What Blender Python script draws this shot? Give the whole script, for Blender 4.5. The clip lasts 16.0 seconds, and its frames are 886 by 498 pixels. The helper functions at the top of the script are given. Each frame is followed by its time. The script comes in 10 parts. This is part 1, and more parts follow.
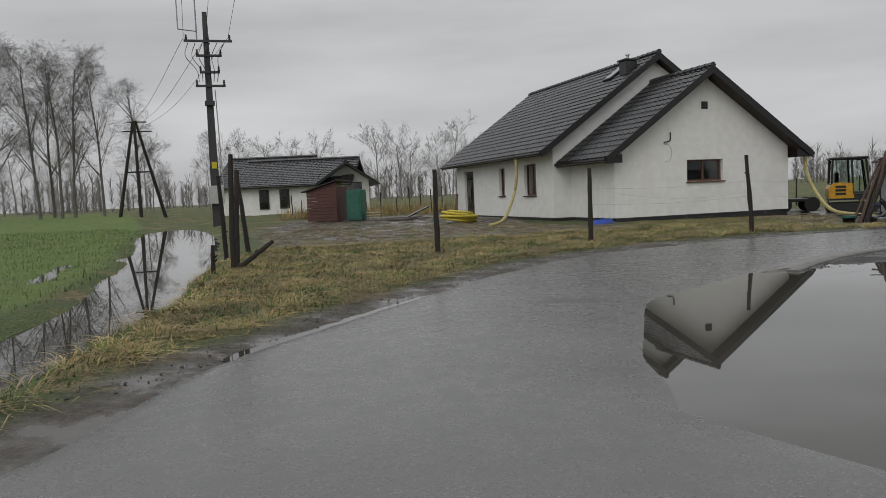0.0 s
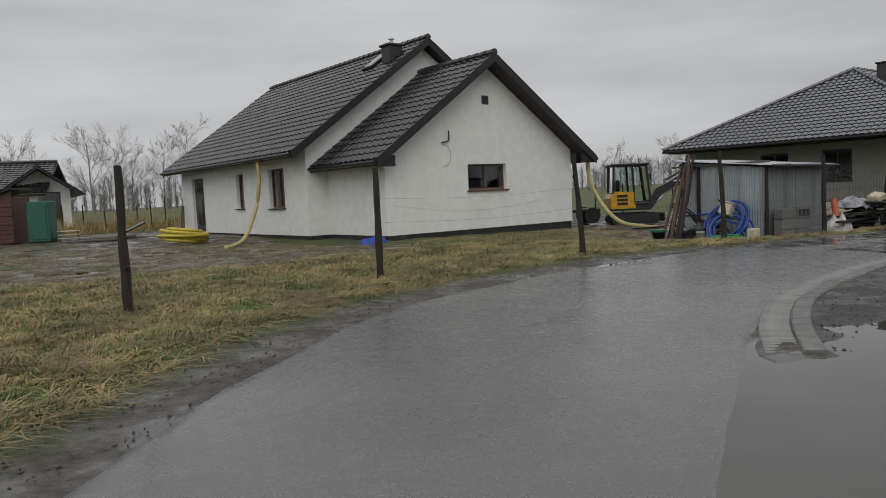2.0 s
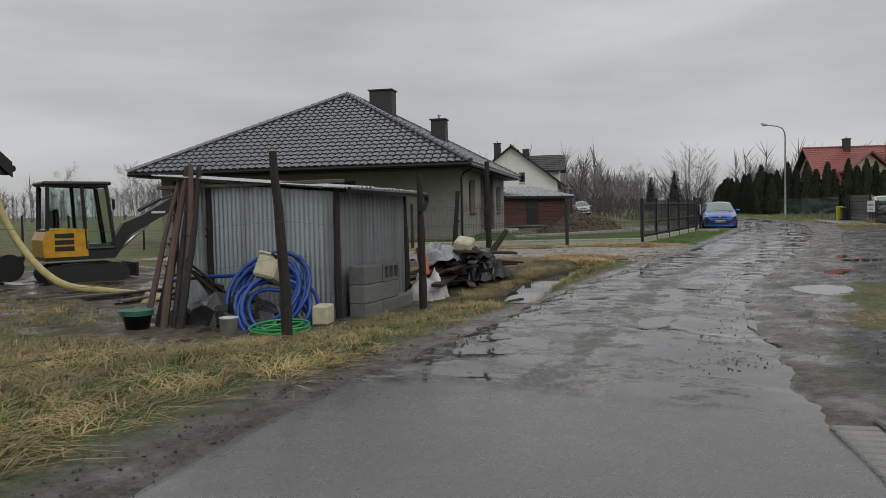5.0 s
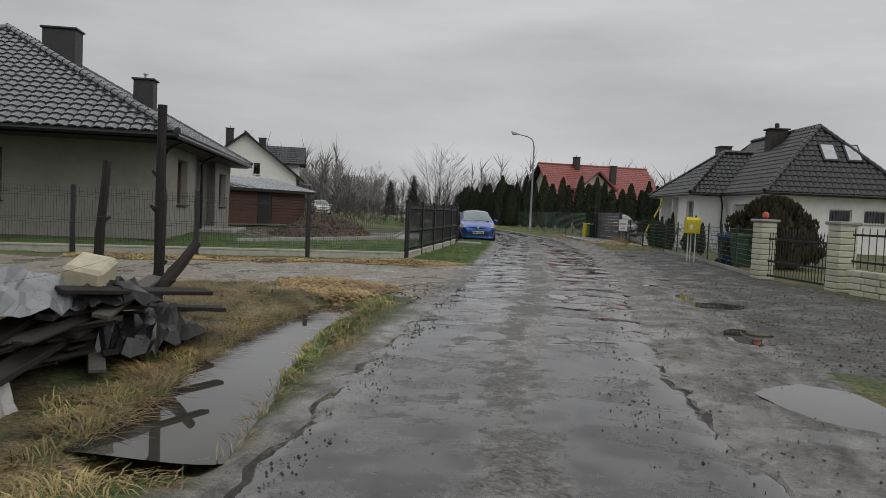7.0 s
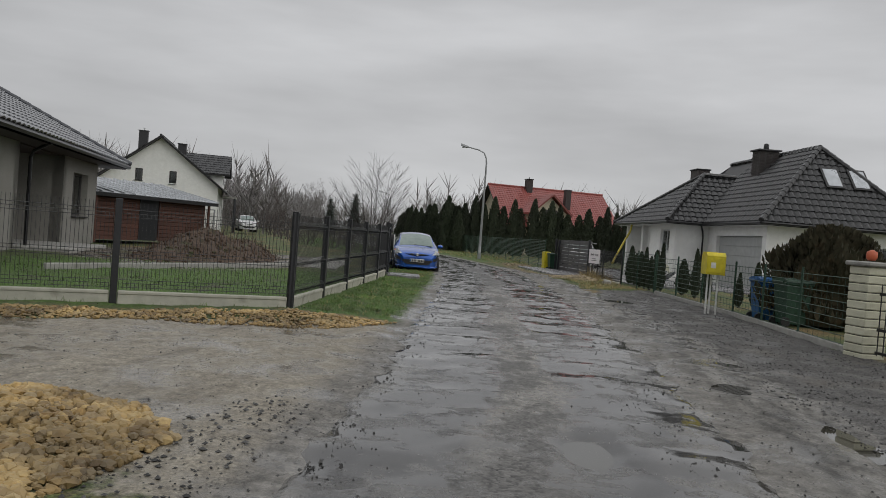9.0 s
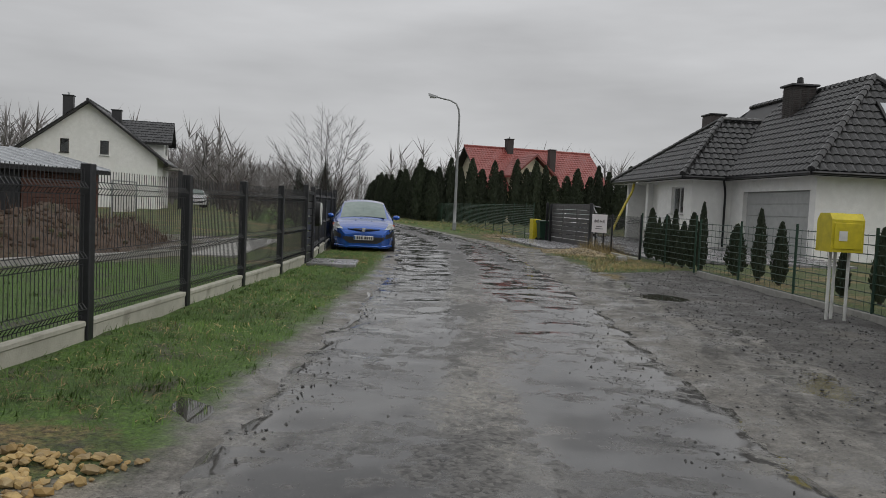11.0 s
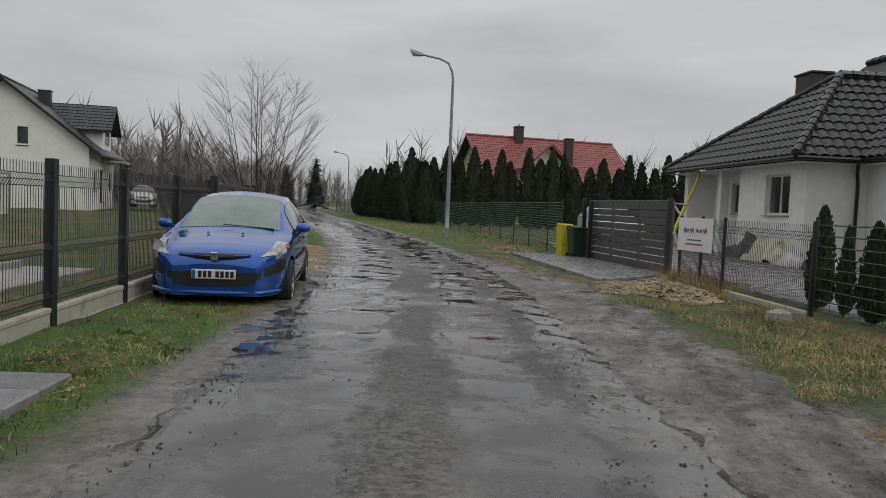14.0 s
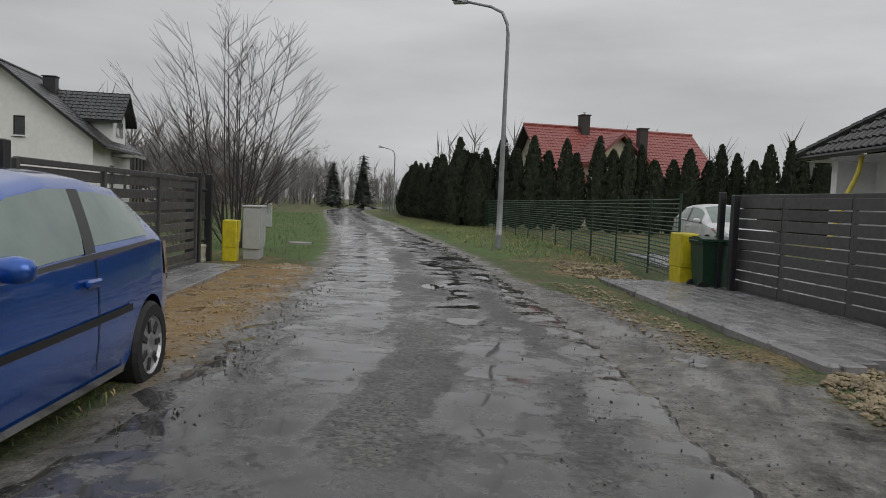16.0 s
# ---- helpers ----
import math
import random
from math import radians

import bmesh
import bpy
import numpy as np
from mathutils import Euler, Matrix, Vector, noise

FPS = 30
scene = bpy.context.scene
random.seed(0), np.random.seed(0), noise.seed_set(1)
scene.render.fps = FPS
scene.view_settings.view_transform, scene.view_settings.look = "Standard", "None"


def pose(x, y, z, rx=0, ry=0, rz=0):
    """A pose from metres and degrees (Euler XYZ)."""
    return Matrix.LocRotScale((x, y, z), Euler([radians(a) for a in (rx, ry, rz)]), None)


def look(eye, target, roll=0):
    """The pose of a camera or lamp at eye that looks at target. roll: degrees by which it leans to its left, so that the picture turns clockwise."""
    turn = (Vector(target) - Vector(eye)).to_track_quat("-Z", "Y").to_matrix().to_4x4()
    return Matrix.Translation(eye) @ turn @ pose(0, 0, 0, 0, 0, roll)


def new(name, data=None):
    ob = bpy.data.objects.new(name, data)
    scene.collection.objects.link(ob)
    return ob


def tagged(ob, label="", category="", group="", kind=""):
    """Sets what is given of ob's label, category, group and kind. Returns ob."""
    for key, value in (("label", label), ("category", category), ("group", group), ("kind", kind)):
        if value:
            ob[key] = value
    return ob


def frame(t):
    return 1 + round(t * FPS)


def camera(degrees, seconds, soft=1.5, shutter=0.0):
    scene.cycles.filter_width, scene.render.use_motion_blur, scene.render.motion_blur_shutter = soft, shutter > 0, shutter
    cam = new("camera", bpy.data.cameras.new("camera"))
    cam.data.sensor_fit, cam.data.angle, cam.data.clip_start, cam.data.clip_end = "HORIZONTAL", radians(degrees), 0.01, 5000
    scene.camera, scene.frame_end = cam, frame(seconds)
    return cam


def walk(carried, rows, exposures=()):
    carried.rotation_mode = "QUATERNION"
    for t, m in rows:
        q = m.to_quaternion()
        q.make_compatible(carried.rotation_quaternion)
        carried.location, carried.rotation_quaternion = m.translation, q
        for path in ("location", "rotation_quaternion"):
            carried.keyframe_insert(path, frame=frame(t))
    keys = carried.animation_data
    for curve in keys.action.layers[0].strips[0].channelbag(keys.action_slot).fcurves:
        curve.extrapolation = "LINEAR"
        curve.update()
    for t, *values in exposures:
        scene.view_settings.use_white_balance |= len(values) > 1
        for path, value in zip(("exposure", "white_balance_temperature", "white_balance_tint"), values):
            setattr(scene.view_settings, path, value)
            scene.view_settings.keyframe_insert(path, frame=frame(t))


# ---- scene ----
cam = camera(60.3, 16.0, soft=0.8)
PATH = [
    (0, (2.39, 1.111, 1.213), (2.32, 3.105, 1.07), -2.5),
    (0.5, (2.287, 2.51, 1.217), (2.348, 4.504, 1.072), -2.8),
    (1, (2.254, 3.962, 1.221), (2.47, 5.945, 1.071), -2.8),
    (1.5, (2.377, 5.491, 1.214), (2.77, 7.446, 1.065), -2.9),
    (2, (2.645, 7.015, 1.224), (3.237, 8.919, 1.079), -2.7),
    (2.5, (3.127, 8.51, 1.216), (3.925, 10.339, 1.082), -2.5),
    (3, (3.742, 10.051, 1.196), (4.745, 11.778, 1.084), -2.2),
    (3.5, (4.523, 11.474, 1.202), (5.714, 13.078, 1.106), -2.0),
    (4, (5.438, 12.759, 1.22), (6.801, 14.22, 1.128), -1.9),
    (4.5, (6.436, 13.954, 1.222), (7.958, 15.248, 1.126), -1.6),
    (5, (7.693, 15.104, 1.23), (9.354, 16.212, 1.125), -1.2),
    (7.5, (15.398, 18.348, 1.215), (17.353, 18.765, 1.137), 3.5),
    (8, (17.223, 18.688, 1.189), (19.181, 19.092, 1.14), 4.3),
    (8.5, (18.96, 18.965, 1.212), (20.921, 19.354, 1.173), 4.3),
    (9, (20.638, 19.166, 1.251), (22.608, 19.511, 1.217), 4.5),
    (9.5, (22.359, 19.34, 1.269), (24.336, 19.642, 1.216), 4.4),
    (12, (31.239, 19.996, 1.201), (33.212, 20.298, 1.069), 2.0),
    (12.5, (32.974, 20.142, 1.209), (34.948, 20.445, 1.087), 2.2),
    (13, (34.739, 20.302, 1.227), (36.713, 20.604, 1.111), 2.3),
    (13.5, (36.537, 20.46, 1.244), (38.51, 20.766, 1.128), 2.4),
    (14, (38.303, 20.64, 1.227), (40.275, 20.95, 1.113), 2.4),
    (14.5, (40.046, 20.815, 1.226), (42.013, 21.157, 1.116), 2.2),
    (15, (41.828, 21.039, 1.206), (43.791, 21.411, 1.096), 2.0),
    (15.5, (43.598, 21.307, 1.225), (45.552, 21.713, 1.105), 2.0),
    (16, (45.408, 21.621, 1.203), (47.352, 22.075, 1.083), 2.4),
]
walk(cam, [(t, look(eye, target, roll)) for t, eye, target, roll in PATH])

# ---- sky and light: an overcast winter noon in drizzle ----
SUN_UP, SUN_ROUND = radians(34), radians(200)
world = bpy.data.worlds.new("overcast_sky")
scene.world = world
world.use_nodes = True
wn, wl = world.node_tree.nodes, world.node_tree.links
wn.clear()


sky = wn.new("ShaderNodeTexSky")
sky.sky_type, sky.sun_disc, sky.sun_elevation, sky.sun_rotation = "NISHITA", False, SUN_UP, SUN_ROUND
coord = wn.new("ShaderNodeTexCoord")
sep = wn.new("ShaderNodeSeparateXYZ")
wl.new(coord.outputs["Generated"], sep.inputs[0])
ramp = wn.new("ShaderNodeValToRGB")
ramp.color_ramp.elements[0].position, ramp.color_ramp.elements[0].color = 0.0, (0.50, 0.505, 0.515, 1)
ramp.color_ramp.elements[1].position, ramp.color_ramp.elements[1].color = 1.0, (1.15, 1.16, 1.18, 1)
mid = ramp.color_ramp.elements.new(0.3)
mid.color = (0.60, 0.605, 0.62, 1)
wl.new(sep.outputs["Z"], ramp.inputs[0])
stretch = wn.new("ShaderNodeMapping")
stretch.inputs["Scale"].default_value = (1.2, 1.2, 6.0)
wl.new(coord.outputs["Generated"], stretch.inputs[0])
clouds = wn.new("ShaderNodeTexNoise")
clouds.inputs["Scale"].default_value, clouds.inputs["Detail"].default_value = 1.6, 5
clouds.inputs["Roughness"].default_value = 0.5
wl.new(stretch.outputs[0], clouds.inputs["Vector"])
span = wn.new("ShaderNodeMapRange")
span.inputs["From Min"].default_value, span.inputs["From Max"].default_value = 0.3, 0.72
span.inputs["To Min"].default_value, span.inputs["To Max"].default_value = 0.76, 1.2
wl.new(clouds.outputs["Fac"], span.inputs["Value"])
grey = wn.new("ShaderNodeMix")
grey.data_type, grey.blend_type = "RGBA", "MULTIPLY"
grey.inputs[0].default_value = 1
wl.new(ramp.outputs[0], grey.inputs[6])
wl.new(span.outputs[0], grey.inputs[7])
dull = wn.new("ShaderNodeHueSaturation")
dull.inputs["Saturation"].default_value, dull.inputs["Value"].default_value = 0.15, 0.1
wl.new(sky.outputs[0], dull.inputs["Color"])
both = wn.new("ShaderNodeMix")
both.data_type, both.blend_type = "RGBA", "MIX"
both.inputs[0].default_value = 0.12
wl.new(grey.outputs[2], both.inputs[6])
wl.new(dull.outputs[0], both.inputs[7])
back = wn.new("ShaderNodeBackground")
back.inputs["Strength"].default_value = 0.95
wl.new(both.outputs[2], back.inputs[0])
wout = wn.new("ShaderNodeOutputWorld")
wl.new(back.outputs[0], wout.inputs[0])

sun = new("sun", bpy.data.lights.new("sun", "SUN"))
sun.data.energy, sun.data.angle, sun.data.color = 0.6, radians(40), (1.0, 0.97, 0.93)
sun.matrix_world = Matrix.Rotation(-SUN_ROUND, 4, "Z") @ Matrix.Rotation(SUN_UP - radians(90), 4, "X")


# ---- materials ----
def material(name, color, rough=0.8, metal=0.0, spots=(), scale=6.0, detail=6.0, bump=0.0, bump_scale=40.0, coarse=None, vary=0.0, coat=0.0, spec=0.5, transmission=0.0, rough_vary=0.0, stretch=(1, 1, 1), streak=None):
    """Principled surface: base colour broken by noise at two scales, optional stains, bump and per-object change."""
    mat = bpy.data.materials.new(name)
    mat.use_nodes = True
    n, l = mat.node_tree.nodes, mat.node_tree.links
    p = n["Principled BSDF"]
    p.inputs["Roughness"].default_value, p.inputs["Metallic"].default_value = rough, metal
    p.inputs["Coat Weight"].default_value, p.inputs["Specular IOR Level"].default_value = coat, spec
    p.inputs["Coat Roughness"].default_value = 0.05
    p.inputs["Transmission Weight"].default_value = transmission
    tc = n.new("ShaderNodeTexCoord")
    mp = n.new("ShaderNodeMapping")
    mp.inputs["Scale"].default_value = stretch
    l.new(tc.outputs["Object"], mp.inputs[0])
    vec = mp.outputs[0]

    def nz(s, d=5.0, r=0.55):
        t = n.new("ShaderNodeTexNoise")
        t.inputs["Scale"].default_value, t.inputs["Detail"].default_value, t.inputs["Roughness"].default_value = s, d, r
        l.new(vec, t.inputs["Vector"])
        return t.outputs["Fac"]

    def rng(x, a, b, c=0.0, d=1.0):
        m = n.new("ShaderNodeMapRange")
        for i, v in enumerate((a, b, c, d)):
            m.inputs[i + 1].default_value = v
        l.new(x, m.inputs[0])
        return m.outputs[0]

    def mix(f, a, b, how="MIX"):
        m = n.new("ShaderNodeMix")
        m.data_type, m.blend_type = "RGBA", how
        for sock, v in ((m.inputs[0], f), (m.inputs[6], a), (m.inputs[7], b)):
            if isinstance(v, (int, float)):
                sock.default_value = v
            elif isinstance(v, (tuple, list)):
                sock.default_value = (*v, 1)
            else:
                l.new(v, sock)
        return m.outputs[2]

    fine = nz(scale, detail)
    other = coarse or tuple(c * 0.72 for c in color)
    col = mix(rng(fine, 0.36, 0.66), color, other)
    big = nz(scale * 0.13, 3)
    col = mix(rng(big, 0.3, 0.75, 0.0, 0.55), col, tuple(c * 0.82 for c in other))
    for s_color, s_scale, lo, hi in spots:
        col = mix(rng(nz(s_scale, 6, 0.6), lo, hi), col, s_color)
    if streak:
        mp2 = n.new("ShaderNodeMapping")
        mp2.inputs["Scale"].default_value = streak[1]
        l.new(tc.outputs["Object"], mp2.inputs[0])
        t = n.new("ShaderNodeTexNoise")
        t.inputs["Scale"].default_value, t.inputs["Detail"].default_value = 1.0, 4
        l.new(mp2.outputs[0], t.inputs["Vector"])
        col = mix(rng(t.outputs["Fac"], streak[2], streak[3]), col, streak[0])
    if vary:
        info = n.new("ShaderNodeObjectInfo")
        hs = n.new("ShaderNodeHueSaturation")
        l.new(rng(info.outputs["Random"], 0, 1, 1 - vary, 1 + vary), hs.inputs["Value"])
        l.new(col, hs.inputs["Color"])
        col = hs.outputs[0]
    l.new(col, p.inputs["Base Color"])
    if rough_vary:
        l.new(rng(nz(scale * 0.5, 4), 0.3, 0.7, max(0.02, rough - rough_vary), min(1, rough + rough_vary)), p.inputs["Roughness"])
    if bump:
        b = n.new("ShaderNodeBump")
        b.inputs["Strength"].default_value, b.inputs["Distance"].default_value = bump, 0.02
        l.new(nz(bump_scale, 4), b.inputs["Height"])
        l.new(b.outputs[0], p.inputs["Normal"])
    return mat


RENDER_WHITE = material("white_render", (0.84, 0.84, 0.82), 0.9, spots=[((0.68, 0.68, 0.65), 0.5, 0.55, 0.8), ((0.6, 0.59, 0.55), 2.2, 0.68, 0.85)], scale=30, coarse=(0.75, 0.75, 0.72), bump=0.25, bump_scale=160, streak=((0.72, 0.715, 0.68), (1.3, 1.3, 0.15), 0.55, 0.85))
RENDER_GREY = material("grey_base_coat", (0.27, 0.262, 0.238), 0.9, spots=[((0.20, 0.192, 0.172), 0.7, 0.5, 0.75)], scale=22, coarse=(0.235, 0.228, 0.206), bump=0.3, bump_scale=120, streak=((0.26, 0.25, 0.23), (1.6, 1.6, 0.12), 0.52, 0.75))
RENDER_CREAM = material("cream_render", (0.62, 0.56, 0.42), 0.9, scale=20, bump=0.2, bump_scale=120)
PLINTH = material("tarred_plinth", (0.025, 0.025, 0.027), 0.6, scale=15, bump=0.4, bump_scale=60, spots=[((0.10, 0.09, 0.08), 3, 0.6, 0.75)])
TILE_BLACK = material("anthracite_roof_tile", (0.013, 0.0135, 0.0145), 0.30, scale=9, coarse=(0.028, 0.029, 0.031), rough_vary=0.12, spots=[((0.05, 0.052, 0.055), 1.3, 0.6, 0.8)], coat=0.08)
TILE_GREY = material("graphite_roof_tile", (0.045, 0.048, 0.056), 0.22, scale=8, coarse=(0.065, 0.069, 0.08), rough_vary=0.08, coat=0.5)
TILE_OLD = material("dark_concrete_roof_tile", (0.014, 0.014, 0.015), 0.32, scale=7, coarse=(0.034, 0.034, 0.034), rough_vary=0.14, spots=[((0.10, 0.10, 0.09), 5, 0.64, 0.8)])
TILE_RED = material("red_metal_tile", (0.25, 0.058, 0.048), 0.38, scale=3, coarse=(0.28, 0.08, 0.068), rough_vary=0.1, spots=[((0.20, 0.05, 0.04), 0.6, 0.55, 0.75)])
FASCIA = material("dark_fascia_board", (0.014, 0.0135, 0.014), 0.5, scale=14, stretch=(1, 1, 4))
SOFFIT = material("stained_soffit_boards", (0.040, 0.024, 0.018), 0.6, scale=10, stretch=(6, 1, 1), coarse=(0.026, 0.016, 0.012))
GUTTER = material("black_gutter_metal", (0.02, 0.02, 0.022), 0.3, metal=0.4, scale=12)
WIN_FRAME = material("dark_window_frame", (0.055, 0.05, 0.048), 0.45, scale=16)
WIN_WHITE = material("white_window_frame", (0.72, 0.72, 0.72), 0.4, scale=16)
WIN_BROWN = material("brown_window_sill", (0.13, 0.06, 0.04), 0.5, scale=14)
GLASS = material("window_glass", (0.85, 0.9, 0.9), 0.02, transmission=1.0, scale=1)
ROOM = material("dim_plaster_room", (0.22, 0.21, 0.2), 0.9, scale=2)
CHIMNEY = material("graphite_clad_chimney", (0.04, 0.04, 0.043), 0.5, scale=9, bump=0.3, bump_scale=30)
CLINKER = material("graphite_clinker_chimney", (0.055, 0.053, 0.052), 0.65, scale=14, coarse=(0.035, 0.034, 0.034), bump=0.4, bump_scale=26)
BRICK_DARK = material("dark_clinker_brick", (0.06, 0.05, 0.047), 0.7, scale=12, vary=0.25)
MORTAR = material("grey_mortar", (0.09, 0.088, 0.085), 0.9, scale=30)
STEEL = material("galvanised_steel", (0.45, 0.47, 0.48), 0.38, metal=0.85, scale=5, rough_vary=0.1, coarse=(0.36, 0.38, 0.39))
SHEET = material("pale_corrugated_sheet", (0.40, 0.44, 0.46), 0.42, metal=0.35, scale=4, coarse=(0.33, 0.37, 0.39), rough_vary=0.1, streak=((0.24, 0.25, 0.25), (3.0, 3.0, 0.25), 0.58, 0.8))
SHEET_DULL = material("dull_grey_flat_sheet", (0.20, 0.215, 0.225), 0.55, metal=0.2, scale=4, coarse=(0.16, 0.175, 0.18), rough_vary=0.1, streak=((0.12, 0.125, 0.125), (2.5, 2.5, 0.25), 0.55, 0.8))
SEAM = material("standing_seam_zinc", (0.52, 0.54, 0.56), 0.3, metal=0.7, scale=3, rough_vary=0.08)
ANTHRACITE = material("anthracite_powder_coat", (0.022, 0.023, 0.026), 0.4, scale=18, rough_vary=0.08)
GATE_GREY = material("grey_brown_gate_board", (0.085, 0.082, 0.084), 0.42, scale=14, rough_vary=0.1, vary=0.15)
GREEN_COAT = material("green_coated_wire", (0.02, 0.06, 0.035), 0.5, scale=18)
IRON = material("black_wrought_iron", (0.015, 0.015, 0.016), 0.5, scale=20)
CONCRETE = material("cast_concrete", (0.34, 0.335, 0.31), 0.8, scale=9, coarse=(0.26, 0.255, 0.235), bump=0.3, bump_scale=70, vary=0.08, spots=[((0.15, 0.15, 0.12), 2.4, 0.62, 0.8)])
PLINTH_BOARD = material("pale_concrete_plinth_board", (0.47, 0.455, 0.385), 0.75, scale=9, coarse=(0.38, 0.37, 0.31), bump=0.3, bump_scale=70, vary=0.08, spots=[((0.20, 0.195, 0.15), 2.4, 0.6, 0.8)])
BLOCK = material("grey_hollow_block", (0.17, 0.17, 0.165), 0.9, scale=20, bump=0.5, bump_scale=70, vary=0.15)
WOOD_DARK = material("rotten_dark_wood", (0.012, 0.0095, 0.008), 0.8, scale=7, stretch=(6, 6, 0.6), coarse=(0.024, 0.018, 0.014), bump=0.6, bump_scale=20, vary=0.25)
WOOD_POLE = material("weathered_brown_pole", (0.10, 0.06, 0.04), 0.75, scale=6, stretch=(6, 6, 0.6), coarse=(0.06, 0.035, 0.024), bump=0.5, bump_scale=18, vary=0.2)
WOOD_GREY = material("weathered_grey_board", (0.16, 0.145, 0.13), 0.8, scale=6, stretch=(5, 5, 0.6), coarse=(0.09, 0.08, 0.07), bump=0.4, bump_scale=18, vary=0.3)
WOOD_RED = material("red_brown_stained_board", (0.11, 0.045, 0.03), 0.65, scale=6, stretch=(0.8, 4, 4), coarse=(0.075, 0.03, 0.02), vary=0.18)
RUST = material("rust_brown_sheet", (0.10, 0.036, 0.028), 0.6, scale=5, coarse=(0.07, 0.026, 0.02), vary=0.1)
GREEN_DOOR = material("green_painted_panel", (0.02, 0.12, 0.085), 0.5, scale=5)
CREAM_FOAM = material("cream_foam_box", (0.55, 0.50, 0.36), 0.8, scale=9)
BLUE_PIPE = material("blue_water_pipe", (0.015, 0.07, 0.33), 0.35, scale=10)
YELLOW_PIPE = material("yellow_drain_pipe", (0.62, 0.50, 0.06), 0.5, scale=10)
CREAM_PIPE = material("cream_yellow_hose", (0.55, 0.47, 0.20), 0.5, scale=10, spots=[((0.36, 0.3, 0.13), 5, 0.6, 0.8)])
GREEN_HOSE = material("green_garden_hose", (0.03, 0.35, 0.08), 0.4, scale=10)
BLUE_TARP = material("blue_plastic_tarp", (0.02, 0.07, 0.42), 0.4, scale=5)
BLACK_FOIL = material("black_plastic_foil", (0.022, 0.023, 0.024), 0.3, scale=4, rough_vary=0.15)
GREY_FOIL = material("grey_wet_foil", (0.25, 0.26, 0.27), 0.3, scale=4, rough_vary=0.15)
WHITE_BAG = material("white_woven_bag", (0.62, 0.61, 0.58), 0.6, scale=8)
ORANGE = material("orange_plastic", (0.55, 0.12, 0.05), 0.5, scale=8)
YELLOW = material("yellow_painted_metal", (0.66, 0.55, 0.02), 0.4, scale=8, spots=[((0.45, 0.38, 0.03), 3, 0.6, 0.8)])
EXC_YELLOW = material("excavator_yellow", (0.62, 0.33, 0.02), 0.35, scale=8)
BLUE_BIN = material("blue_plastic_bin", (0.015, 0.11, 0.30), 0.45, scale=8)
GREEN_BIN = material("dark_green_plastic_bin", (0.015, 0.055, 0.03), 0.45, scale=8)
BLACK_PLASTIC = material("black_plastic", (0.016, 0.016, 0.017), 0.45, scale=14)
RUBBER = material("black_rubber", (0.018, 0.018, 0.018), 0.7, scale=18)
CAB_GREY = material("grey_cable_cabinet", (0.42, 0.43, 0.42), 0.6, scale=6, coarse=(0.36, 0.37, 0.36))
LAMP_STEEL = material("weathered_lamp_steel", (0.36, 0.37, 0.37), 0.5, metal=0.5, scale=6)
CAR_BLUE = material("blue_metallic_car_paint", (0.008, 0.080, 0.37), 0.24, metal=0.5, scale=60, coarse=(0.010, 0.09, 0.41), coat=1.0)
CAR_WHITE = material("white_car_paint", (0.7, 0.7, 0.7), 0.3, coat=0.6, scale=3)
# Misted greenish glass; the base colour is also lightened for reflected sky.
CAR_GLASS = material("misted_sky_paled_car_glass", (0.20, 0.26, 0.235), 0.10, scale=3, coarse=(0.14, 0.19, 0.17), spec=0.7)
CAB_GLASS = material("green_tinted_cab_glass", (0.80, 0.97, 0.91), 0.03, transmission=1.0, scale=1)
CAB_GLASS.node_tree.nodes["Principled BSDF"].inputs["IOR"].default_value = 1.08
CHROME = material("polished_chrome", (0.75, 0.75, 0.76), 0.15, metal=1.0, scale=3)
LENS = material("clear_headlight_lens", (0.48, 0.51, 0.50), 0.12, metal=0.35, scale=30, coarse=(0.30, 0.33, 0.33), coat=1.0)
RED_LENS = material("red_tail_light", (0.4, 0.01, 0.015), 0.15, scale=8, coat=1.0)
PLATE_WHITE = material("white_plate", (0.75, 0.75, 0.72), 0.35, scale=5)
INK = material("black_ink", (0.012, 0.012, 0.012), 0.5, scale=5)
PINK_INK = material("grey_script_print", (0.16, 0.14, 0.15), 0.5, scale=5)
BANNER = material("pale_pink_banner", (0.80, 0.74, 0.75), 0.6, scale=2.5, coarse=(0.82, 0.79, 0.80))
HUB = material("silver_wheel_cover", (0.5, 0.5, 0.51), 0.3, metal=0.7, scale=8)
LIMESTONE = material("cream_split_stone_block", (0.56, 0.55, 0.43), 0.85, scale=8, coarse=(0.48, 0.47, 0.36), bump=0.5, bump_scale=50, vary=0.12)
PAVER = material("wet_grey_concrete_paver", (0.25, 0.245, 0.25), 0.3, scale=10, vary=0.3, rough_vary=0.15, bump=0.2, bump_scale=70)
KERB_DARK = material("damp_concrete_kerb_stone", (0.15, 0.147, 0.138), 0.5, scale=10, vary=0.12, rough_vary=0.15, bump=0.3, bump_scale=60, coarse=(0.11, 0.108, 0.10))
KERB = material("wet_concrete_kerb", (0.24, 0.235, 0.22), 0.45, scale=10, vary=0.12, rough_vary=0.15, bump=0.3, bump_scale=60, coarse=(0.18, 0.175, 0.165))
STONE_GREY = material("grey_crushed_stone", (0.12, 0.115, 0.11), 0.6, scale=8, vary=0.3)
WATER = material("still_rain_water", (0.06, 0.057, 0.047), 0.015, scale=1.0, spec=0.6)
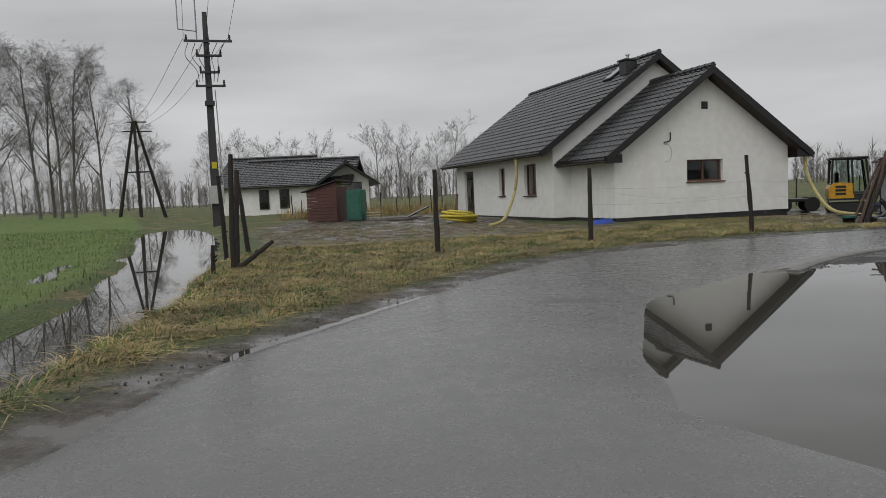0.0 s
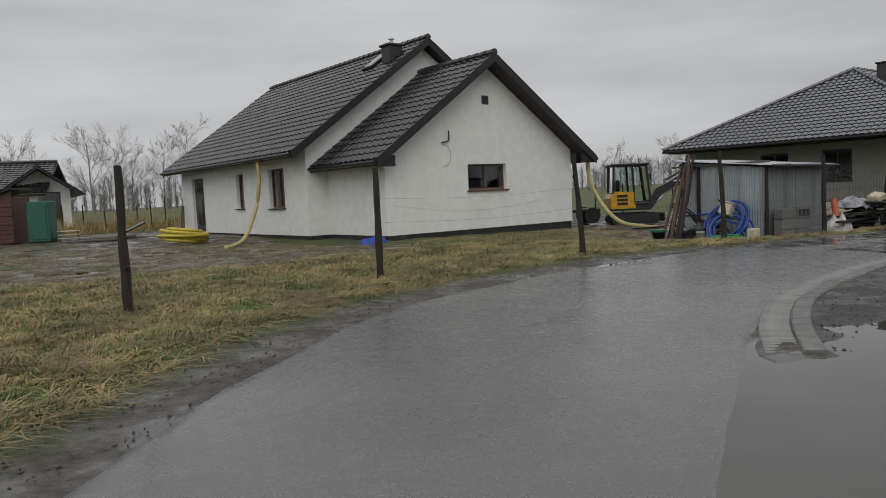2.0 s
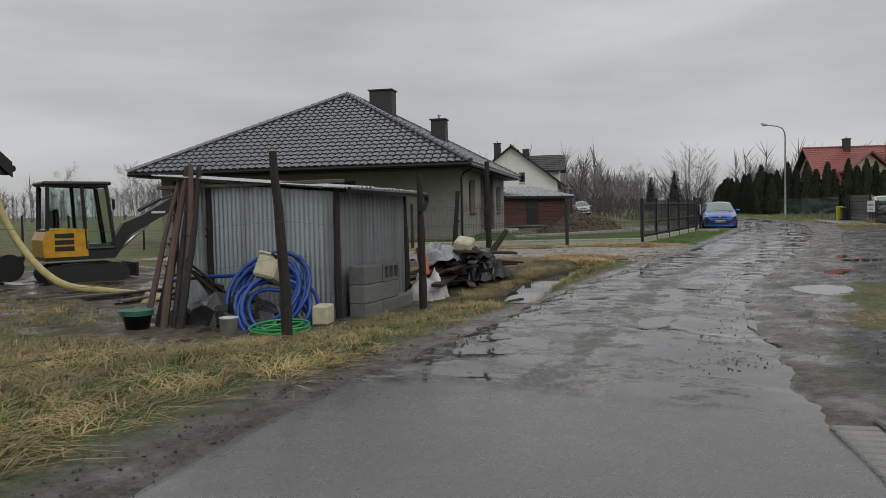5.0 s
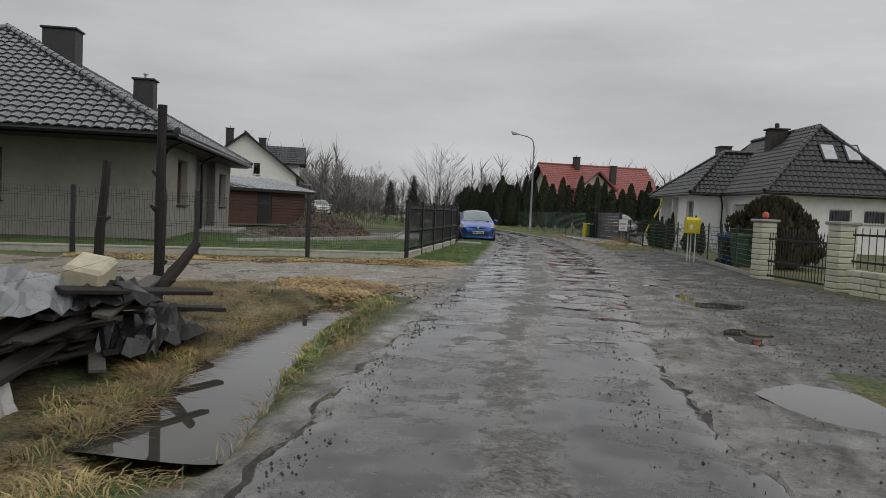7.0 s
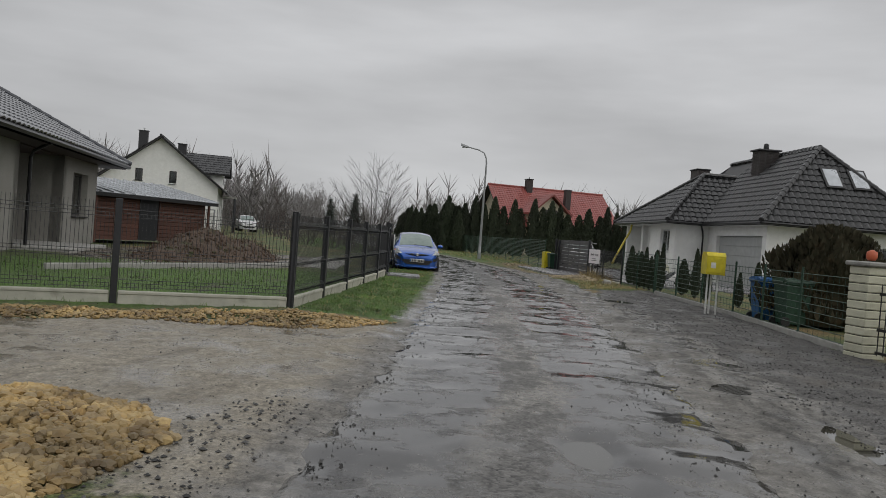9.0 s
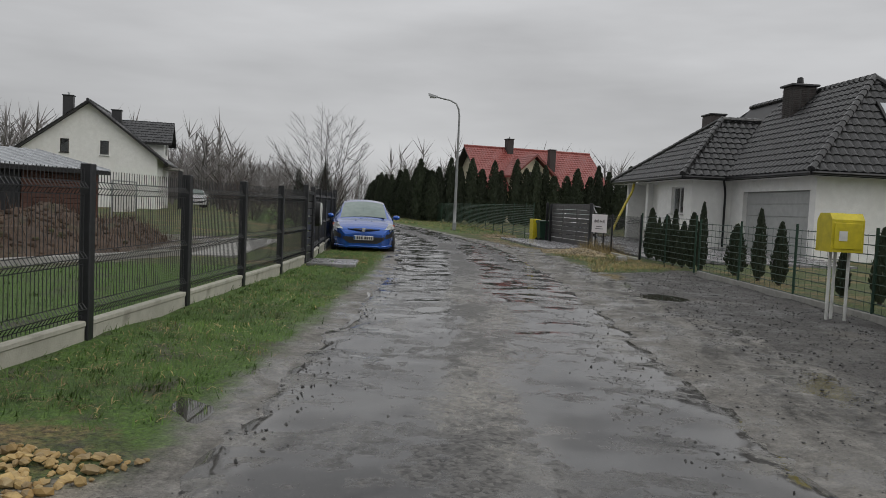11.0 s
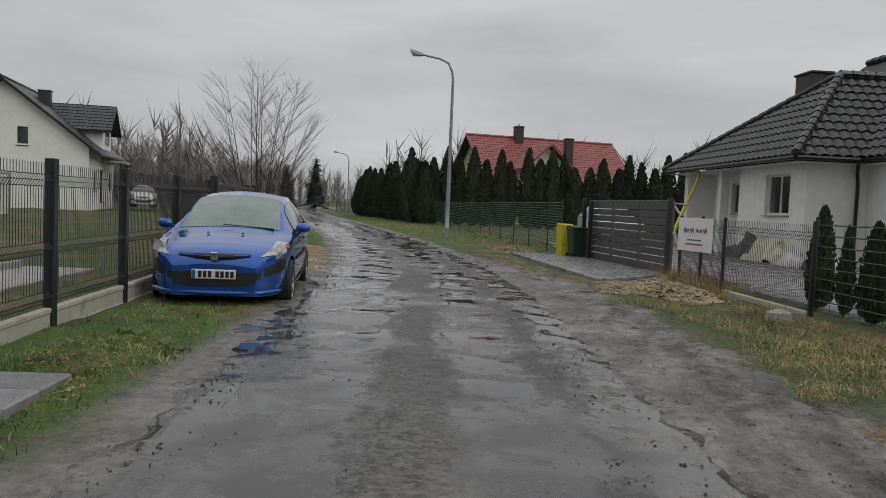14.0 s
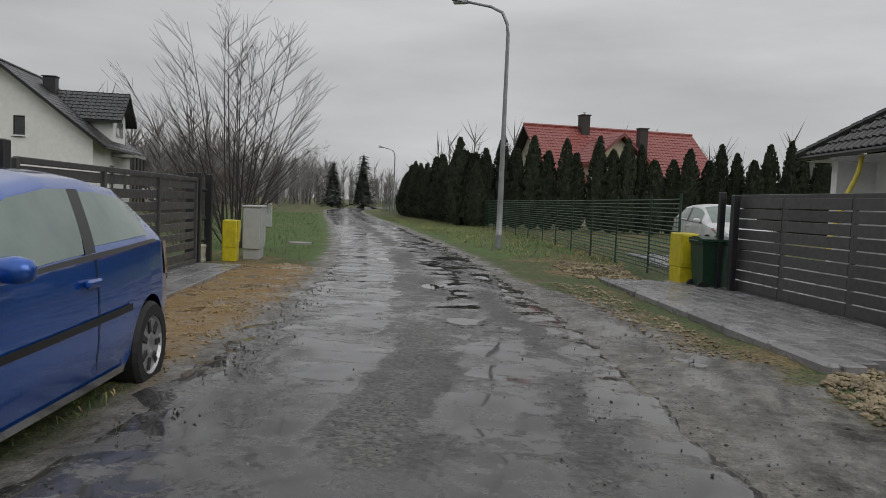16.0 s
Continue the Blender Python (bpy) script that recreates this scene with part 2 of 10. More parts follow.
BARK = material("grey_brown_bark", (0.10, 0.085, 0.075), 0.9, scale=10, stretch=(3, 3, 0.7), coarse=(0.06, 0.05, 0.045), bump=0.6, bump_scale=25)
# Birch bark with dark flecks, its grey lightened in place of distance haze.
BIRCH_HAZED = material("haze_paled_birch_bark", (0.17, 0.16, 0.15), 0.85, scale=4, stretch=(1, 1, 3), coarse=(0.10, 0.092, 0.085), spots=[((0.05, 0.045, 0.04), 6, 0.6, 0.7)])
TWIG_DARK = material("wet_dark_twig", (0.055, 0.045, 0.040), 0.8, scale=3, coarse=(0.035, 0.03, 0.027))
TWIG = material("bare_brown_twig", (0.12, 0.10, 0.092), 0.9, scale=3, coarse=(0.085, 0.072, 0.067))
# Twigs of distant trees: drizzle haze is put into this paler base colour.
TWIG_HAZED = material("haze_paled_twig", (0.24, 0.225, 0.22), 0.95, scale=0.6, coarse=(0.19, 0.18, 0.175))
THUJA = material("dark_thuja_scale", (0.026, 0.038, 0.020), 0.8, scale=8, coarse=(0.040, 0.050, 0.027), vary=0.25, spots=[((0.06, 0.045, 0.02), 3, 0.68, 0.85)])
JUNIPER = material("brown_green_juniper", (0.034, 0.036, 0.016), 0.85, scale=8, coarse=(0.055, 0.045, 0.022), spots=[((0.075, 0.05, 0.022), 2, 0.55, 0.75)])
# Spruce needles, base colour raised to carry the haze over them.
SPRUCE_HAZED = material("haze_paled_spruce_needle", (0.10, 0.12, 0.105), 0.9, scale=4, coarse=(0.12, 0.135, 0.12))


# ---- mesh helpers ----
class Shape:
    """Collects vertices and faces of one mesh."""

    def __init__(self):
        self.v, self.f, self.m, self.slot = [], [], [], 0

    def add(self, verts, faces, at=None):
        k = len(self.v)
        self.v += [tuple(at @ Vector(p)) for p in verts] if at is not None else [tuple(p) for p in verts]
        self.f += [tuple(i + k for i in f) for f in faces]
        self.m += [self.slot] * len(faces)
        return self

    def box(self, c, s, at=None, ch=0.0, turn=0.0):
        """A box round c of size s, with chamfered edges where ch > 0; turn: degrees about z."""
        hx, hy, hz = (a / 2 for a in s)
        loc = Matrix.Translation(c) @ Matrix.Rotation(radians(turn), 4, "Z")
        m = at @ loc if at is not None else loc
        if ch <= 0:
            return self.add([(x, y, z) for x in (-hx, hx) for y in (-hy, hy) for z in (-hz, hz)], [(0, 1, 3, 2), (4, 6, 7, 5), (0, 4, 5, 1), (2, 3, 7, 6), (0, 2, 6, 4), (1, 5, 7, 3)], m)
        ch = min(ch, hx * 0.9, hy * 0.9, hz * 0.9)
        verts, idx = [], {}
        for a, x in enumerate((-hx, hx)):
            for b, y in enumerate((-hy, hy)):
                for d, z in enumerate((-hz, hz)):
                    ix, iy, iz = x - ch * (1 if a else -1), y - ch * (1 if b else -1), z - ch * (1 if d else -1)
                    for k, p in enumerate(((x, iy, iz), (ix, y, iz), (ix, iy, z))):
                        idx[a, b, d, k] = len(verts)
                        verts.append(p)
        g = lambda a, b, d, k: idx[a, b, d, k]
        faces = []
        for a in (0, 1):
            q = [g(a, 0, 0, 0), g(a, 1, 0, 0), g(a, 1, 1, 0), g(a, 0, 1, 0)]
            faces.append(q if a else q[::-1])
            q = [g(0, a, 0, 1), g(1, a, 0, 1), g(1, a, 1, 1), g(0, a, 1, 1)]
            faces.append(q[::-1] if a else q)
            q = [g(0, 0, a, 2), g(1, 0, a, 2), g(1, 1, a, 2), g(0, 1, a, 2)]
            faces.append(q if a else q[::-1])
            for b in (0, 1):
                faces.append((g(0, a, b, 1), g(1, a, b, 1), g(1, a, b, 2), g(0, a, b, 2)))
                faces.append((g(a, 0, b, 0), g(a, 1, b, 0), g(a, 1, b, 2), g(a, 0, b, 2)))
                faces.append((g(a, b, 0, 0), g(a, b, 1, 0), g(a, b, 1, 1), g(a, b, 0, 1)))
                for d in (0, 1):
                    faces.append((g(a, b, d, 0), g(a, b, d, 1), g(a, b, d, 2)))
        return self.add(verts, faces, m)

    def rod(self, p, q, r0, r1=None, n=8, caps=True, at=None):
        """A tapered rod from p to q."""
        p, q = Vector(p), Vector(q)
        r1 = r0 if r1 is None else r1
        rot = (q - p).to_track_quat("Z", "Y").to_matrix()
        ring = [(math.cos(2 * math.pi * i / n), math.sin(2 * math.pi * i / n)) for i in range(n)]
        verts = [p + rot @ Vector((r0 * a, r0 * b, 0)) for a, b in ring] + [q + rot @ Vector((r1 * a, r1 * b, 0)) for a, b in ring]
        faces = [(i, (i + 1) % n, n + (i + 1) % n, n + i) for i in range(n)]
        if caps:
            faces += [tuple(range(n - 1, -1, -1)), tuple(range(n, 2 * n))]
        return self.add(verts, faces, at)

    def tube(self, pts, r, n=8, at=None):
        """A tube along points; r: one radius or one for each point."""
        pts = [Vector(p) for p in pts]
        rs = [r] * len(pts) if isinstance(r, (int, float)) else list(r)
        verts, faces, up = [], [], Vector((0.13, 0.21, 0.97))
        for i, p in enumerate(pts):
            d = (pts[min(i + 1, len(pts) - 1)] - pts[max(i - 1, 0)]).normalized()
            a = d.cross(up)
            a = a.normalized() if a.length > 1e-4 else d.orthogonal().normalized()
            b = d.cross(a)
            verts += [p + rs[i] * (math.cos(2 * math.pi * k / n) * a + math.sin(2 * math.pi * k / n) * b) for k in range(n)]
        for i in range(len(pts) - 1):
            faces += [(i * n + k, i * n + (k + 1) % n, (i + 1) * n + (k + 1) % n, (i + 1) * n + k) for k in range(n)]
        faces += [tuple(range(n)), tuple(range((len(pts) - 1) * n, len(pts) * n))]
        return self.add(verts, faces, at)

    def prism(self, poly, a, b, axis="z", at=None):
        """A polygon (two coordinates) drawn out from a to b along an axis."""
        put = {"z": lambda p, h: (p[0], p[1], h), "y": lambda p, h: (p[0], h, p[1]), "x": lambda p, h: (h, p[0], p[1])}[axis]
        n = len(poly)
        verts = [put(p, a) for p in poly] + [put(p, b) for p in poly]
        return self.add(verts, [(i, (i + 1) % n, n + (i + 1) % n, n + i) for i in range(n)] + [tuple(range(n - 1, -1, -1)), tuple(range(n, 2 * n))], at)

    def lathe(self, profile, n=16, at=None):
        """A profile of (radius, height) turned about z."""
        verts = [(r * math.cos(2 * math.pi * i / n), r * math.sin(2 * math.pi * i / n), z) for r, z in profile for i in range(n)]
        k = len(profile)
        faces = [(j * n + i, j * n + (i + 1) % n, (j + 1) * n + (i + 1) % n, (j + 1) * n + i) for j in range(k - 1) for i in range(n)]
        return self.add(verts, faces + [tuple(range(n - 1, -1, -1)), tuple(range((k - 1) * n, k * n))], at)

    def wall(self, length, z0, z1, thick, holes=(), at=None):
        """A wall along x from 0 to length, outer face at y = 0, inner at y = thick, with holes (x0, x1, z0, z1) through it."""
        xs = sorted({0.0, length, *(h[0] for h in holes), *(h[1] for h in holes)})
        zs = sorted({z0, z1, *(h[2] for h in holes), *(h[3] for h in holes)})
        solid = lambda x, z: 0 < x < length and z0 < z < z1 and not any(h[0] < x < h[1] and h[2] < z < h[3] for h in holes)
        for i in range(len(xs) - 1):
            for j in range(len(zs) - 1):
                a, b, c, d = xs[i], xs[i + 1], zs[j], zs[j + 1]
                mx, mz = (a + b) / 2, (c + d) / 2
                if not solid(mx, mz):
                    continue
                self.add([(a, 0, c), (b, 0, c), (b, 0, d), (a, 0, d)], [(0, 1, 2, 3)], at)
                self.add([(a, thick, c), (b, thick, c), (b, thick, d), (a, thick, d)], [(3, 2, 1, 0)], at)
                e = 1e-4
                for test, quad in ((solid(a - e, mz), [(a, 0, c), (a, 0, d), (a, thick, d), (a, thick, c)]), (solid(b + e, mz), [(b, 0, c), (b, thick, c), (b, thick, d), (b, 0, d)]), (solid(mx, c - e), [(a, 0, c), (a, thick, c), (b, thick, c), (b, 0, c)]), (solid(mx, d + e), [(a, 0, d), (b, 0, d), (b, thick, d), (a, thick, d)])):
                    if not test:
                        self.add(quad, [(0, 1, 2, 3)], at)
        return self

    def mesh(self, name, mats, smooth=False):
        me = bpy.data.meshes.new(name)
        me.from_pydata(self.v, [], self.f)
        for m in mats if isinstance(mats, (list, tuple)) else [mats]:
            me.materials.append(m)
        if any(self.m):
            me.polygons.foreach_set("material_index", self.m)
        if smooth:
            me.polygons.foreach_set("use_smooth", [True] * len(self.f))
        me.update()
        return me


def thing(name, m, label, category, group="", kind=""):
    """An empty at the base of a thing, which its parts hang under."""
    ob = new(name)
    ob.empty_display_size = 0.2
    ob.matrix_world = m
    return tagged(ob, label, category, group, kind)


def part(name, shape, mat, parent, label="", smooth=False, kind=""):
    """One mesh object under a thing or a part, in its parent's coordinates."""
    me = shape if isinstance(shape, bpy.types.Mesh) else shape.mesh(name, mat, smooth)
    ob = new(name, me)
    ob.parent = parent
    return tagged(ob, label, "", "", kind)


def solo(name, shape, mat, m, label, category, group="", kind="", smooth=False):
    """A thing that is one mesh."""
    ob = new(name, shape if isinstance(shape, bpy.types.Mesh) else shape.mesh(name, mat, smooth))
    ob.matrix_world = m
    return tagged(ob, label, category, group, kind)


def arc(cx, cy, r, a0, a1, n):
    return [(cx + r * math.cos(radians(a0 + (a1 - a0) * i / n)), cy + r * math.sin(radians(a0 + (a1 - a0) * i / n))) for i in range(n + 1)]


def spline(pts, n=8):
    """Points on a smooth curve through pts."""
    P = np.array(pts, float)
    Q = np.vstack([2 * P[0] - P[1], P, 2 * P[-1] - P[-2]])
    out = []
    for i in range(1, len(Q) - 2):
        for t in np.linspace(0, 1, n, endpoint=False):
            a, b, c, d = Q[i - 1 : i + 3]
            out.append(0.5 * (2 * b + (c - a) * t + (2 * a - 5 * b + 4 * c - d) * t * t + (3 * b - a - 3 * c + d) * t**3))
    return np.array(out + [P[-1]])


def sd_poly(x, y, poly):
    """Signed distance to a polygon, positive inside."""
    P = np.array(poly, float)
    best, inside = np.full(x.shape, 1e9), np.zeros(x.shape, bool)
    for a, b in zip(P, np.roll(P, -1, 0)):
        d = b - a
        t = np.clip(((x - a[0]) * d[0] + (y - a[1]) * d[1]) / (d @ d), 0, 1)
        best = np.minimum(best, np.hypot(x - a[0] - t * d[0], y - a[1] - t * d[1]))
        cross = ((a[1] > y) != (b[1] > y)) & (x < (b[0] - a[0]) * (y - a[1]) / (b[1] - a[1] + 1e-12) + a[0])
        inside ^= cross
    return np.where(inside, best, -best)


def d_line(x, y, line):
    """Distance to a polyline, and how far along it (0 to 1) the nearest place lies."""
    P = np.array(line, float)
    best, along = np.full(x.shape, 1e9), np.zeros(x.shape)
    for i in range(len(P) - 1):
        a, d = P[i], P[i + 1] - P[i]
        t = np.clip(((x - a[0]) * d[0] + (y - a[1]) * d[1]) / (d @ d), 0, 1)
        r = np.hypot(x - a[0] - t * d[0], y - a[1] - t * d[1])
        along = np.where(r < best, (i + t) / (len(P) - 1), along)
        best = np.minimum(best, r)
    return best, along


def wave_noise(x, y, size, seed=0):
    """Smooth noise in about -1..1 from a few turned sine waves."""
    rs = np.random.RandomState(seed)
    out = np.zeros(np.shape(x))
    for k in range(7):
        a, ph, f = rs.uniform(0, 6.28), rs.uniform(0, 6.28), rs.uniform(0.6, 1.8) / size
        out += np.sin(6.28 * f * (x * math.cos(a) + y * math.sin(a)) + ph + 1.3 * np.sin(6.28 * f * 0.7 * (y * math.cos(a) - x * math.sin(a)) + ph))
    return out / 4.0


# ---- plan: edges of the road and zones of the ground ----
PAIRS = [((-1.5, -30), (3.5, -30)), ((-0.6, -10), (4, -10)), ((-0.1, 0), (4.3, 0)), ((0.2, 5.1), (4.6, 5)), ((0.5, 7), (4.9, 8.2)), ((1.1, 8.5), (5.5, 10.1)), ((2, 10.7), (6.2, 11.3)),
         ((3, 12.8), (7, 12.3)), ((4.1, 14.5), (7.9, 13.1)), ((5.6, 15.9), (8.8, 13.8)), ((7.9, 17.4), (10.2, 14.7)), ((10.5, 18.4), (12, 15.5)), ((13.5, 19), (14.2, 16.2)), ((18.2, 19.8), (18.5, 17.4)),
         ((24, 20.5), (24.4, 17.9)), ((30, 21.2), (30.3, 18.3)), ((39, 22.4), (39.5, 19.4)), ((44, 23.2), (44.7, 20.2))]
PAIRS += [((50, 24.4), (50.8, 21.4)), ((56, 26), (57, 23.2)), ((65, 29.1), (66, 26.4)), ((82, 36), (83, 33.1)), ((100, 43.5), (101, 40.5)), ((128, 54.2), (129.5, 51)), ((165, 63), (166, 59)), ((230, 70), (231, 66))]
LEFT, RIGHT = spline([a for a, b in PAIRS], 40), spline([b for a, b in PAIRS], 40)
ROAD_POLY = np.vstack([LEFT[::8], RIGHT[::-8]])
FLOOD = [(-0.9, 2), (-1.5, 6.5), (-2.1, 10.5), (-3.7, 16), (-6.5, 24), (-12, 38), (-22, 66), (-36, 100)]
RILL = [(17.0, 20.25), (18.2, 20.55), (19.4, 20.95), (20.8, 21.3), (22.2, 21.38), (22.9, 21.6)]
POOL = [(3.5, 5.2), (3.9, 7.6), (4.25, 8.95), (5.15, 10.2), (6.0, 10.95), (6.9, 11.5), (8.2, 11.7), (9.6, 12.2), (10.4, 11.2), (9.5, 9.0), (8.6, 6.5), (7.6, 3.5), (5.4, 2.6)]


# small puddles: middle, half length along the lane, half width, turn in degrees
GUTTER_LINE = [(0.45, 7.0), (0.66, 7.7), (0.92, 8.35), (1.26, 9.1), (1.9, 10.4)]
HOLES = [(51.7, 20.9, 0.2, 0.1, 10), (51.98, 21.1, 0.16, 0.09, 20), (46.73, 20.81, 0.2, 0.1, 10), (46.12, 20.62, 0.24, 0.1, 15), (31.95, 21.8, 0.5, 0.12, 12), (44.25, 23.2, 0.26, 0.1, 20), (43.9, 23.62, 0.34, 0.16, 10), (35.6, 21.92, 0.7, 0.11, 10), (37.5, 22.27, 0.6, 0.10, 10), (39.4, 22.52, 0.5, 0.08, 8), (9.0, 17.68, 0.8, 0.09, 22), (25.4, 19.0, 0.4, 0.2, 8), (28.3, 17.6, 0.4, 0.22, 10), (26.6, 17.2, 0.5, 0.25, 8), (29.8, 17.2, 0.42, 0.24, 20), (25.6, 16.6, 0.8, 0.4, 5), (36.6, 21.2, 0.35, 0.2, 0), (39.3, 18.0, 0.7, 0.35, 25), 
         (21.2, 19.3, 0.35, 0.18, 8), 
         (19.4, 16.6, 0.8, 0.35, 12), (22.6, 16.7, 1.0, 0.3, 5), (16.4, 16.6, 0.9, 0.3, 10), (15.6, 17.7, 0.5, 0.2, 5), (56.2, 24.3, 0.5, 0.16, 20), (60.5, 26.4, 0.6, 0.14, 24), (53.2, 23.2, 0.35, 0.2, 15)]
YARD_HOLES = [(0.0, 23.5, 1.5, 0.45, 0), (2.6, 25.5, 1.1, 0.35, 5), (-2.6, 26.0, 1.4, 0.4, 0), (1.0, 28.5, 2.0, 0.6, 0), (-3.0, 31.0, 2.1, 0.6, 0), (3.2, 21.9, 0.8, 0.25, 10), (15.4, 25.6, 1.2, 0.4, 0), (-0.5, 34.5, 2.2, 0.7, 0), (6.0, 22.4, 0.8, 0.25, 5), (-6.1, 16.3, 2.6, 0.22, 112), (-6.35, 20.5, 1.5, 0.45, 98), (-4.1, 14.6, 1.2, 0.3, 112)]


POOL_RIM = [(2.95, 5.0), (3.4, 7.6), (3.8, 9.3), (4.8, 10.6), (5.8, 11.35), (6.9, 11.9), (8.2, 12.1), (9.7, 12.5), (10.8, 11.2), (9.9, 8.9), (9.0, 6.4), (7.9, 3.2), (5.3, 2.2)]


def hollows(x, y, holes, deep):
    z = 0.0 * x
    for px, py, a, b, turn in holes:
        c, s = math.cos(radians(turn)), math.sin(radians(turn))
        u, v = ((x - px) * c + (y - py) * s) / a, ((y - py) * c - (x - px) * s) / b
        z = z - deep * np.exp(-((u * u + v * v) ** 1.5))
    return z


def gz(x, y):
    """Height of the ground."""
    x, y = np.asarray(x, float), np.asarray(y, float)
    z = np.clip(0.012 * (y - 30), 0, 0.6) * (1 / (1 + np.exp(np.clip((x - 10) / 3, -30, 30))))
    z = z - 0.21 * np.exp(-(((x - 15.8) / 4.2) ** 2) - ((y - 22.6) / 2.2) ** 2)
    z = z - 0.12 * np.exp(-(((x - 16) / 5) ** 2) - ((y - 29) / 4) ** 2)
    z = z - 0.09 * np.exp(-(((x - 48) / 2.6) ** 2) - ((y - 24.9) / 0.9) ** 2)
    z = z + 0.12 * np.exp(-(((x - 38) / 7) ** 2) - ((y - 36) / 7) ** 2)
    d, s = d_line(x, y, FLOOD)
    z = z - 0.24 * np.exp(-((d / (0.42 + 0.9 * s + 5 * s**5)) ** 4))
    d, s = d_line(x, y, RILL)
    z = z - 0.17 * np.exp(-((d / 0.33) ** 4))
    z = z - 0.10 * np.clip((sd_poly(x, y, POOL) + 0.1) / 0.7, 0, 1)
    d, s = d_line(x, y, GUTTER_LINE)
    z = z - 0.04 * np.exp(-((d / 0.13) ** 2))
    far = np.clip((np.hypot(x - 30, y - 20) - 90) / 200, 0, 1)
    off = np.clip(-sd_poly(x, y, ROAD_POLY) / 0.5, 0, 1)
    z = z + off * (1 - far) * (0.022 * wave_noise(x, y, 2.6, 3) + 0.012 * wave_noise(x, y, 0.7, 5))
    inner = np.clip(sd_poly(x, y, ROAD_POLY) / 0.35, 0, 1)
    z = z - 0.006 * (1 - off) - 0.05 * inner
    return z + 0.012 * off + hollows(x, y, YARD_HOLES, 0.10) + hollows(x, y, HOLES, 0.035) * off


def lift(x, y, dz=0.0, turn=0.0):
    """A pose on the ground."""
    return pose(x, y, float(gz(x, y)) + dz, 0, 0, turn)


GREEN_L = [(58.8, 27.0), (66, 29.4), (82, 36.2), (100, 43.8), (100, 48), (80, 41), (66, 35.5), (60, 30)]
GREEN_R = [(62.0, 24.4), (70, 27.6), (84, 33.2), (100, 40.2), (100, 37.5), (84, 29.6), (74, 24.6), (66, 22.6)]
ZONES = {
    "mud_c": [(36.5, 27.6), (42, 26.9), (49, 28.0), (49.5, 33), (38, 34.5)],
    "lawn_b": GREEN_L,
    "lawn_c": GREEN_R,
    "crop": [(-2.0, -20), (-2.4, 5), (-3.4, 11), (-5.2, 17), (-9, 26), (-17, 46), (-40, 95), (-300, 260), (-400, -60)],
    "mud": [(-2.6, 20.5), (1.5, 21.5), (6, 22.6), (8, 25), (5, 28), (4.5, 32), (1.5, 43), (-7, 42), (-6, 30)],
    "mud_b": [(12.6, 20.7), (16, 20.9), (21, 23.5), (23, 30), (15, 34), (12, 27.5)],
    "sand": [(23.2, 20.2), (26, 20.5), (30.8, 21.0), (30.4, 22.1), (28.6, 24.2), (26, 28), (24, 34), (20.5, 34), (22.6, 25.4), (24.6, 22.6)],
    "sand_b": [(49.6, 24.5), (53, 25.2), (57.5, 26.6), (58.2, 27.3), (57.2, 28.0), (54, 27.2), (51, 26.2)],
    "lawn": [(31.2, 21.4), (38, 22.4), (45, 23.6), (46.2, 25.3), (41, 24.6), (37, 31), (28, 33), (25.5, 31), (29.5, 25.4), (31.1, 23.2)],
    "gravel": [(21, 16.6), (26, 17.0), (34, 17.9), (40, 18.6), (43.5, 18.5), (45.5, 16.7), (38, 15.7), (32, 15.0), (26, 13.5), (18, 12)],
    "gravel_b": [(6.75, 11.35), (7.4, 12.15), (8.3, 13.05), (9.2, 13.68), (10.0, 14.14), (11.0, 14.68), (12.5, 15.3), (15.5, 15.9), (18, 14), (16, 9), (9, 6)],
    "silt": [(14, 15.8), (20, 16.3), (33, 17.3), (39, 18.2), (44, 18.9), (51, 20.2), (56, 22.2), (58, 23.6), (56, 23.8), (50, 22), (39, 19.8), (30, 18.8), (18, 17.8)],
}


# ---- ground ----
def graded(lo, a, b, hi, step, mid_lo, mid_hi, mid):
    """Grid lines: fine between a and b, coarser out to mid, then widening to the horizon."""
    core = list(np.arange(a, b, step))
    out_hi, out_lo = list(np.arange(b, mid_hi, mid)), list(np.arange(a - mid, mid_lo, -mid))[::-1]
    wide_hi = [mid_hi + (hi - mid_hi) * t**2.4 for t in np.linspace(0, 1, 16)]
    wide_lo = [mid_lo + (lo - mid_lo) * t**2.4 for t in np.linspace(1, 0, 16)]
    return np.array(wide_lo + out_lo + core + out_hi + wide_hi)


def grid_mesh(name, X, Y, Z, extra, mats):
    h, w = X.shape
    me = bpy.data.meshes.new(name)
    idx = np.arange(h * w).reshape(h, w)
    quads = np.stack([idx[:-1, :-1], idx[:-1, 1:], idx[1:, 1:], idx[1:, :-1]], -1).reshape(-1, 4)
    me.from_pydata(np.stack([X, Y, Z], -1).reshape(-1, 3).tolist(), [], quads.tolist())
    me.polygons.foreach_set("use_smooth", [True] * len(quads))
    for key, values in extra.items():
        me.attributes.new(key, "FLOAT", "POINT").data.foreach_set("value", np.ascontiguousarray(values, dtype=np.float32).ravel())
    for m in mats:
        me.materials.append(m)
    me.update()
    return me


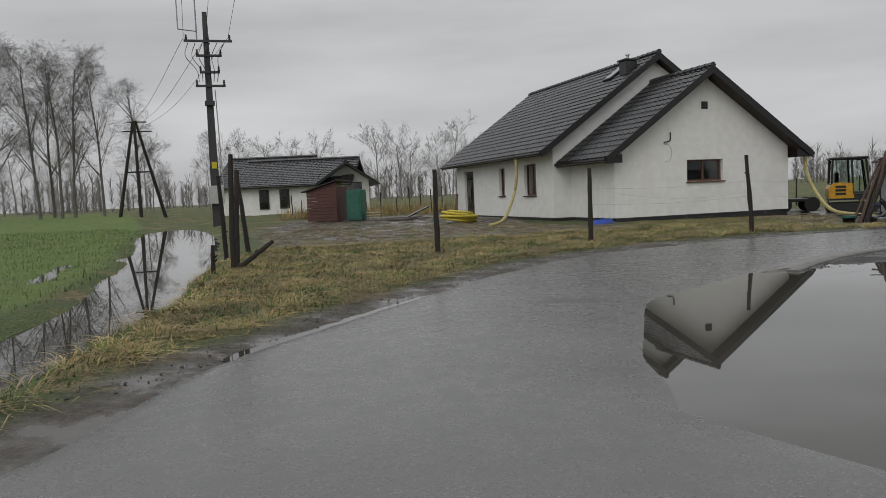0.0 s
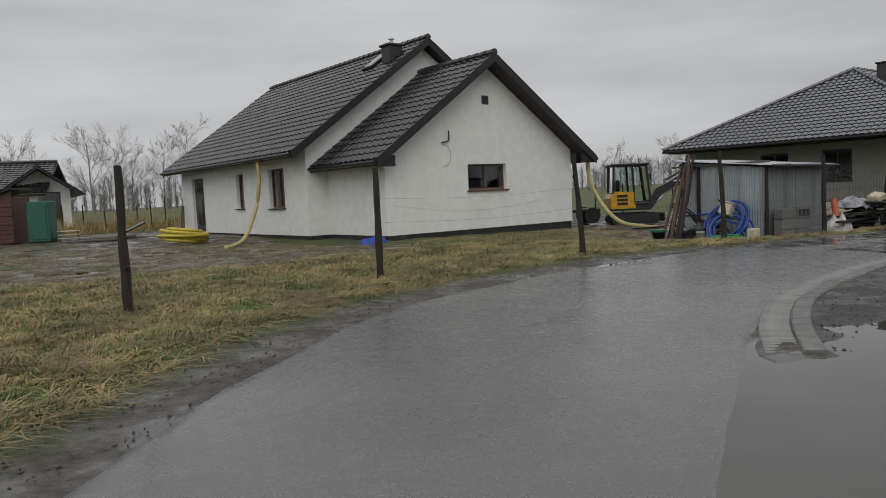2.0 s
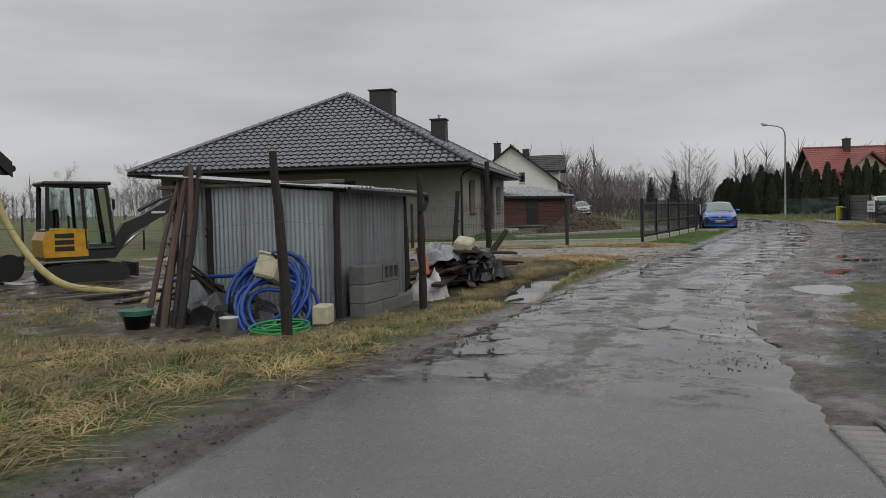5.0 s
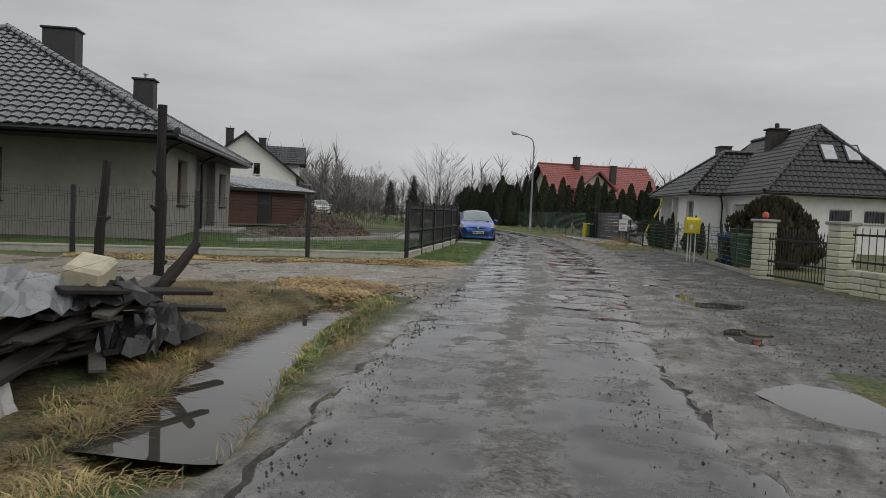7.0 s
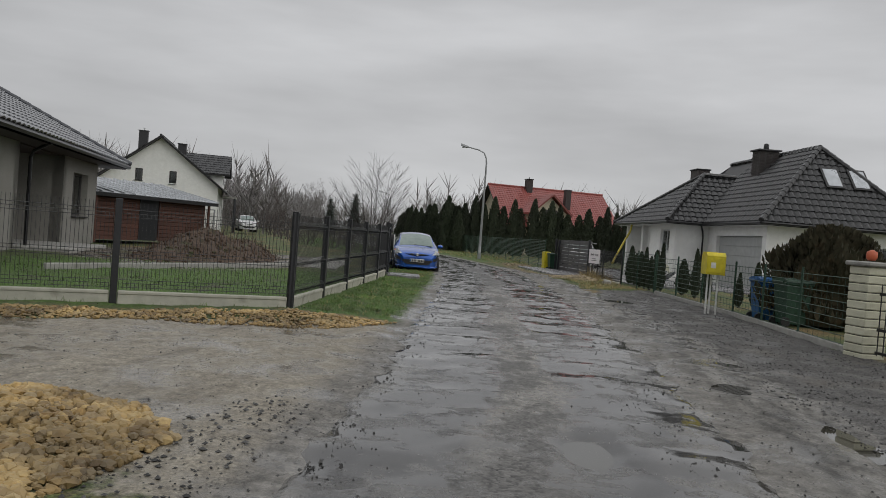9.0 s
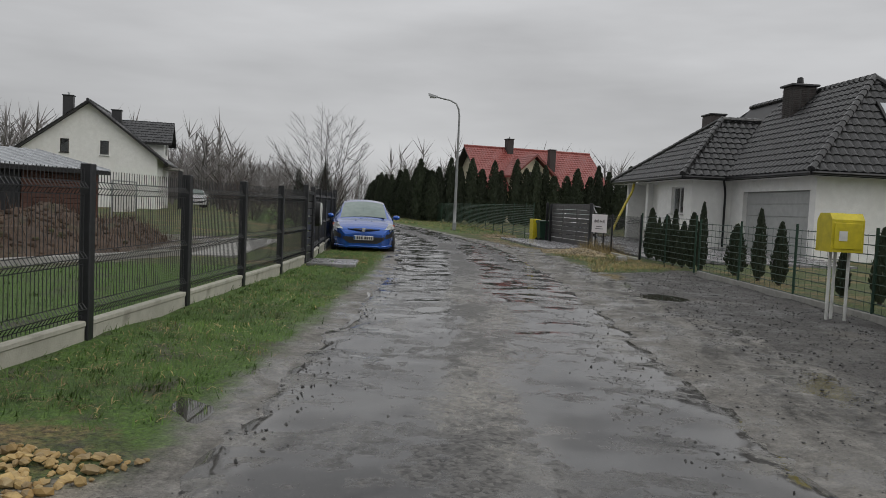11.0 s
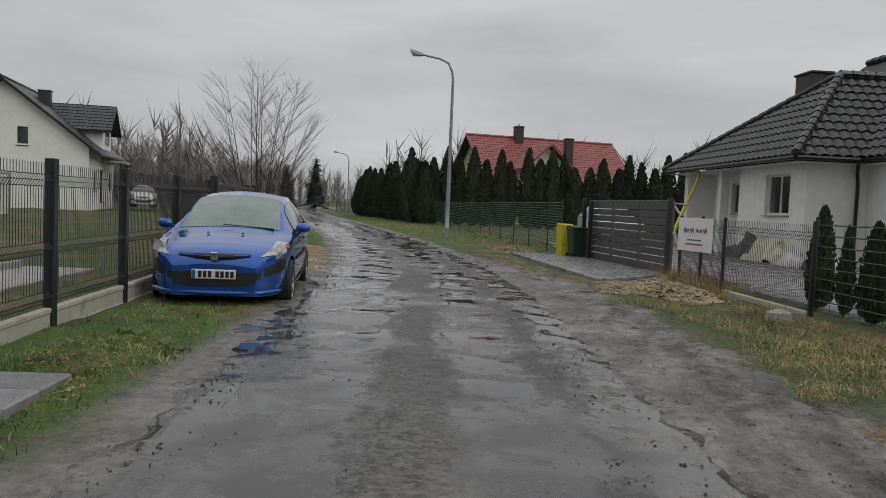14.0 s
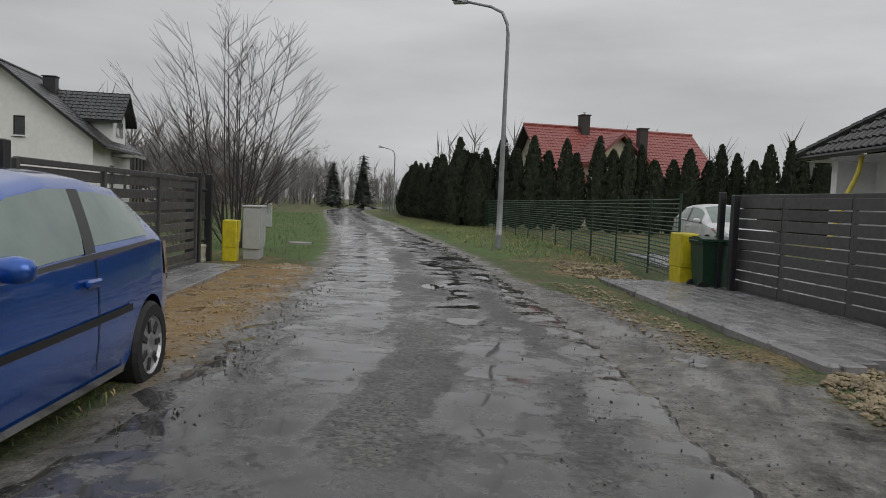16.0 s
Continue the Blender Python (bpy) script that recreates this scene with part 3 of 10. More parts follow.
class Nodes:
    """Short hand for a node material."""

    def __init__(self, name):
        self.mat = bpy.data.materials.new(name)
        self.mat.use_nodes = True
        self.n, self.l = self.mat.node_tree.nodes, self.mat.node_tree.links
        self.p = self.n["Principled BSDF"]
        self.vec = self.n.new("ShaderNodeTexCoord").outputs["Object"]

    def to(self, value, sock):
        if isinstance(value, (int, float)):
            sock.default_value = value
        elif isinstance(value, tuple):
            sock.default_value = (*value, 1)
        else:
            self.l.new(value, sock)

    def noise(self, s, d=4.0, r=0.55, stretch=None):
        t = self.n.new("ShaderNodeTexNoise")
        t.inputs["Scale"].default_value, t.inputs["Detail"].default_value, t.inputs["Roughness"].default_value = s, d, r
        v = self.vec
        if stretch:
            mp = self.n.new("ShaderNodeMapping")
            mp.inputs["Scale"].default_value, mp.inputs["Rotation"].default_value = stretch[:3], (0, 0, stretch[3] if len(stretch) > 3 else 0)
            self.l.new(v, mp.inputs[0])
            v = mp.outputs[0]
        self.l.new(v, t.inputs["Vector"])
        return t.outputs["Fac"]

    def cells(self, s):
        t = self.n.new("ShaderNodeTexVoronoi")
        t.inputs["Scale"].default_value = s
        self.l.new(self.vec, t.inputs["Vector"])
        return t

    def attr(self, key):
        a = self.n.new("ShaderNodeAttribute")
        a.attribute_name = key
        return a.outputs["Fac"]

    def rng(self, x, a, b, c=0.0, d=1.0, soft=False):
        m = self.n.new("ShaderNodeMapRange")
        m.interpolation_type = "SMOOTHSTEP" if soft else "LINEAR"
        self.to(x, m.inputs[0])
        for i, v in enumerate((a, b, c, d)):
            m.inputs[i + 1].default_value = v
        return m.outputs[0]

    def math(self, how, a, b=0.0):
        m = self.n.new("ShaderNodeMath")
        m.operation = how
        self.to(a, m.inputs[0])
        self.to(b, m.inputs[1])
        return m.outputs[0]

    def mix(self, f, a, b, how="MIX"):
        m = self.n.new("ShaderNodeMix")
        m.data_type, m.blend_type = "RGBA", how
        self.to(f, m.inputs[0])
        self.to(a, m.inputs[6])
        self.to(b, m.inputs[7])
        return m.outputs[2]

    def bump(self, height, strength, dist):
        b = self.n.new("ShaderNodeBump")
        self.to(strength, b.inputs["Strength"])
        b.inputs["Distance"].default_value = dist
        self.to(height, b.inputs["Height"])
        self.l.new(b.outputs[0], self.p.inputs["Normal"])


def ground_material():
    g = Nodes("winter_ground")
    ragged = g.math("ADD", g.math("MULTIPLY", g.math("SUBTRACT", g.noise(1.6, 6), 0.5), 1.1), g.math("MULTIPLY", g.math("SUBTRACT", g.noise(9, 4), 0.5), 0.5))

    def zone(key, soft=0.12):
        return g.rng(g.math("ADD", g.attr(key), ragged), -soft, soft, soft=True)

    patch, fine, blade = g.noise(0.55, 5), g.noise(7, 6, 0.65), g.noise(26, 4, 0.65)
    straw = g.mix(g.rng(blade, 0.35, 0.65), (0.27, 0.20, 0.085), (0.055, 0.038, 0.017))
    green = g.mix(g.rng(blade, 0.35, 0.65), (0.10, 0.135, 0.032), (0.020, 0.032, 0.009))
    soil = g.mix(g.rng(fine, 0.35, 0.65), (0.035, 0.028, 0.022), (0.10, 0.083, 0.064))
    col = g.mix(g.rng(g.math("ADD", patch, g.math("MULTIPLY", g.math("SUBTRACT", fine, 0.5), 0.5)), 0.50, 0.63), green, straw)
    col = g.mix(g.rng(g.noise(2.3, 6), 0.60, 0.72), col, soil)
    crop = g.mix(g.rng(g.noise(2.0, 5, 0.6, (1, 8, 1, 1.1)), 0.38, 0.62), (0.125, 0.195, 0.034), (0.07, 0.105, 0.022))
    crop = g.mix(g.rng(g.noise(0.5, 5), 0.60, 0.72), crop, (0.07, 0.062, 0.03))
    col = g.mix(g.rng(g.attr("crop"), -0.2, 0.4, soft=True), col, crop)
    turf = g.math("MAXIMUM", zone("lawn"), g.math("MULTIPLY", g.math("MAXIMUM", zone("lawn_b"), zone("lawn_c")), g.rng(g.noise(0.7, 5), 0.36, 0.52, 0.2, 1)))
    col = g.mix(turf, col, g.mix(g.rng(blade, 0.32, 0.68), (0.030, 0.065, 0.010), (0.105, 0.185, 0.028)))
    col = g.mix(g.math("MULTIPLY", turf, g.rng(g.noise(1.7, 6, 0.65), 0.52, 0.64, 0, 0.85)), col, soil)
    mud = g.mix(g.rng(fine, 0.36, 0.64), (0.030, 0.022, 0.015), (0.125, 0.094, 0.062))
    mud_f = g.math("MAXIMUM", g.math("MAXIMUM", zone("mud", 0.4), zone("mud_b", 0.4)), zone("mud_c", 0.3))
    mud_f = g.math("MULTIPLY", mud_f, g.rng(g.noise(1.1, 5), 0.34, 0.5, 0.25, 1))
    col = g.mix(mud_f, col, mud)
    sand = g.mix(g.rng(g.math("ADD", g.math("MULTIPLY", fine, 0.6), g.math("MULTIPLY", blade, 0.4)), 0.36, 0.62), (0.37, 0.335, 0.27), (0.19, 0.17, 0.135))
    sand = g.mix(g.rng(g.noise(1.2, 7, 0.68, (0.5, 1.9, 1)), 0.54, 0.68, 0, 0.75), sand, (0.13, 0.112, 0.088))
    sand = g.mix(g.rng(g.noise(2.4, 7, 0.7), 0.62, 0.70), sand, (0.06, 0.052, 0.043))
    sand_f = g.math("MAXIMUM", zone("sand"), zone("sand_b"))
    col = g.mix(zone("sand"), col, sand)
    col = g.mix(zone("sand_b"), col, g.mix(g.rng(g.noise(40, 3), 0.4, 0.6), (0.30, 0.19, 0.07), (0.19, 0.12, 0.045)))
    stone = g.cells(44)
    gravel = g.mix(g.rng(stone.outputs["Color"], 0, 1), (0.026, 0.025, 0.023), (0.125, 0.12, 0.112))
    gravel = g.mix(g.rng(g.noise(0.8, 5), 0.56, 0.7), gravel, (0.11, 0.10, 0.085))
    grav_f = g.math("MAXIMUM", zone("gravel"), zone("gravel_b"))
    col = g.mix(grav_f, col, gravel)
    silt_f = zone("silt")
    silt = g.mix(g.rng(g.math("ADD", fine, g.math("MULTIPLY", g.math("SUBTRACT", g.noise(2.0, 6, 0.65, (0.5, 2.0, 1, -0.2)), 0.5), 1.4)), 0.3, 0.68), (0.22, 0.21, 0.19), (0.06, 0.057, 0.051))
    col = g.mix(silt_f, col, silt)
    place = g.n.new("ShaderNodeSeparateXYZ")
    g.l.new(g.vec, place.inputs[0])
    lane_f = g.rng(place.outputs["X"], 12.0, 16.0)
    edge_f = g.rng(g.math("DIVIDE", g.math("ADD", g.attr("verge"), g.math("MULTIPLY", ragged, 0.45)), g.rng(lane_f, 0, 1, 0.95, 0.5)), 0.2, 0.9, 1, 0, soft=True)
    shoulder = g.mix(g.rng(g.math("ADD", g.math("MULTIPLY", fine, 0.6), g.math("MULTIPLY", blade, 0.4)), 0.36, 0.64), (0.026, 0.022, 0.018), (0.115, 0.10, 0.082))
    col = g.mix(edge_f, col, g.mix(lane_f, shoulder, g.mix(g.rng(fine, 0.3, 0.7), (0.07, 0.066, 0.058), (0.27, 0.255, 0.23))))
    col = g.mix(zone("gravel_b"), col, g.mix(g.rng(stone.outputs["Color"], 0, 1), (0.018, 0.0175, 0.017), (0.095, 0.092, 0.088)))
    col = g.mix(1.0, col, g.rng(g.math("ADD", g.math("MULTIPLY", g.noise(55, 4, 0.7), 0.6), g.math("MULTIPLY", g.noise(18, 4, 0.7), 0.4)), 0.34, 0.66, 0.5, 1.5), "MULTIPLY")
    bare = g.math("MAXIMUM", g.math("MAXIMUM", mud_f, sand_f), g.math("MAXIMUM", g.math("MAXIMUM", silt_f, edge_f), g.math("MULTIPLY", grav_f, 0.6)))
    wet = g.math("MULTIPLY", bare, g.rng(g.noise(1.5, 5, 0.6), 0.42, 0.60))
    g.l.new(g.mix(g.math("MULTIPLY", wet, 0.8), col, g.mix(1.0, col, (0.58, 0.57, 0.55), "MULTIPLY")), g.p.inputs["Base Color"])
    g.l.new(g.rng(wet, 0, 1, 0.82, 0.10), g.p.inputs["Roughness"])
    lumps = g.math("ADD", g.math("MULTIPLY", g.noise(11, 6, 0.65), 0.6), g.math("MULTIPLY", blade, 0.4))
    g.bump(lumps, g.rng(wet, 0.2, 0.9, 1.0, 0.08), 0.07)
    return g.mat


def build_ground():
    xs = graded(-2600, -13, 70, 2600, 0.24, -50, 130, 1.5)
    ys = graded(-2600, -4, 44, 2600, 0.24, -30, 120, 1.5)
    X, Y = np.meshgrid(xs, ys)
    Z = gz(X, Y)
    extra = {k: np.clip(sd_poly(X, Y, poly), -3, 3) for k, poly in ZONES.items()}
    extra["verge"] = np.clip(-sd_poly(X, Y, ROAD_POLY), -1, 6)
    return tagged(new("ground", grid_mesh("ground", X, Y, Z, extra, [ground_material()])), "wet winter verge of straw, grass, mud and sand", "ground", "", "structure")


def road_material():
    g = Nodes("wet_patched_asphalt")
    across, worn, broken = g.attr("across"), g.attr("worn"), g.attr("broken")
    grit, fine, mid_n = g.noise(90, 3, 0.7), g.noise(19, 5, 0.65), g.noise(5, 6, 0.66)
    ridges = g.noise(1.5, 6, 0.62, (1.5, 0.6, 1))
    drift = g.noise(1.0, 6, 0.62, (0.32, 1.5, 1))
    stone = g.cells(62)
    chips = g.rng(stone.outputs["Distance"], 0.0, 0.30, 1, 0)
    lucky = g.rng(stone.outputs["Color"], 0.45, 0.7)
    # smooth bend: even grey with pale chips and a few broken spots
    even = g.mix(g.rng(grit, 0.3, 0.7), (0.052, 0.052, 0.051), (0.15, 0.148, 0.145))
    even = g.mix(g.math("MULTIPLY", chips, lucky), even, (0.42, 0.41, 0.40))
    even = g.mix(g.rng(g.noise(0.5, 5), 0.42, 0.62, 0, 0.3), even, (0.052, 0.052, 0.052))
    torn = g.rng(g.math("ADD", broken, g.math("MULTIPLY", g.math("SUBTRACT", mid_n, 0.5), 1.4)), -0.02, 0.18, 0, 0.85)
    even = g.mix(torn, even, g.mix(g.rng(fine, 0.35, 0.65), (0.016, 0.015, 0.014), (0.06, 0.057, 0.052)))
    # old lane: patches laid one over the other, each with its own grey
    warp = g.n.new("ShaderNodeMapping")
    warp.inputs["Scale"].default_value = (0.75, 0.8, 1)
    shake = g.n.new("ShaderNodeMix")
    shake.data_type, shake.blend_type = "RGBA", "LINEAR_LIGHT"
    shake.inputs[0].default_value = 0.35
    wob = g.n.new("ShaderNodeTexNoise")
    wob.inputs["Scale"].default_value, wob.inputs["Detail"].default_value = 1.3, 6
    g.l.new(g.vec, wob.inputs["Vector"])
    g.l.new(g.vec, shake.inputs[6])
    g.l.new(wob.outputs["Color"], shake.inputs[7])
    g.l.new(shake.outputs[2], warp.inputs[0])
    cells = g.n.new("ShaderNodeTexVoronoi")
    cells.inputs["Scale"].default_value = 0.8
    g.l.new(warp.outputs[0], cells.inputs["Vector"])
    tone = g.rng(cells.outputs["Color"], 0.0, 1.0)
    rim = g.n.new("ShaderNodeTexVoronoi")
    rim.feature = "DISTANCE_TO_EDGE"
    rim.inputs["Scale"].default_value = 0.8
    g.l.new(warp.outputs[0], rim.inputs["Vector"])
    edge = g.rng(g.math("ADD", rim.outputs["Distance"], g.math("MULTIPLY", g.math("SUBTRACT", fine, 0.5), 0.09)), 0.0, 0.035, 1, 0)
    patch = g.mix(tone, (0.022, 0.0217, 0.0213), (0.074, 0.072, 0.069))
    patch = g.mix(g.rng(grit, 0.40, 0.70, 0, 0.6), patch, (0.16, 0.155, 0.145))
    patch = g.mix(g.math("MULTIPLY", edge, 0.8), patch, (0.022, 0.021, 0.021))
    middle = g.rng(g.math("ABSOLUTE", g.math("SUBTRACT", across, 0.46)), 0.02, 0.15, 0.20, 0.0)
    sides = g.math("ADD", g.rng(across, 0.0, 0.12, 0.34, 0.0), g.rng(across, 0.80, 1.0, 0.0, 0.26))
    dust_f = g.rng(g.math("ADD", g.math("ADD", drift, g.math("ADD", g.math("MULTIPLY", middle, 0.5), sides)), g.math("MULTIPLY", g.math("SUBTRACT", fine, 0.5), 0.5)), 0.52, 0.74)
    dust = g.mix(g.rng(fine, 0.32, 0.68), (0.24, 0.23, 0.21), (0.095, 0.091, 0.082))
    patch = g.mix(g.math("MULTIPLY", dust_f, 0.9), patch, dust)
    # fine beige gravel worn bare down the middle
    belt = g.math("ABSOLUTE", g.math("ADD", g.math("SUBTRACT", across, 0.48), g.math("MULTIPLY", g.math("SUBTRACT", drift, 0.5), 0.5)))
    bare = g.math("MULTIPLY", g.rng(g.math("ADD", belt, g.math("MULTIPLY", g.math("SUBTRACT", mid_n, 0.5), 0.22)), 0.055, 0.11, 1, 0), g.rng(g.noise(0.35, 4), 0.40, 0.52, 0.25, 1))
    belt_b = g.math("ABSOLUTE", g.math("ADD", g.math("SUBTRACT", across, 0.80), g.math("MULTIPLY", g.math("SUBTRACT", drift, 0.5), 0.3)))
    speck = g.cells(34)
    place = g.n.new("ShaderNodeSeparateXYZ")
    g.l.new(g.vec, place.inputs[0])
    onward = g.rng(place.outputs["X"], 38.0, 44.0)
    bare = g.math("MAXIMUM", bare, g.math("MULTIPLY", onward, g.math("MULTIPLY", g.rng(g.math("ADD", belt_b, g.math("MULTIPLY", g.math("SUBTRACT", mid_n, 0.5), 0.2)), 0.03, 0.07, 1, 0), g.rng(g.noise(0.5, 4), 0.42, 0.5))))
    crumbly = g.math("MULTIPLY", bare, onward)
    patch = g.mix(g.math("MULTIPLY", bare, 0.85), patch, g.mix(g.rng(speck.outputs["Color"], 0.1, 0.9), g.mix(onward, (0.055, 0.051, 0.043), (0.008, 0.008, 0.008)), g.mix(onward, (0.25, 0.235, 0.20), (0.085, 0.083, 0.08))))
    # broken, gravelly spots
    loose = g.rng(g.math("ADD", g.math("ADD", g.noise(1.1, 7, 0.68, (0.6, 1.2, 1)), g.math("MULTIPLY", middle, 0.75)), g.math("MULTIPLY", g.math("SUBTRACT", mid_n, 0.5), 0.7)), 0.58, 0.68)
    pebble = g.cells(42)
    rubble = g.mix(g.rng(pebble.outputs["Color"], 0.1, 0.9), (0.016, 0.015, 0.014), (0.15, 0.145, 0.135))
    patch = g.mix(g.math("MULTIPLY", loose, 0.85), patch, rubble)
    # a film of rain lies in the low places between the ridges
    wetness = g.math("ADD", g.math("ADD", g.math("MULTIPLY", ridges, 0.55), g.math("MULTIPLY", g.noise(4.2, 6, 0.68, (1.1, 0.75, 1)), 0.45)), g.math("MULTIPLY", g.math("SUBTRACT", fine, 0.5), 0.16))
    film = g.math("MULTIPLY", g.math("MULTIPLY", g.math("MULTIPLY", g.rng(wetness, 0.455, 0.50, soft=True), worn), g.rng(loose, 0, 1, 1, 0.1)), g.rng(bare, 0, 1, 1, 0.15))
    soaked = g.mix(1.0, patch, (0.42, 0.42, 0.43), "MULTIPLY")
    g.l.new(g.mix(worn, even, g.mix(g.math("MULTIPLY", film, 0.85), patch, soaked)), g.p.inputs["Base Color"])
    dull = g.mix(worn, g.rng(mid_n, 0.3, 0.7, 0.23, 0.33), g.rng(mid_n, 0.3, 0.7, 0.20, 0.36))
    dull = g.mix(torn, dull, (0.35, 0.35, 0.35))
    dull = g.mix(g.math("MULTIPLY", g.math("MAXIMUM", crumbly, loose), worn), dull, (0.62, 0.62, 0.62))
    g.l.new(g.mix(film, dull, (0.06, 0.06, 0.06)), g.p.inputs["Roughness"])
    g.p.inputs["Specular IOR Level"].default_value = 0.62
    rise = g.math("ADD", g.math("ADD", g.math("MULTIPLY", grit, 0.35), g.math("MULTIPLY", fine, 0.5)), g.math("ADD", g.math("MULTIPLY", g.math("MULTIPLY", loose, pebble.outputs["Distance"]), -1.2), g.math("MULTIPLY", g.math("MULTIPLY", edge, worn), -0.8)))
    strength = g.math("MULTIPLY", g.rng(worn, 0, 1, 0.08, 0.40), g.rng(film, 0, 0.9, 1, 0.03))
    g.bump(rise, strength, 0.014)
    return g.mat


def road_z(x, y, worn):
    z = 0.006 * wave_noise(x, y, 3.0, 11) + worn * (0.011 * wave_noise(x, y, 1.4, 12) + 0.006 * wave_noise(x, y, 0.45, 13))
    return z + hollows(x, y, HOLES, 0.05) - 0.05 * np.clip((sd_poly(x, y, POOL) + 0.25) / 0.6, 0, 1)


def worn_at(x, y):
    """0 on the smooth new bend, 1 on the old broken lane past the seam."""
    return 1 / (1 + np.exp(np.clip(-(x - 12.44 + 0.2 * (y - 15.8) + 0.05 * wave_noise(x, y, 0.9, 9)) / 0.06, -30, 30)))


BROKEN = [[(3.0, 9.75), (3.5, 9.6), (4.1, 9.2), (3.9, 9.05), (3.4, 9.0), (3.0, 9.2)], [(5.2, 13.2), (5.9, 13.7), (6.1, 13.5), (5.4, 13.0)], [(8.6, 17.3), (9.6, 17.6), (9.7, 17.4), (8.7, 17.0)]]


def build_road():
    mid = (LEFT + RIGHT) / 2
    run = np.r_[0, np.cumsum(np.hypot(*np.diff(mid, axis=0).T))]
    stops = np.r_[np.arange(0, 24, 1.0), np.arange(24, 122, 0.14), np.arange(122, run[-1], 2.0)]
    L, R = (np.stack([np.interp(stops, run, P[:, k]) for k in (0, 1)], -1) for P in (LEFT, RIGHT))
    u = np.r_[-0.03, np.linspace(0, 1, 31), 1.03]
    X = L[:, None, 0] + (R - L)[:, None, 0] * u
    Y = L[:, None, 1] + (R - L)[:, None, 1] * u
    nick = (0.10 * wave_noise(X, Y, 1.1, 21) + 0.05 * wave_noise(X, Y, 0.35, 22)) * (0.3 + 0.7 * worn_at(X, Y))
    side = (R - L) / np.linalg.norm(R - L, axis=1)[:, None]
    rim = np.clip(np.abs(u - 0.5) * 2 - 0.86, 0, 0.14) / 0.14
    X, Y = X + side[:, None, 0] * nick * rim, Y + side[:, None, 1] * nick * rim
    worn = worn_at(X, Y)
    Z = road_z(X, Y, worn) + 0.015 * (1 - (2 * u - 1) ** 2) - 0.012 * rim
    Z[:, 0], Z[:, -1] = -0.08, -0.08
    across = np.broadcast_to(np.clip(u, 0, 1), X.shape)
    return tagged(new("road", grid_mesh("road", X, Y, Z, {"across": across, "worn": worn, "broken": np.clip(np.maximum.reduce([sd_poly(X, Y, spot) for spot in BROKEN]), -1, 1)}, [road_material()])), "narrow wet asphalt lane, smooth then patched and potholed", "road", "", "structure")


def water_sheet(name, poly, z, label, ragged=0.12, seed=1):
    """A still sheet of water with an uneven rim."""
    rs = np.random.RandomState(seed)
    P = spline([*poly, poly[0]], 10)[:-1]
    P = P + ragged * np.stack([wave_noise(P[:, 0], P[:, 1], 0.8, seed), wave_noise(P[:, 0], P[:, 1], 0.8, seed + 1)], -1)
    s = Shape()
    s.add([(x, y, z) for x, y in P], [tuple(range(len(P)))])
    ob = new(name, s.mesh(name, WATER))
    return tagged(ob, label, "puddle", "", "structure")


build_ground()
build_road()
flood_a, flood_b = [], []
for i, (fx, fy) in enumerate(spline(FLOOD, 4)):
    half = 0.6 + 1.2 * i / 28 + 6 * (i / 28) ** 5
    flood_a.append((fx - half, fy - 0.3 * half))
    flood_b.append((fx + half * 0.9, fy + 0.3 * half))
water_sheet("flooded_ditch", flood_a[::2] + flood_b[::-2], -0.085, "flooded ditch between winter crop and grass verge", 0.0)
water_sheet("rill", [(x - 0.1, y + 0.45) for x, y in RILL] + [(x + 0.1, y - 0.45) for x, y in RILL[::-1]], -0.085, "narrow rill of rain water in the grass verge", 0.0)
water_sheet("pool", POOL_RIM, -0.006, "wide rain pool over the bend, mirroring the house", 0.06, 4)
water_sheet("gutter_puddle", [(gx - 0.08, gy + 0.03) for gx, gy in GUTTER_LINE] + [(gx + 0.08, gy - 0.03) for gx, gy in GUTTER_LINE[::-1]], -0.022, "long thin puddle along the broken road edge", 0.03, 7)


def top_at(x, y):
    """Height of what one would step on: the lane or the ground beside it."""
    on = sd_poly(x, y, ROAD_POLY) > 0.05
    return np.where(on, road_z(x, y, worn_at(x, y)) + 0.006, gz(x, y))


def small_puddle(px, py, a, b, turn, label, seed):
    c, s = math.cos(radians(turn)), math.sin(radians(turn))
    ang = np.linspace(0, 2 * math.pi, 25)[:-1]
    wide = 1.12 * (1 + 0.12 * np.sin(3 * ang + seed))
    u, v = a * wide * np.cos(ang), b * wide * np.sin(ang)
    x, y = px + u * c - v * s, py + u * s + v * c
    z = float(np.percentile(top_at(x, y), 25)) - 0.004
    water_sheet("puddle", list(zip(x[::2], y[::2])), z, label, 0.02, seed)


for k, hole in enumerate(HOLES):
    small_puddle(*hole, "small rain puddle in a pothole", 30 + k)
for k, hole in enumerate(YARD_HOLES):
    small_puddle(*hole, "rain puddle in the churned muddy yard", 60 + k)


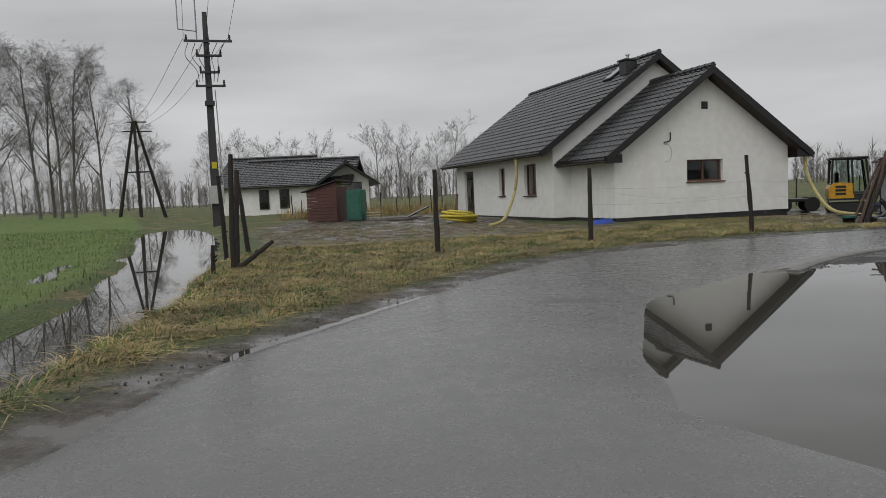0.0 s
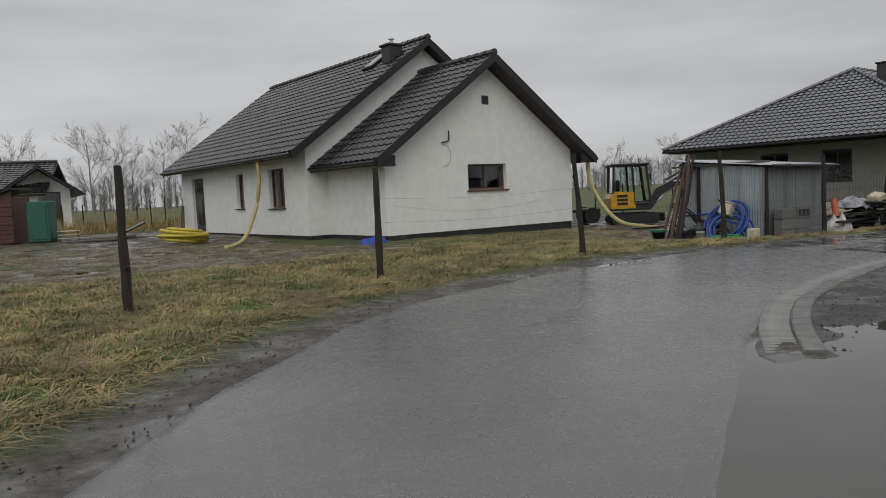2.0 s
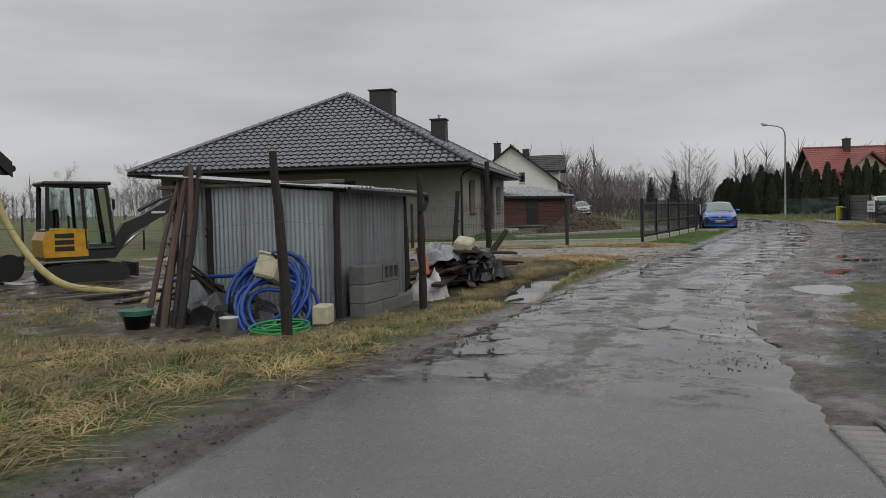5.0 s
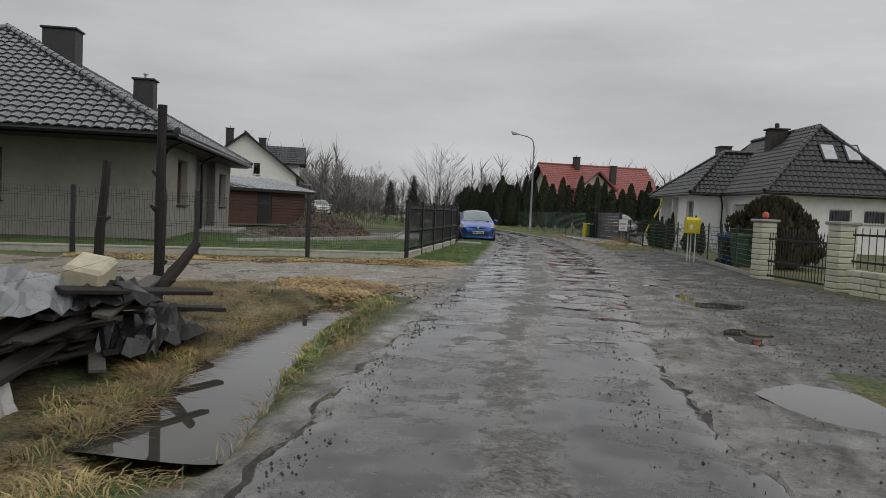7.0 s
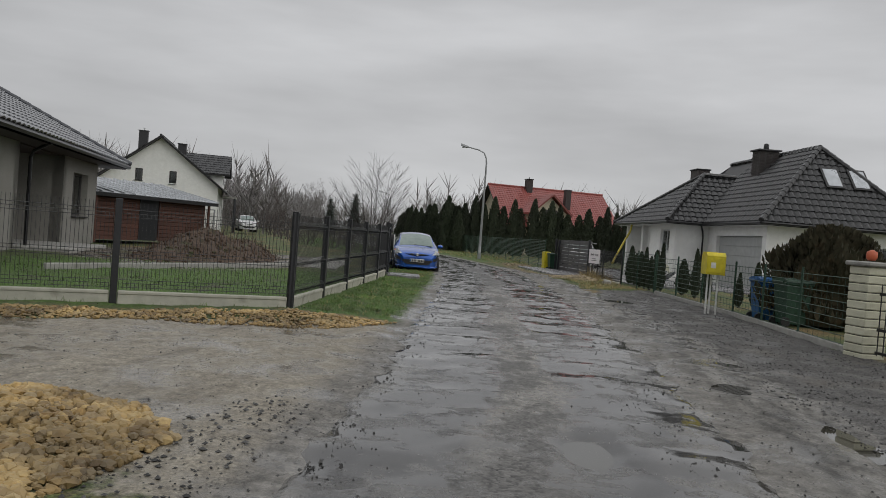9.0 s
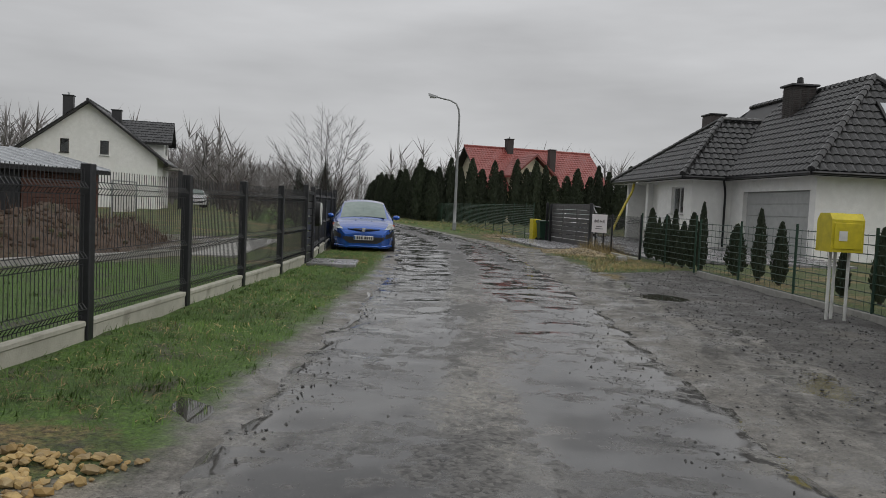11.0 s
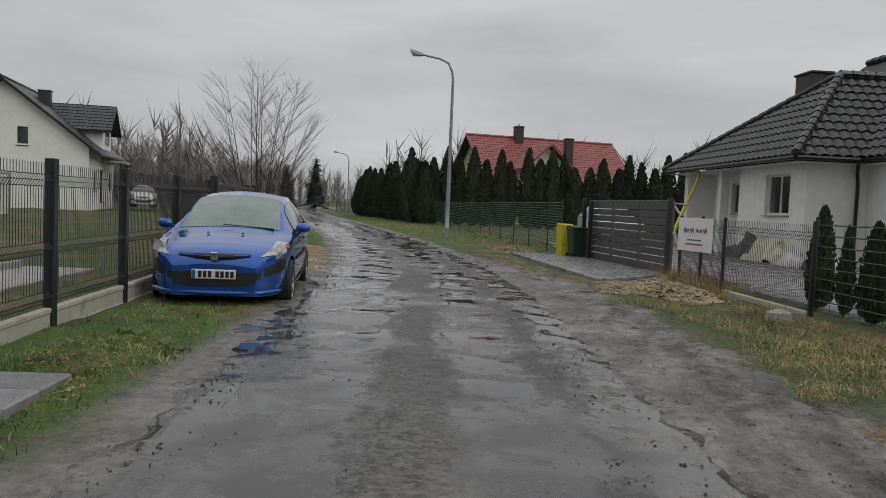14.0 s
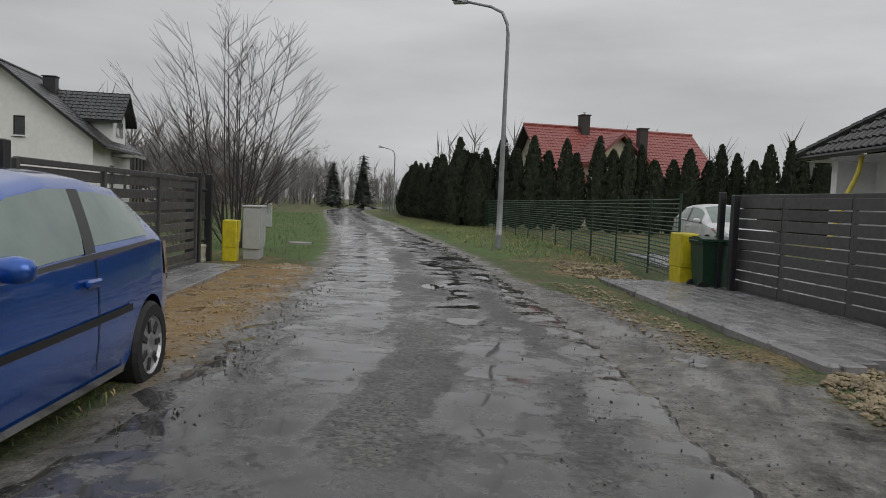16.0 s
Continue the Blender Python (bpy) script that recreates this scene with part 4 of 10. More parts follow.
# ---- houses ----
def tile_face(shape, poly, a, b, tile=0.30, course=0.33, wave=0.020, step=0.03, per=4):
    """Lays waved tiles in stepped courses over a roof face; a to b is its eave."""
    P = [Vector(p) for p in poly]
    a, b = Vector(a), Vector(b)
    e = (b - a).normalized()
    nrm = (P[1] - P[0]).cross(P[2] - P[0]).normalized()
    nrm = nrm if nrm.z > 0 else -nrm
    up = nrm.cross(e)
    up = up if up.z > 0 else -up
    S, R = [(p - a).dot(e) for p in P], [(p - a).dot(up) for p in P]
    cols = np.arange(math.floor(min(S) / tile) * tile, max(S) + tile, tile / per)
    rows = range(int(math.floor(min(R) / course)), int(math.ceil(max(R) / course)) + 1)
    prof = wave * (np.sin(cols / tile * 2 * math.pi) + 0.35 * np.sin(cols / tile * 4 * math.pi + 0.6))
    bm = bmesh.new()
    for j in rows:
        lanes = []
        for r, h in ((j * course, 0.0), (j * course, step), ((j + 1) * course, 0.002)):
            lanes.append([bm.verts.new(a + e * float(s) + up * r + nrm * (h + float(w) * (1 if h != 0.0 else 0.6))) for s, w in zip(cols, prof)])
        for lo, hi in zip(lanes, lanes[1:]):
            for i in range(len(cols) - 1):
                bm.faces.new((lo[i], lo[i + 1], hi[i + 1], hi[i]))
    centre = sum(P, Vector()) / len(P)
    for p, q in zip(P, P[1:] + P[:1]):
        out = (q - p).cross(nrm).normalized()
        if out.dot(centre - p) > 0:
            out = -out
        bmesh.ops.bisect_plane(bm, geom=bm.verts[:] + bm.edges[:] + bm.faces[:], dist=1e-5, plane_co=p, plane_no=out, clear_outer=True)
    bm.verts.index_update()
    shape.add([v.co[:] for v in bm.verts], [tuple(v.index for v in f.verts) for f in bm.faces])
    bm.free()
    return shape


def deck(shape, poly, thick=0.16, drop=0.02):
    """The boarding under a roof face."""
    n = len(poly)
    top, low = [(x, y, z - drop) for x, y, z in poly], [(x, y, z - drop - thick) for x, y, z in poly]
    return shape.add(top + low, [tuple(range(n)), tuple(range(2 * n - 1, n - 1, -1))] + [(i, (i + 1) % n, n + (i + 1) % n, n + i) for i in range(n)])


def caps(shape, p, q, r=0.10, piece=0.36):
    """Half-round ridge caps from p to q, each overlapping the next."""
    p, q = Vector(p), Vector(q)
    n = max(1, round((q - p).length / piece))
    d = (q - p) / n
    for i in range(n):
        shape.rod(p + d * i - d * 0.06, p + d * (i + 1), r * 1.08, r * 0.9, 8)
    return shape


def window(parent, at, w, h, frame_mat=None, bars=1, sill_mat=None, inset=0.12, cross=0):
    """A window at the lower left of its opening: frame, panes between the bars, and a sill."""
    frame_mat, t = frame_mat or WIN_FRAME, 0.06
    s = Shape()
    for c, d in (((w / 2, inset + 0.03, t / 2), (w, 0.07, t)), ((w / 2, inset + 0.03, h - t / 2), (w, 0.07, t)), ((t / 2, inset + 0.03, h / 2), (t, 0.07, h - 2 * t)), ((w - t / 2, inset + 0.03, h / 2), (t, 0.07, h - 2 * t))):
        s.box(c, d, at)
    n = bars + 1
    for i in range(1, n):
        s.box((w * i / n, inset + 0.03, h / 2), (t, 0.06, h - 2 * t), at)
    ob = part("window", s, frame_mat, parent)
    for i in range(n):
        g = Shape().box((w * (i + 0.5) / n, inset + 0.035, h / 2), (w / n - t, 0.012, h - 2 * t), at)
        part("pane", g, GLASS, ob).visible_shadow = False
    if cross:
        c = Shape()
        for k in range(cross):
            c.box((w * (k + 0.5) / cross, inset - 0.02, h / 2), (0.014, 0.014, h), at)
        part("grille", c, IRON, ob)
    if sill_mat:
        part("sill", Shape().box((w / 2, 0.03, -0.02), (w + 0.1, 0.22, 0.035), at, 0.006), sill_mat, ob)
    return ob


def chimney(parent, x, y, z0, z1, sx, sy, mat=None, brick=False, pot=True):
    s = Shape()
    s.box((x, y, (z0 + z1) / 2), (sx, sy, z1 - z0), ch=0.01)
    ob = part("chimney", s, mat or CHIMNEY, parent)
    part("cap", Shape().box((x, y, z1 + 0.035), (sx + 0.12, sy + 0.12, 0.07), ch=0.015), CHIMNEY, ob)
    if pot:
        p = Shape().rod((x, y, z1 + 0.05), (x, y, z1 + 0.22), 0.05, n=10)
        p.lathe([(0.02, z1 + 0.30), (0.09, z1 + 0.27), (0.10, z1 + 0.24)], 10, Matrix.Translation((x, y, 0)))
        part("cowl", p, STEEL, ob)
    return ob


def wall_pose(p, q):
    return pose(p[0], p[1], 0, 0, 0, math.degrees(math.atan2(q[1] - p[1], q[0] - p[0])))


def wall_part(parent, p, q, z0, z1, mat, holes=(), thick=0.3, name="wall"):
    return part(name, Shape().wall(math.dist(p, q), z0, z1, thick, holes, wall_pose(p, q)), mat, parent)


def gutter(parent, p, q, r=0.06):
    part("gutter", Shape().rod(p, q, r, n=8), GUTTER, parent)


def new_house():
    """The white house under construction beside the bend."""
    h = thing("house", pose(7.37, 27.17, 0, 0, 0, 19.39), "white rendered new house with black tiled gables, unfinished yard", "house")
    W, L, m, k = 7.17, 3.2, 0.72, 0.716
    zb, mw, back = 0.14, 8.14, 14.51
    base = Shape()
    for a, b in (((0.03, 0.03), (W - 0.03, 0.03)), ((W - 0.03, 0.03), (W - 0.03, L)), ((W, L + 0.03), (mw - 0.03, L + 0.03)), ((mw - 0.03, L), (mw - 0.03, back)), ((mw, back - 0.03), (-m, back - 0.03)), ((-m + 0.03, back), (-m + 0.03, L)), ((-m, L + 0.03), (0.03, L + 0.03)), ((0.03, L), (0.03, 0))):
        base.wall(math.dist(a, b), -0.4, zb, 0.25, (), wall_pose(a, b))
    part("plinth", base, PLINTH, h)
    wall_part(h, (0, 0), (W, 0), zb, 2.45, RENDER_WHITE, [(2.87, 4.36, 1.28, 2.04)])
    part("gable", Shape().prism([(0, 2.45), (W, 2.45), (W / 2, 2.45 + W / 2 * k - 0.03)], 0, 0.3, "y"), RENDER_WHITE, h)
    wall_part(h, (W, 0.3), (W, L), zb, 2.45, RENDER_WHITE)
    wall_part(h, (W, L), (mw, L), zb, 2.9, RENDER_WHITE)
    wall_part(h, (mw, L + 0.3), (mw, back - 0.3), zb, 2.9, RENDER_WHITE)
    wall_part(h, (mw, back), (-m, back), zb, 2.9, RENDER_WHITE)
    wall_part(h, (-m, back - 0.3), (-m, L + 0.3), zb, 2.9, RENDER_WHITE, [(back - 0.3 - 13.3, back - 0.3 - 12.0, zb + 0.02, 2.26), (back - 0.3 - 8.65, back - 0.3 - 8.0, 1.02, 2.23), (back - 0.3 - 5.88, back - 0.3 - 4.75, 1.0, 2.26)])
    wall_part(h, (-m, L), (0, L), zb, 2.9, RENDER_WHITE)
    wall_part(h, (0, L), (0, 0.3), zb, 2.45, RENDER_WHITE)
    wall_part(h, (0, L), (W, L), 2.46, 2.9, RENDER_WHITE)
    zt = 2.9
    for y in (L, back - 0.3):
        part("gable", Shape().prism([(-m, zt), (mw, zt), (3.71, zt + 4.43 * k - 0.03)], y, y + 0.3, "y"), RENDER_WHITE, h)
    part("floor_slab", Shape().box((3.7, 8.9, 0.1), (8.2, 10.7, 0.08)), ROOM, h)
    part("floor_slab", Shape().box((W / 2, 1.75, 0.1), (W - 0.7, 2.8, 0.08)), ROOM, h)
    part("partition", Shape().box((W / 2, L + 0.15, 1.2), (W - 0.7, 0.12, 2.3)), ROOM, h)
    window(h, pose(2.87, 0, 1.28), 1.49, 0.76, WIN_BROWN, 1, WIN_BROWN, 0.14)
    west = pose(-m, back - 0.3, 0, 0, 0, -90)
    window(h, west @ pose(back - 0.3 - 8.65, 0, 1.02), 0.65, 1.21, WIN_BROWN, 0, PLINTH)
    window(h, west @ pose(back - 0.3 - 5.88, 0, 1.0), 1.13, 1.26, WIN_BROWN, 1, PLINTH)
    d = part("door", Shape().box((back - 0.3 - 12.65, 0.14, 1.2), (1.28, 0.06, 2.1), west, 0.01), WIN_FRAME, h, "dark glazed terrace door")
    part("pane", Shape().box((back - 0.3 - 12.65, 0.105, 1.25), (1.0, 0.012, 1.7), west), GLASS, d)
    # main roof and wing roof
    e1, e2, z1, r1, y0, y1 = -1.36, 8.78, 2.64, 6.27, 2.8, 14.91
    faces = [[(e1, y0, z1), (3.71, y0, r1), (3.71, y1, r1), (e1, y1, z1)], [(e2, y0, z1), (e2, y1, z1), (3.71, y1, r1), (3.71, y0, r1)]]
    we, wr, wy = -0.59, 7.76, -0.57
    wing = [[(we, wy, 2.2), (3.585, wy, 5.19), (3.585, L, 5.19), (we, L, 2.2)], [(wr, wy, 2.2), (wr, L, 2.2), (3.585, L, 5.19), (3.585, wy, 5.19)]]
    for nm, group, ridge in (("roof", faces, ((3.71, y0, r1 + 0.03), (3.71, y1, r1 + 0.03))), ("wing_roof", wing, ((3.585, wy, 5.22), (3.585, L, 5.22)))):
        boards = Shape()
        for f in group:
            deck(boards, f, 0.16)
        roof = part(nm, boards, SOFFIT, h)
        tiles = Shape()
        for f in group:
            lo = [p for p in f if p[2] < 3]
            tile_face(tiles, f, lo[0], lo[-1])
        part("tiling", tiles, TILE_BLACK, roof, kind="stuff")
        part("ridge_capping", caps(Shape(), *ridge), TILE_BLACK, roof, kind="stuff")
        for f in group:
            lo = sorted((p for p in f), key=lambda p: (p[1], p[2]))
            for (p, q) in ((lo[0], lo[1]), (lo[2], lo[3])):
                if nm == "wing_roof" and p[1] > 1:
                    continue
                a, b, n = Vector(p), Vector(q), Vector((0, 0.03 if p[1] > 5 else -0.03, 0))
                lift_z, low_z = Vector((0, 0, 0.03)), Vector((0, 0, -0.24))
                boards = Shape()
                boards.add([a + n + lift_z, b + n + lift_z, b + n + low_z, a + n + low_z, a + lift_z, b + lift_z, b + low_z, a + low_z], [(0, 1, 2, 3), (4, 7, 6, 5), (0, 4, 5, 1), (3, 2, 6, 7), (0, 3, 7, 4), (1, 5, 6, 2)])
                part("rake_board", boards, FASCIA, roof)
    gutter(h, (e1 - 0.05, y0, z1 - 0.08), (e1 - 0.05, y1, z1 - 0.08))
    gutter(h, (we - 0.05, wy, 2.12), (we - 0.05, L - 0.05, 2.12))
    gutter(h, (wr + 0.05, wy, 2.12), (wr + 0.05, L, 2.12))
    for x0, x1 in ((we, 0), (W, wr)):
        box = Shape()
        box.prism([(x0, 2.0), (x1, 2.0), (x1, 2.3 if x0 < 0 else 2.3), (x0, 2.04)] if x0 < 0 else [(x0, 2.0), (x1, 2.0), (x1, 2.04), (x0, 2.3)], wy + 0.02, wy + 0.12, "y")
        part("eave_box", box, FASCIA, h)
    chimney(h, 2.95, 3.8, 5.2, 6.1, 0.5, 0.5)
    sk = part("skylight", Shape().box((0, 0, 0), (1.0, 0.62, 0.09), pose(2.95, 4.75, 5.80, 0, -35.6, 0), 0.01), FASCIA, h)
    part("pane", Shape().box((0, 0, 0.045), (0.84, 0.46, 0.02), pose(2.95, 4.75, 5.80, 0, -35.6, 0)), STEEL, sk)
    vent = part("vent", Shape().box((3.63, -0.01, 3.92), (0.26, 0.03, 0.26), None, 0.01), WIN_FRAME, h)
    for i in range(4):
        part("vent_slat", Shape().box((3.63, -0.03, 3.84 + 0.055 * i), (0.2, 0.015, 0.03)), GUTTER, vent)
    part("cable_conduit", Shape().tube([(1.95, -0.02, 2.66), (2.03, -0.06, 2.68), (2.15, -0.05, 2.70), (2.2, -0.04, 2.76), (2.2, -0.04, 3.0)], 0.02, 6), PLINTH, h)
    part("loose_cable", Shape().tube(spline([(1.95, -0.03, 2.62), (2.15, -0.04, 2.55), (2.25, -0.04, 2.3), (2.15, -0.04, 2.05), (1.98, -0.02, 2.0)], 5), 0.008, 5), CAB_GREY, h)
    wire = [(0.05, -0.02, 1.0)] + [(x, -0.02, 0.98 - 0.28 * math.sin(math.pi * x / 6.4)) for x in np.linspace(0.3, 6.4, 14)]
    part("loose_cable", Shape().tube(wire, 0.0025, 4), CAB_GREY, h)
    return h


def hip_house():
    """The unfinished bungalow with a hipped roof."""
    h = thing("house", pose(31.04, 29.44, 0, 0, 0, -68.52), "unfinished grey bungalow with wet graphite hip roof", "house")
    A, B, ze, za, ax, ay = 13.73, 15.8, 2.92, 6.52, 6.75, 6.41
    c0, c1, c2, c3 = (0, 0, ze), (-A, 0, ze), (-A, B, ze), (0, B, ze)
    r0, r1 = (-ax, ay, za), (-ax, B - 6.6, za)
    planes = [([c1, c0, r0], c1, c0), ([c0, c3, r1, r0], c0, c3), ([c3, c2, r1], c3, c2), ([c2, c1, r0, r1], c2, c1)]
    boards = Shape()
    for poly, a, b in planes:
        deck(boards, poly, 0.14)
    roof = part("roof", boards, FASCIA, h)
    tiles = Shape()
    for poly, a, b in planes:
        tile_face(tiles, poly, a, b, tile=0.30, course=0.35, wave=0.026, step=0.035)
    part("tiling", tiles, TILE_GREY, roof, kind="stuff")
    cap = Shape()
    for p, q in ((c0, r0), (c1, r0), (c2, r1), (c3, r1), (r0, r1)):
        caps(cap, (p[0], p[1], p[2] + 0.03), (q[0], q[1], q[2] + 0.03), 0.10)
    part("ridge_capping", cap, TILE_GREY, roof, kind="stuff")
    ring = [(-0.04, 0.04), (-A + 0.04, 0.04), (-A + 0.04, B - 0.04), (-0.04, B - 0.04)]
    soffit = Shape().add([(x, y, ze - 0.2) for x, y in ring], [(0, 1, 2, 3)])
    part("soffit", soffit, SOFFIT, roof)
    for p, q in zip((c0, c1, c2, c3), (c1, c2, c3, c0)):
        gutter(h, (p[0], p[1], ze - 0.1), (q[0], q[1], ze - 0.1), 0.065)
    u0, u1, v0, v1, zb, zt = -13.3, -0.72, 1.6, 14.35, 0.05, 2.74
    wall_part(h, (u0, v0), (u1, v0), zb, zt, RENDER_GREY, [(4.1, 5.5, 0.97, 2.4), (7.1, 8.45, 0.97, 2.4)])
    # road side: wall with a window, a deep porch, and a second window
    wall_part(h, (u1, v0 + 0.3), (u1, 6.7), zb, zt, RENDER_GREY, [(1.8, 3.25, 1.02, 2.41)])
    wall_part(h, (u1, 6.7), (u1 - 2.6, 6.7), zb, zt, RENDER_GREY)
    wall_part(h, (u1 - 2.6, 6.7), (u1 - 2.6, 10.45), zb, zt, RENDER_GREY, [(1.6, 2.8, 0.2, 2.25)])
    wall_part(h, (u1 - 2.6, 10.45), (u1, 10.45), zb, zt, RENDER_GREY)
    wall_part(h, (u1, 10.45), (u1, v1), zb, zt, RENDER_GREY, [(1.05, 2.75, 0.97, 2.3)])
    wall_part(h, (u1 - 0.3, v1), (u0, v1), zb, zt, RENDER_GREY)
    wall_part(h, (u0, v1 - 0.3), (u0, v0 + 0.3), zb, zt, RENDER_GREY)
    part("plinth", Shape().box(((u0 + u1) / 2, (v0 + v1) / 2, -0.1), (u1 - u0 - 0.1, v1 - v0 - 0.1, 0.36)), PLINTH, h)
    south = pose(u0, v0, 0)
    window(h, south @ pose(4.1, 0, 0.97), 1.4, 1.43, WIN_FRAME, 1, PLINTH)
    window(h, south @ pose(7.1, 0, 0.97), 1.35, 1.43, WIN_FRAME, 1, PLINTH)
    east = pose(u1, v0 + 0.3, 0, 0, 0, 90)
    w_east = window(h, east @ pose(1.8, 0, 1.02), 1.45, 1.39, WIN_BROWN, 1, PLINTH, 0.2)
    part("roller_blind", Shape().box((2.15, 0.16, 1.7), (0.62, 0.02, 1.3), east), CONCRETE, w_east, "pale half-drawn roller blind")
    window(h, pose(u1, 10.45, 0, 0, 0, 90) @ pose(1.05, 0, 0.97), 1.7, 1.33, WIN_FRAME, 1, PLINTH, 0.2)
    part("door", Shape().box((u1 - 2.48, 9.0, 1.2), (0.07, 1.16, 2.0), None, 0.01), WIN_FRAME, h, "dark entrance door in the porch")
    part("porch_step", Shape().box((u1 - 0.6, 8.9, 0.12), (3.6, 3.9, 0.16), None, 0.02), CONCRETE, h)
    part("porch_ceiling", Shape().box((u1 - 1.3, 8.6, zt - 0.03), (2.5, 3.7, 0.05)), SOFFIT, h)
    chimney(h, -5.25, 7.0, 5.2, 6.65, 1.05, 0.75, CLINKER, pot=False)
    chimney(h, -3.1, 9.2, 4.0, 5.48, 0.7, 0.62, CLINKER)
    for x, y in ((u1 + 0.07, v0 + 0.1), (u1 + 0.07, 7.3)):
        part("downpipe", Shape().tube([(-0.02, y - 0.6, ze - 0.15), (u1 + 0.2, y - 0.2, ze - 0.35), (x, y, ze - 0.5), (x, y, 0.1)], 0.045, 8), GUTTER, h)
    return h


def garage_house():
    """The finished bungalow with garage, hip roof and skylights across the road."""
    h = thing("house", pose(53.3, 11.5, 0, 0, 0, 13), "white bungalow with dark concrete tile hip roof and garage", "house")
    ze, zr, zd = 2.88, 6.45, 5.42
    m0, m1, m2, m3 = (0, 0.45, ze), (0, -6.9, ze), (15.4, -6.9, ze), (15.4, 0.45, ze)
    R1, R2 = (3.0, -3.35, zr), (11.9, -3.25, zr)
    db, el, dt, val, K = (6.0, 2.2, ze), (15.5, 2.1, ze), (8.75, -0.45, zd), (6.0, 0.45, ze), (8.75, -2.18, zd)
    planes = [([m1, m0, R1], m1, m0), ([m0, val, K, (8.75, -3.25, zr), R1], m0, val), ([db, val, K, dt], val, db), ([db, dt, el], db, el), ([m2, m1, R1, R2], m2, m1), ([m3, m2, R2], m3, m2)]
    boards = Shape()
    for poly, a, b in planes:
        deck(boards, poly, 0.12)
    deck(boards, [dt, K, (15.4, -2.18, zd - 1.2), el], 0.1)
    deck(boards, [K, (8.75, -3.25, zr), R2, (15.4, -0.5, ze)], 0.1)
    roof = part("roof", boards, FASCIA, h)
    tiles = Shape()
    for poly, a, b in planes[:4]:
        tile_face(tiles, poly, a, b, tile=0.31, course=0.36, wave=0.032, step=0.04)
    part("tiling", tiles, TILE_OLD, roof, kind="stuff")
    cap = Shape()
    for p, q in ((m0, R1), (m1, R1), (R1, R2), (db, dt), (dt, K), (el, dt)):
        caps(cap, (p[0], p[1], p[2] + 0.04), (q[0], q[1], q[2] + 0.04), 0.12)
    part("ridge_capping", cap, TILE_OLD, roof, kind="stuff")
    part("soffit", Shape().add([(0.03, 0.42, ze - 0.16), (0.03, -6.85, ze - 0.16), (15.3, -6.85, ze - 0.16), (15.4, 2.05, ze - 0.16), (6.03, 2.15, ze - 0.16), (6.03, 0.42, ze - 0.16)], [(0, 1, 2, 3, 4, 5)]), WIN_WHITE, roof)
    for p, q in ((m1, m0), (m0, val), (val, db), (db, el)):
        gutter(h, (p[0], p[1], ze - 0.07), (q[0], q[1], ze - 0.07), 0.065)
    zb, zt = 0.0, ze - 0.14
    w0, ws, gy, wy, wx = 0.6, -6.3, -0.1, 1.55, 6.6
    wall_part(h, (w0, gy), (w0, ws), zb, zt, RENDER_WHITE, [(2.9, 4.0, 1.5, 2.15), (4.6, 5.7, 1.5, 2.15)])
    wall_part(h, (w0, ws), (14.8, ws), zb, zt, RENDER_WHITE)
    wall_part(h, (14.8, ws), (14.8, wy), zb, zt, RENDER_WHITE)
    wall_part(h, (wx, gy), (w0 + 0.3, gy), zb, zt, RENDER_WHITE, [(wx - 5.6, wx - 0.95, 0.05, 2.3)])
    wall_part(h, (wx, wy - 0.3), (wx, gy), zb, zt, RENDER_WHITE)
    wall_part(h, (10.4, wy), (wx, wy), zb, zt, RENDER_WHITE, [(10.4 - 8.75, 10.4 - 7.4, 1.35, 2.48)])
    wall_part(h, (14.5, wy - 1.0), (10.4, wy - 1.0), zb, zt, RENDER_WHITE, [(14.5 - 13.1, 14.5 - 12.3, 1.35, 2.4), (14.5 - 11.6, 14.5 - 10.8, 1.35, 2.4)])
    wall_part(h, (10.4, wy - 1.0), (10.4, wy - 0.3), zb, zt, RENDER_WHITE)
    part("column", Shape().box((12.0, wy - 0.2, zt / 2), (0.28, 0.28, zt), None, 0.02), RENDER_WHITE, h)
    north = pose(10.4, wy, 0, 0, 0, 180)
    window(h, north @ pose(10.4 - 8.75, 0, 1.35), 1.35, 1.13, WIN_WHITE, 1, CAB_GREY)
    porch = pose(14.5, wy - 1.0, 0, 0, 0, 180)
    window(h, porch @ pose(14.5 - 13.1, 0, 1.35), 0.8, 1.05, WIN_WHITE, 0, CAB_GREY)
    window(h, porch @ pose(14.5 - 11.6, 0, 1.35), 0.8, 1.05, WIN_WHITE, 0, CAB_GREY)
    westside = pose(w0, gy, 0, 0, 0, -90)
    window(h, westside @ pose(2.9, 0, 1.5), 1.1, 0.65, WIN_WHITE, 0, CAB_GREY, 0.12, 8)
    window(h, westside @ pose(4.6, 0, 1.5), 1.1, 0.65, WIN_WHITE, 0, CAB_GREY, 0.12, 8)
    door = part("garage_door", Shape().box((3.27, gy - 0.2, 1.17), (4.63, 0.05, 2.24)), CAB_GREY, h, "pale grey sectional garage door")
    for i in range(5):
        part("panel", Shape().box((3.27, gy - 0.165, 0.28 + 0.445 * i), (4.58, 0.03, 0.425), None, 0.01), CAB_GREY, door)
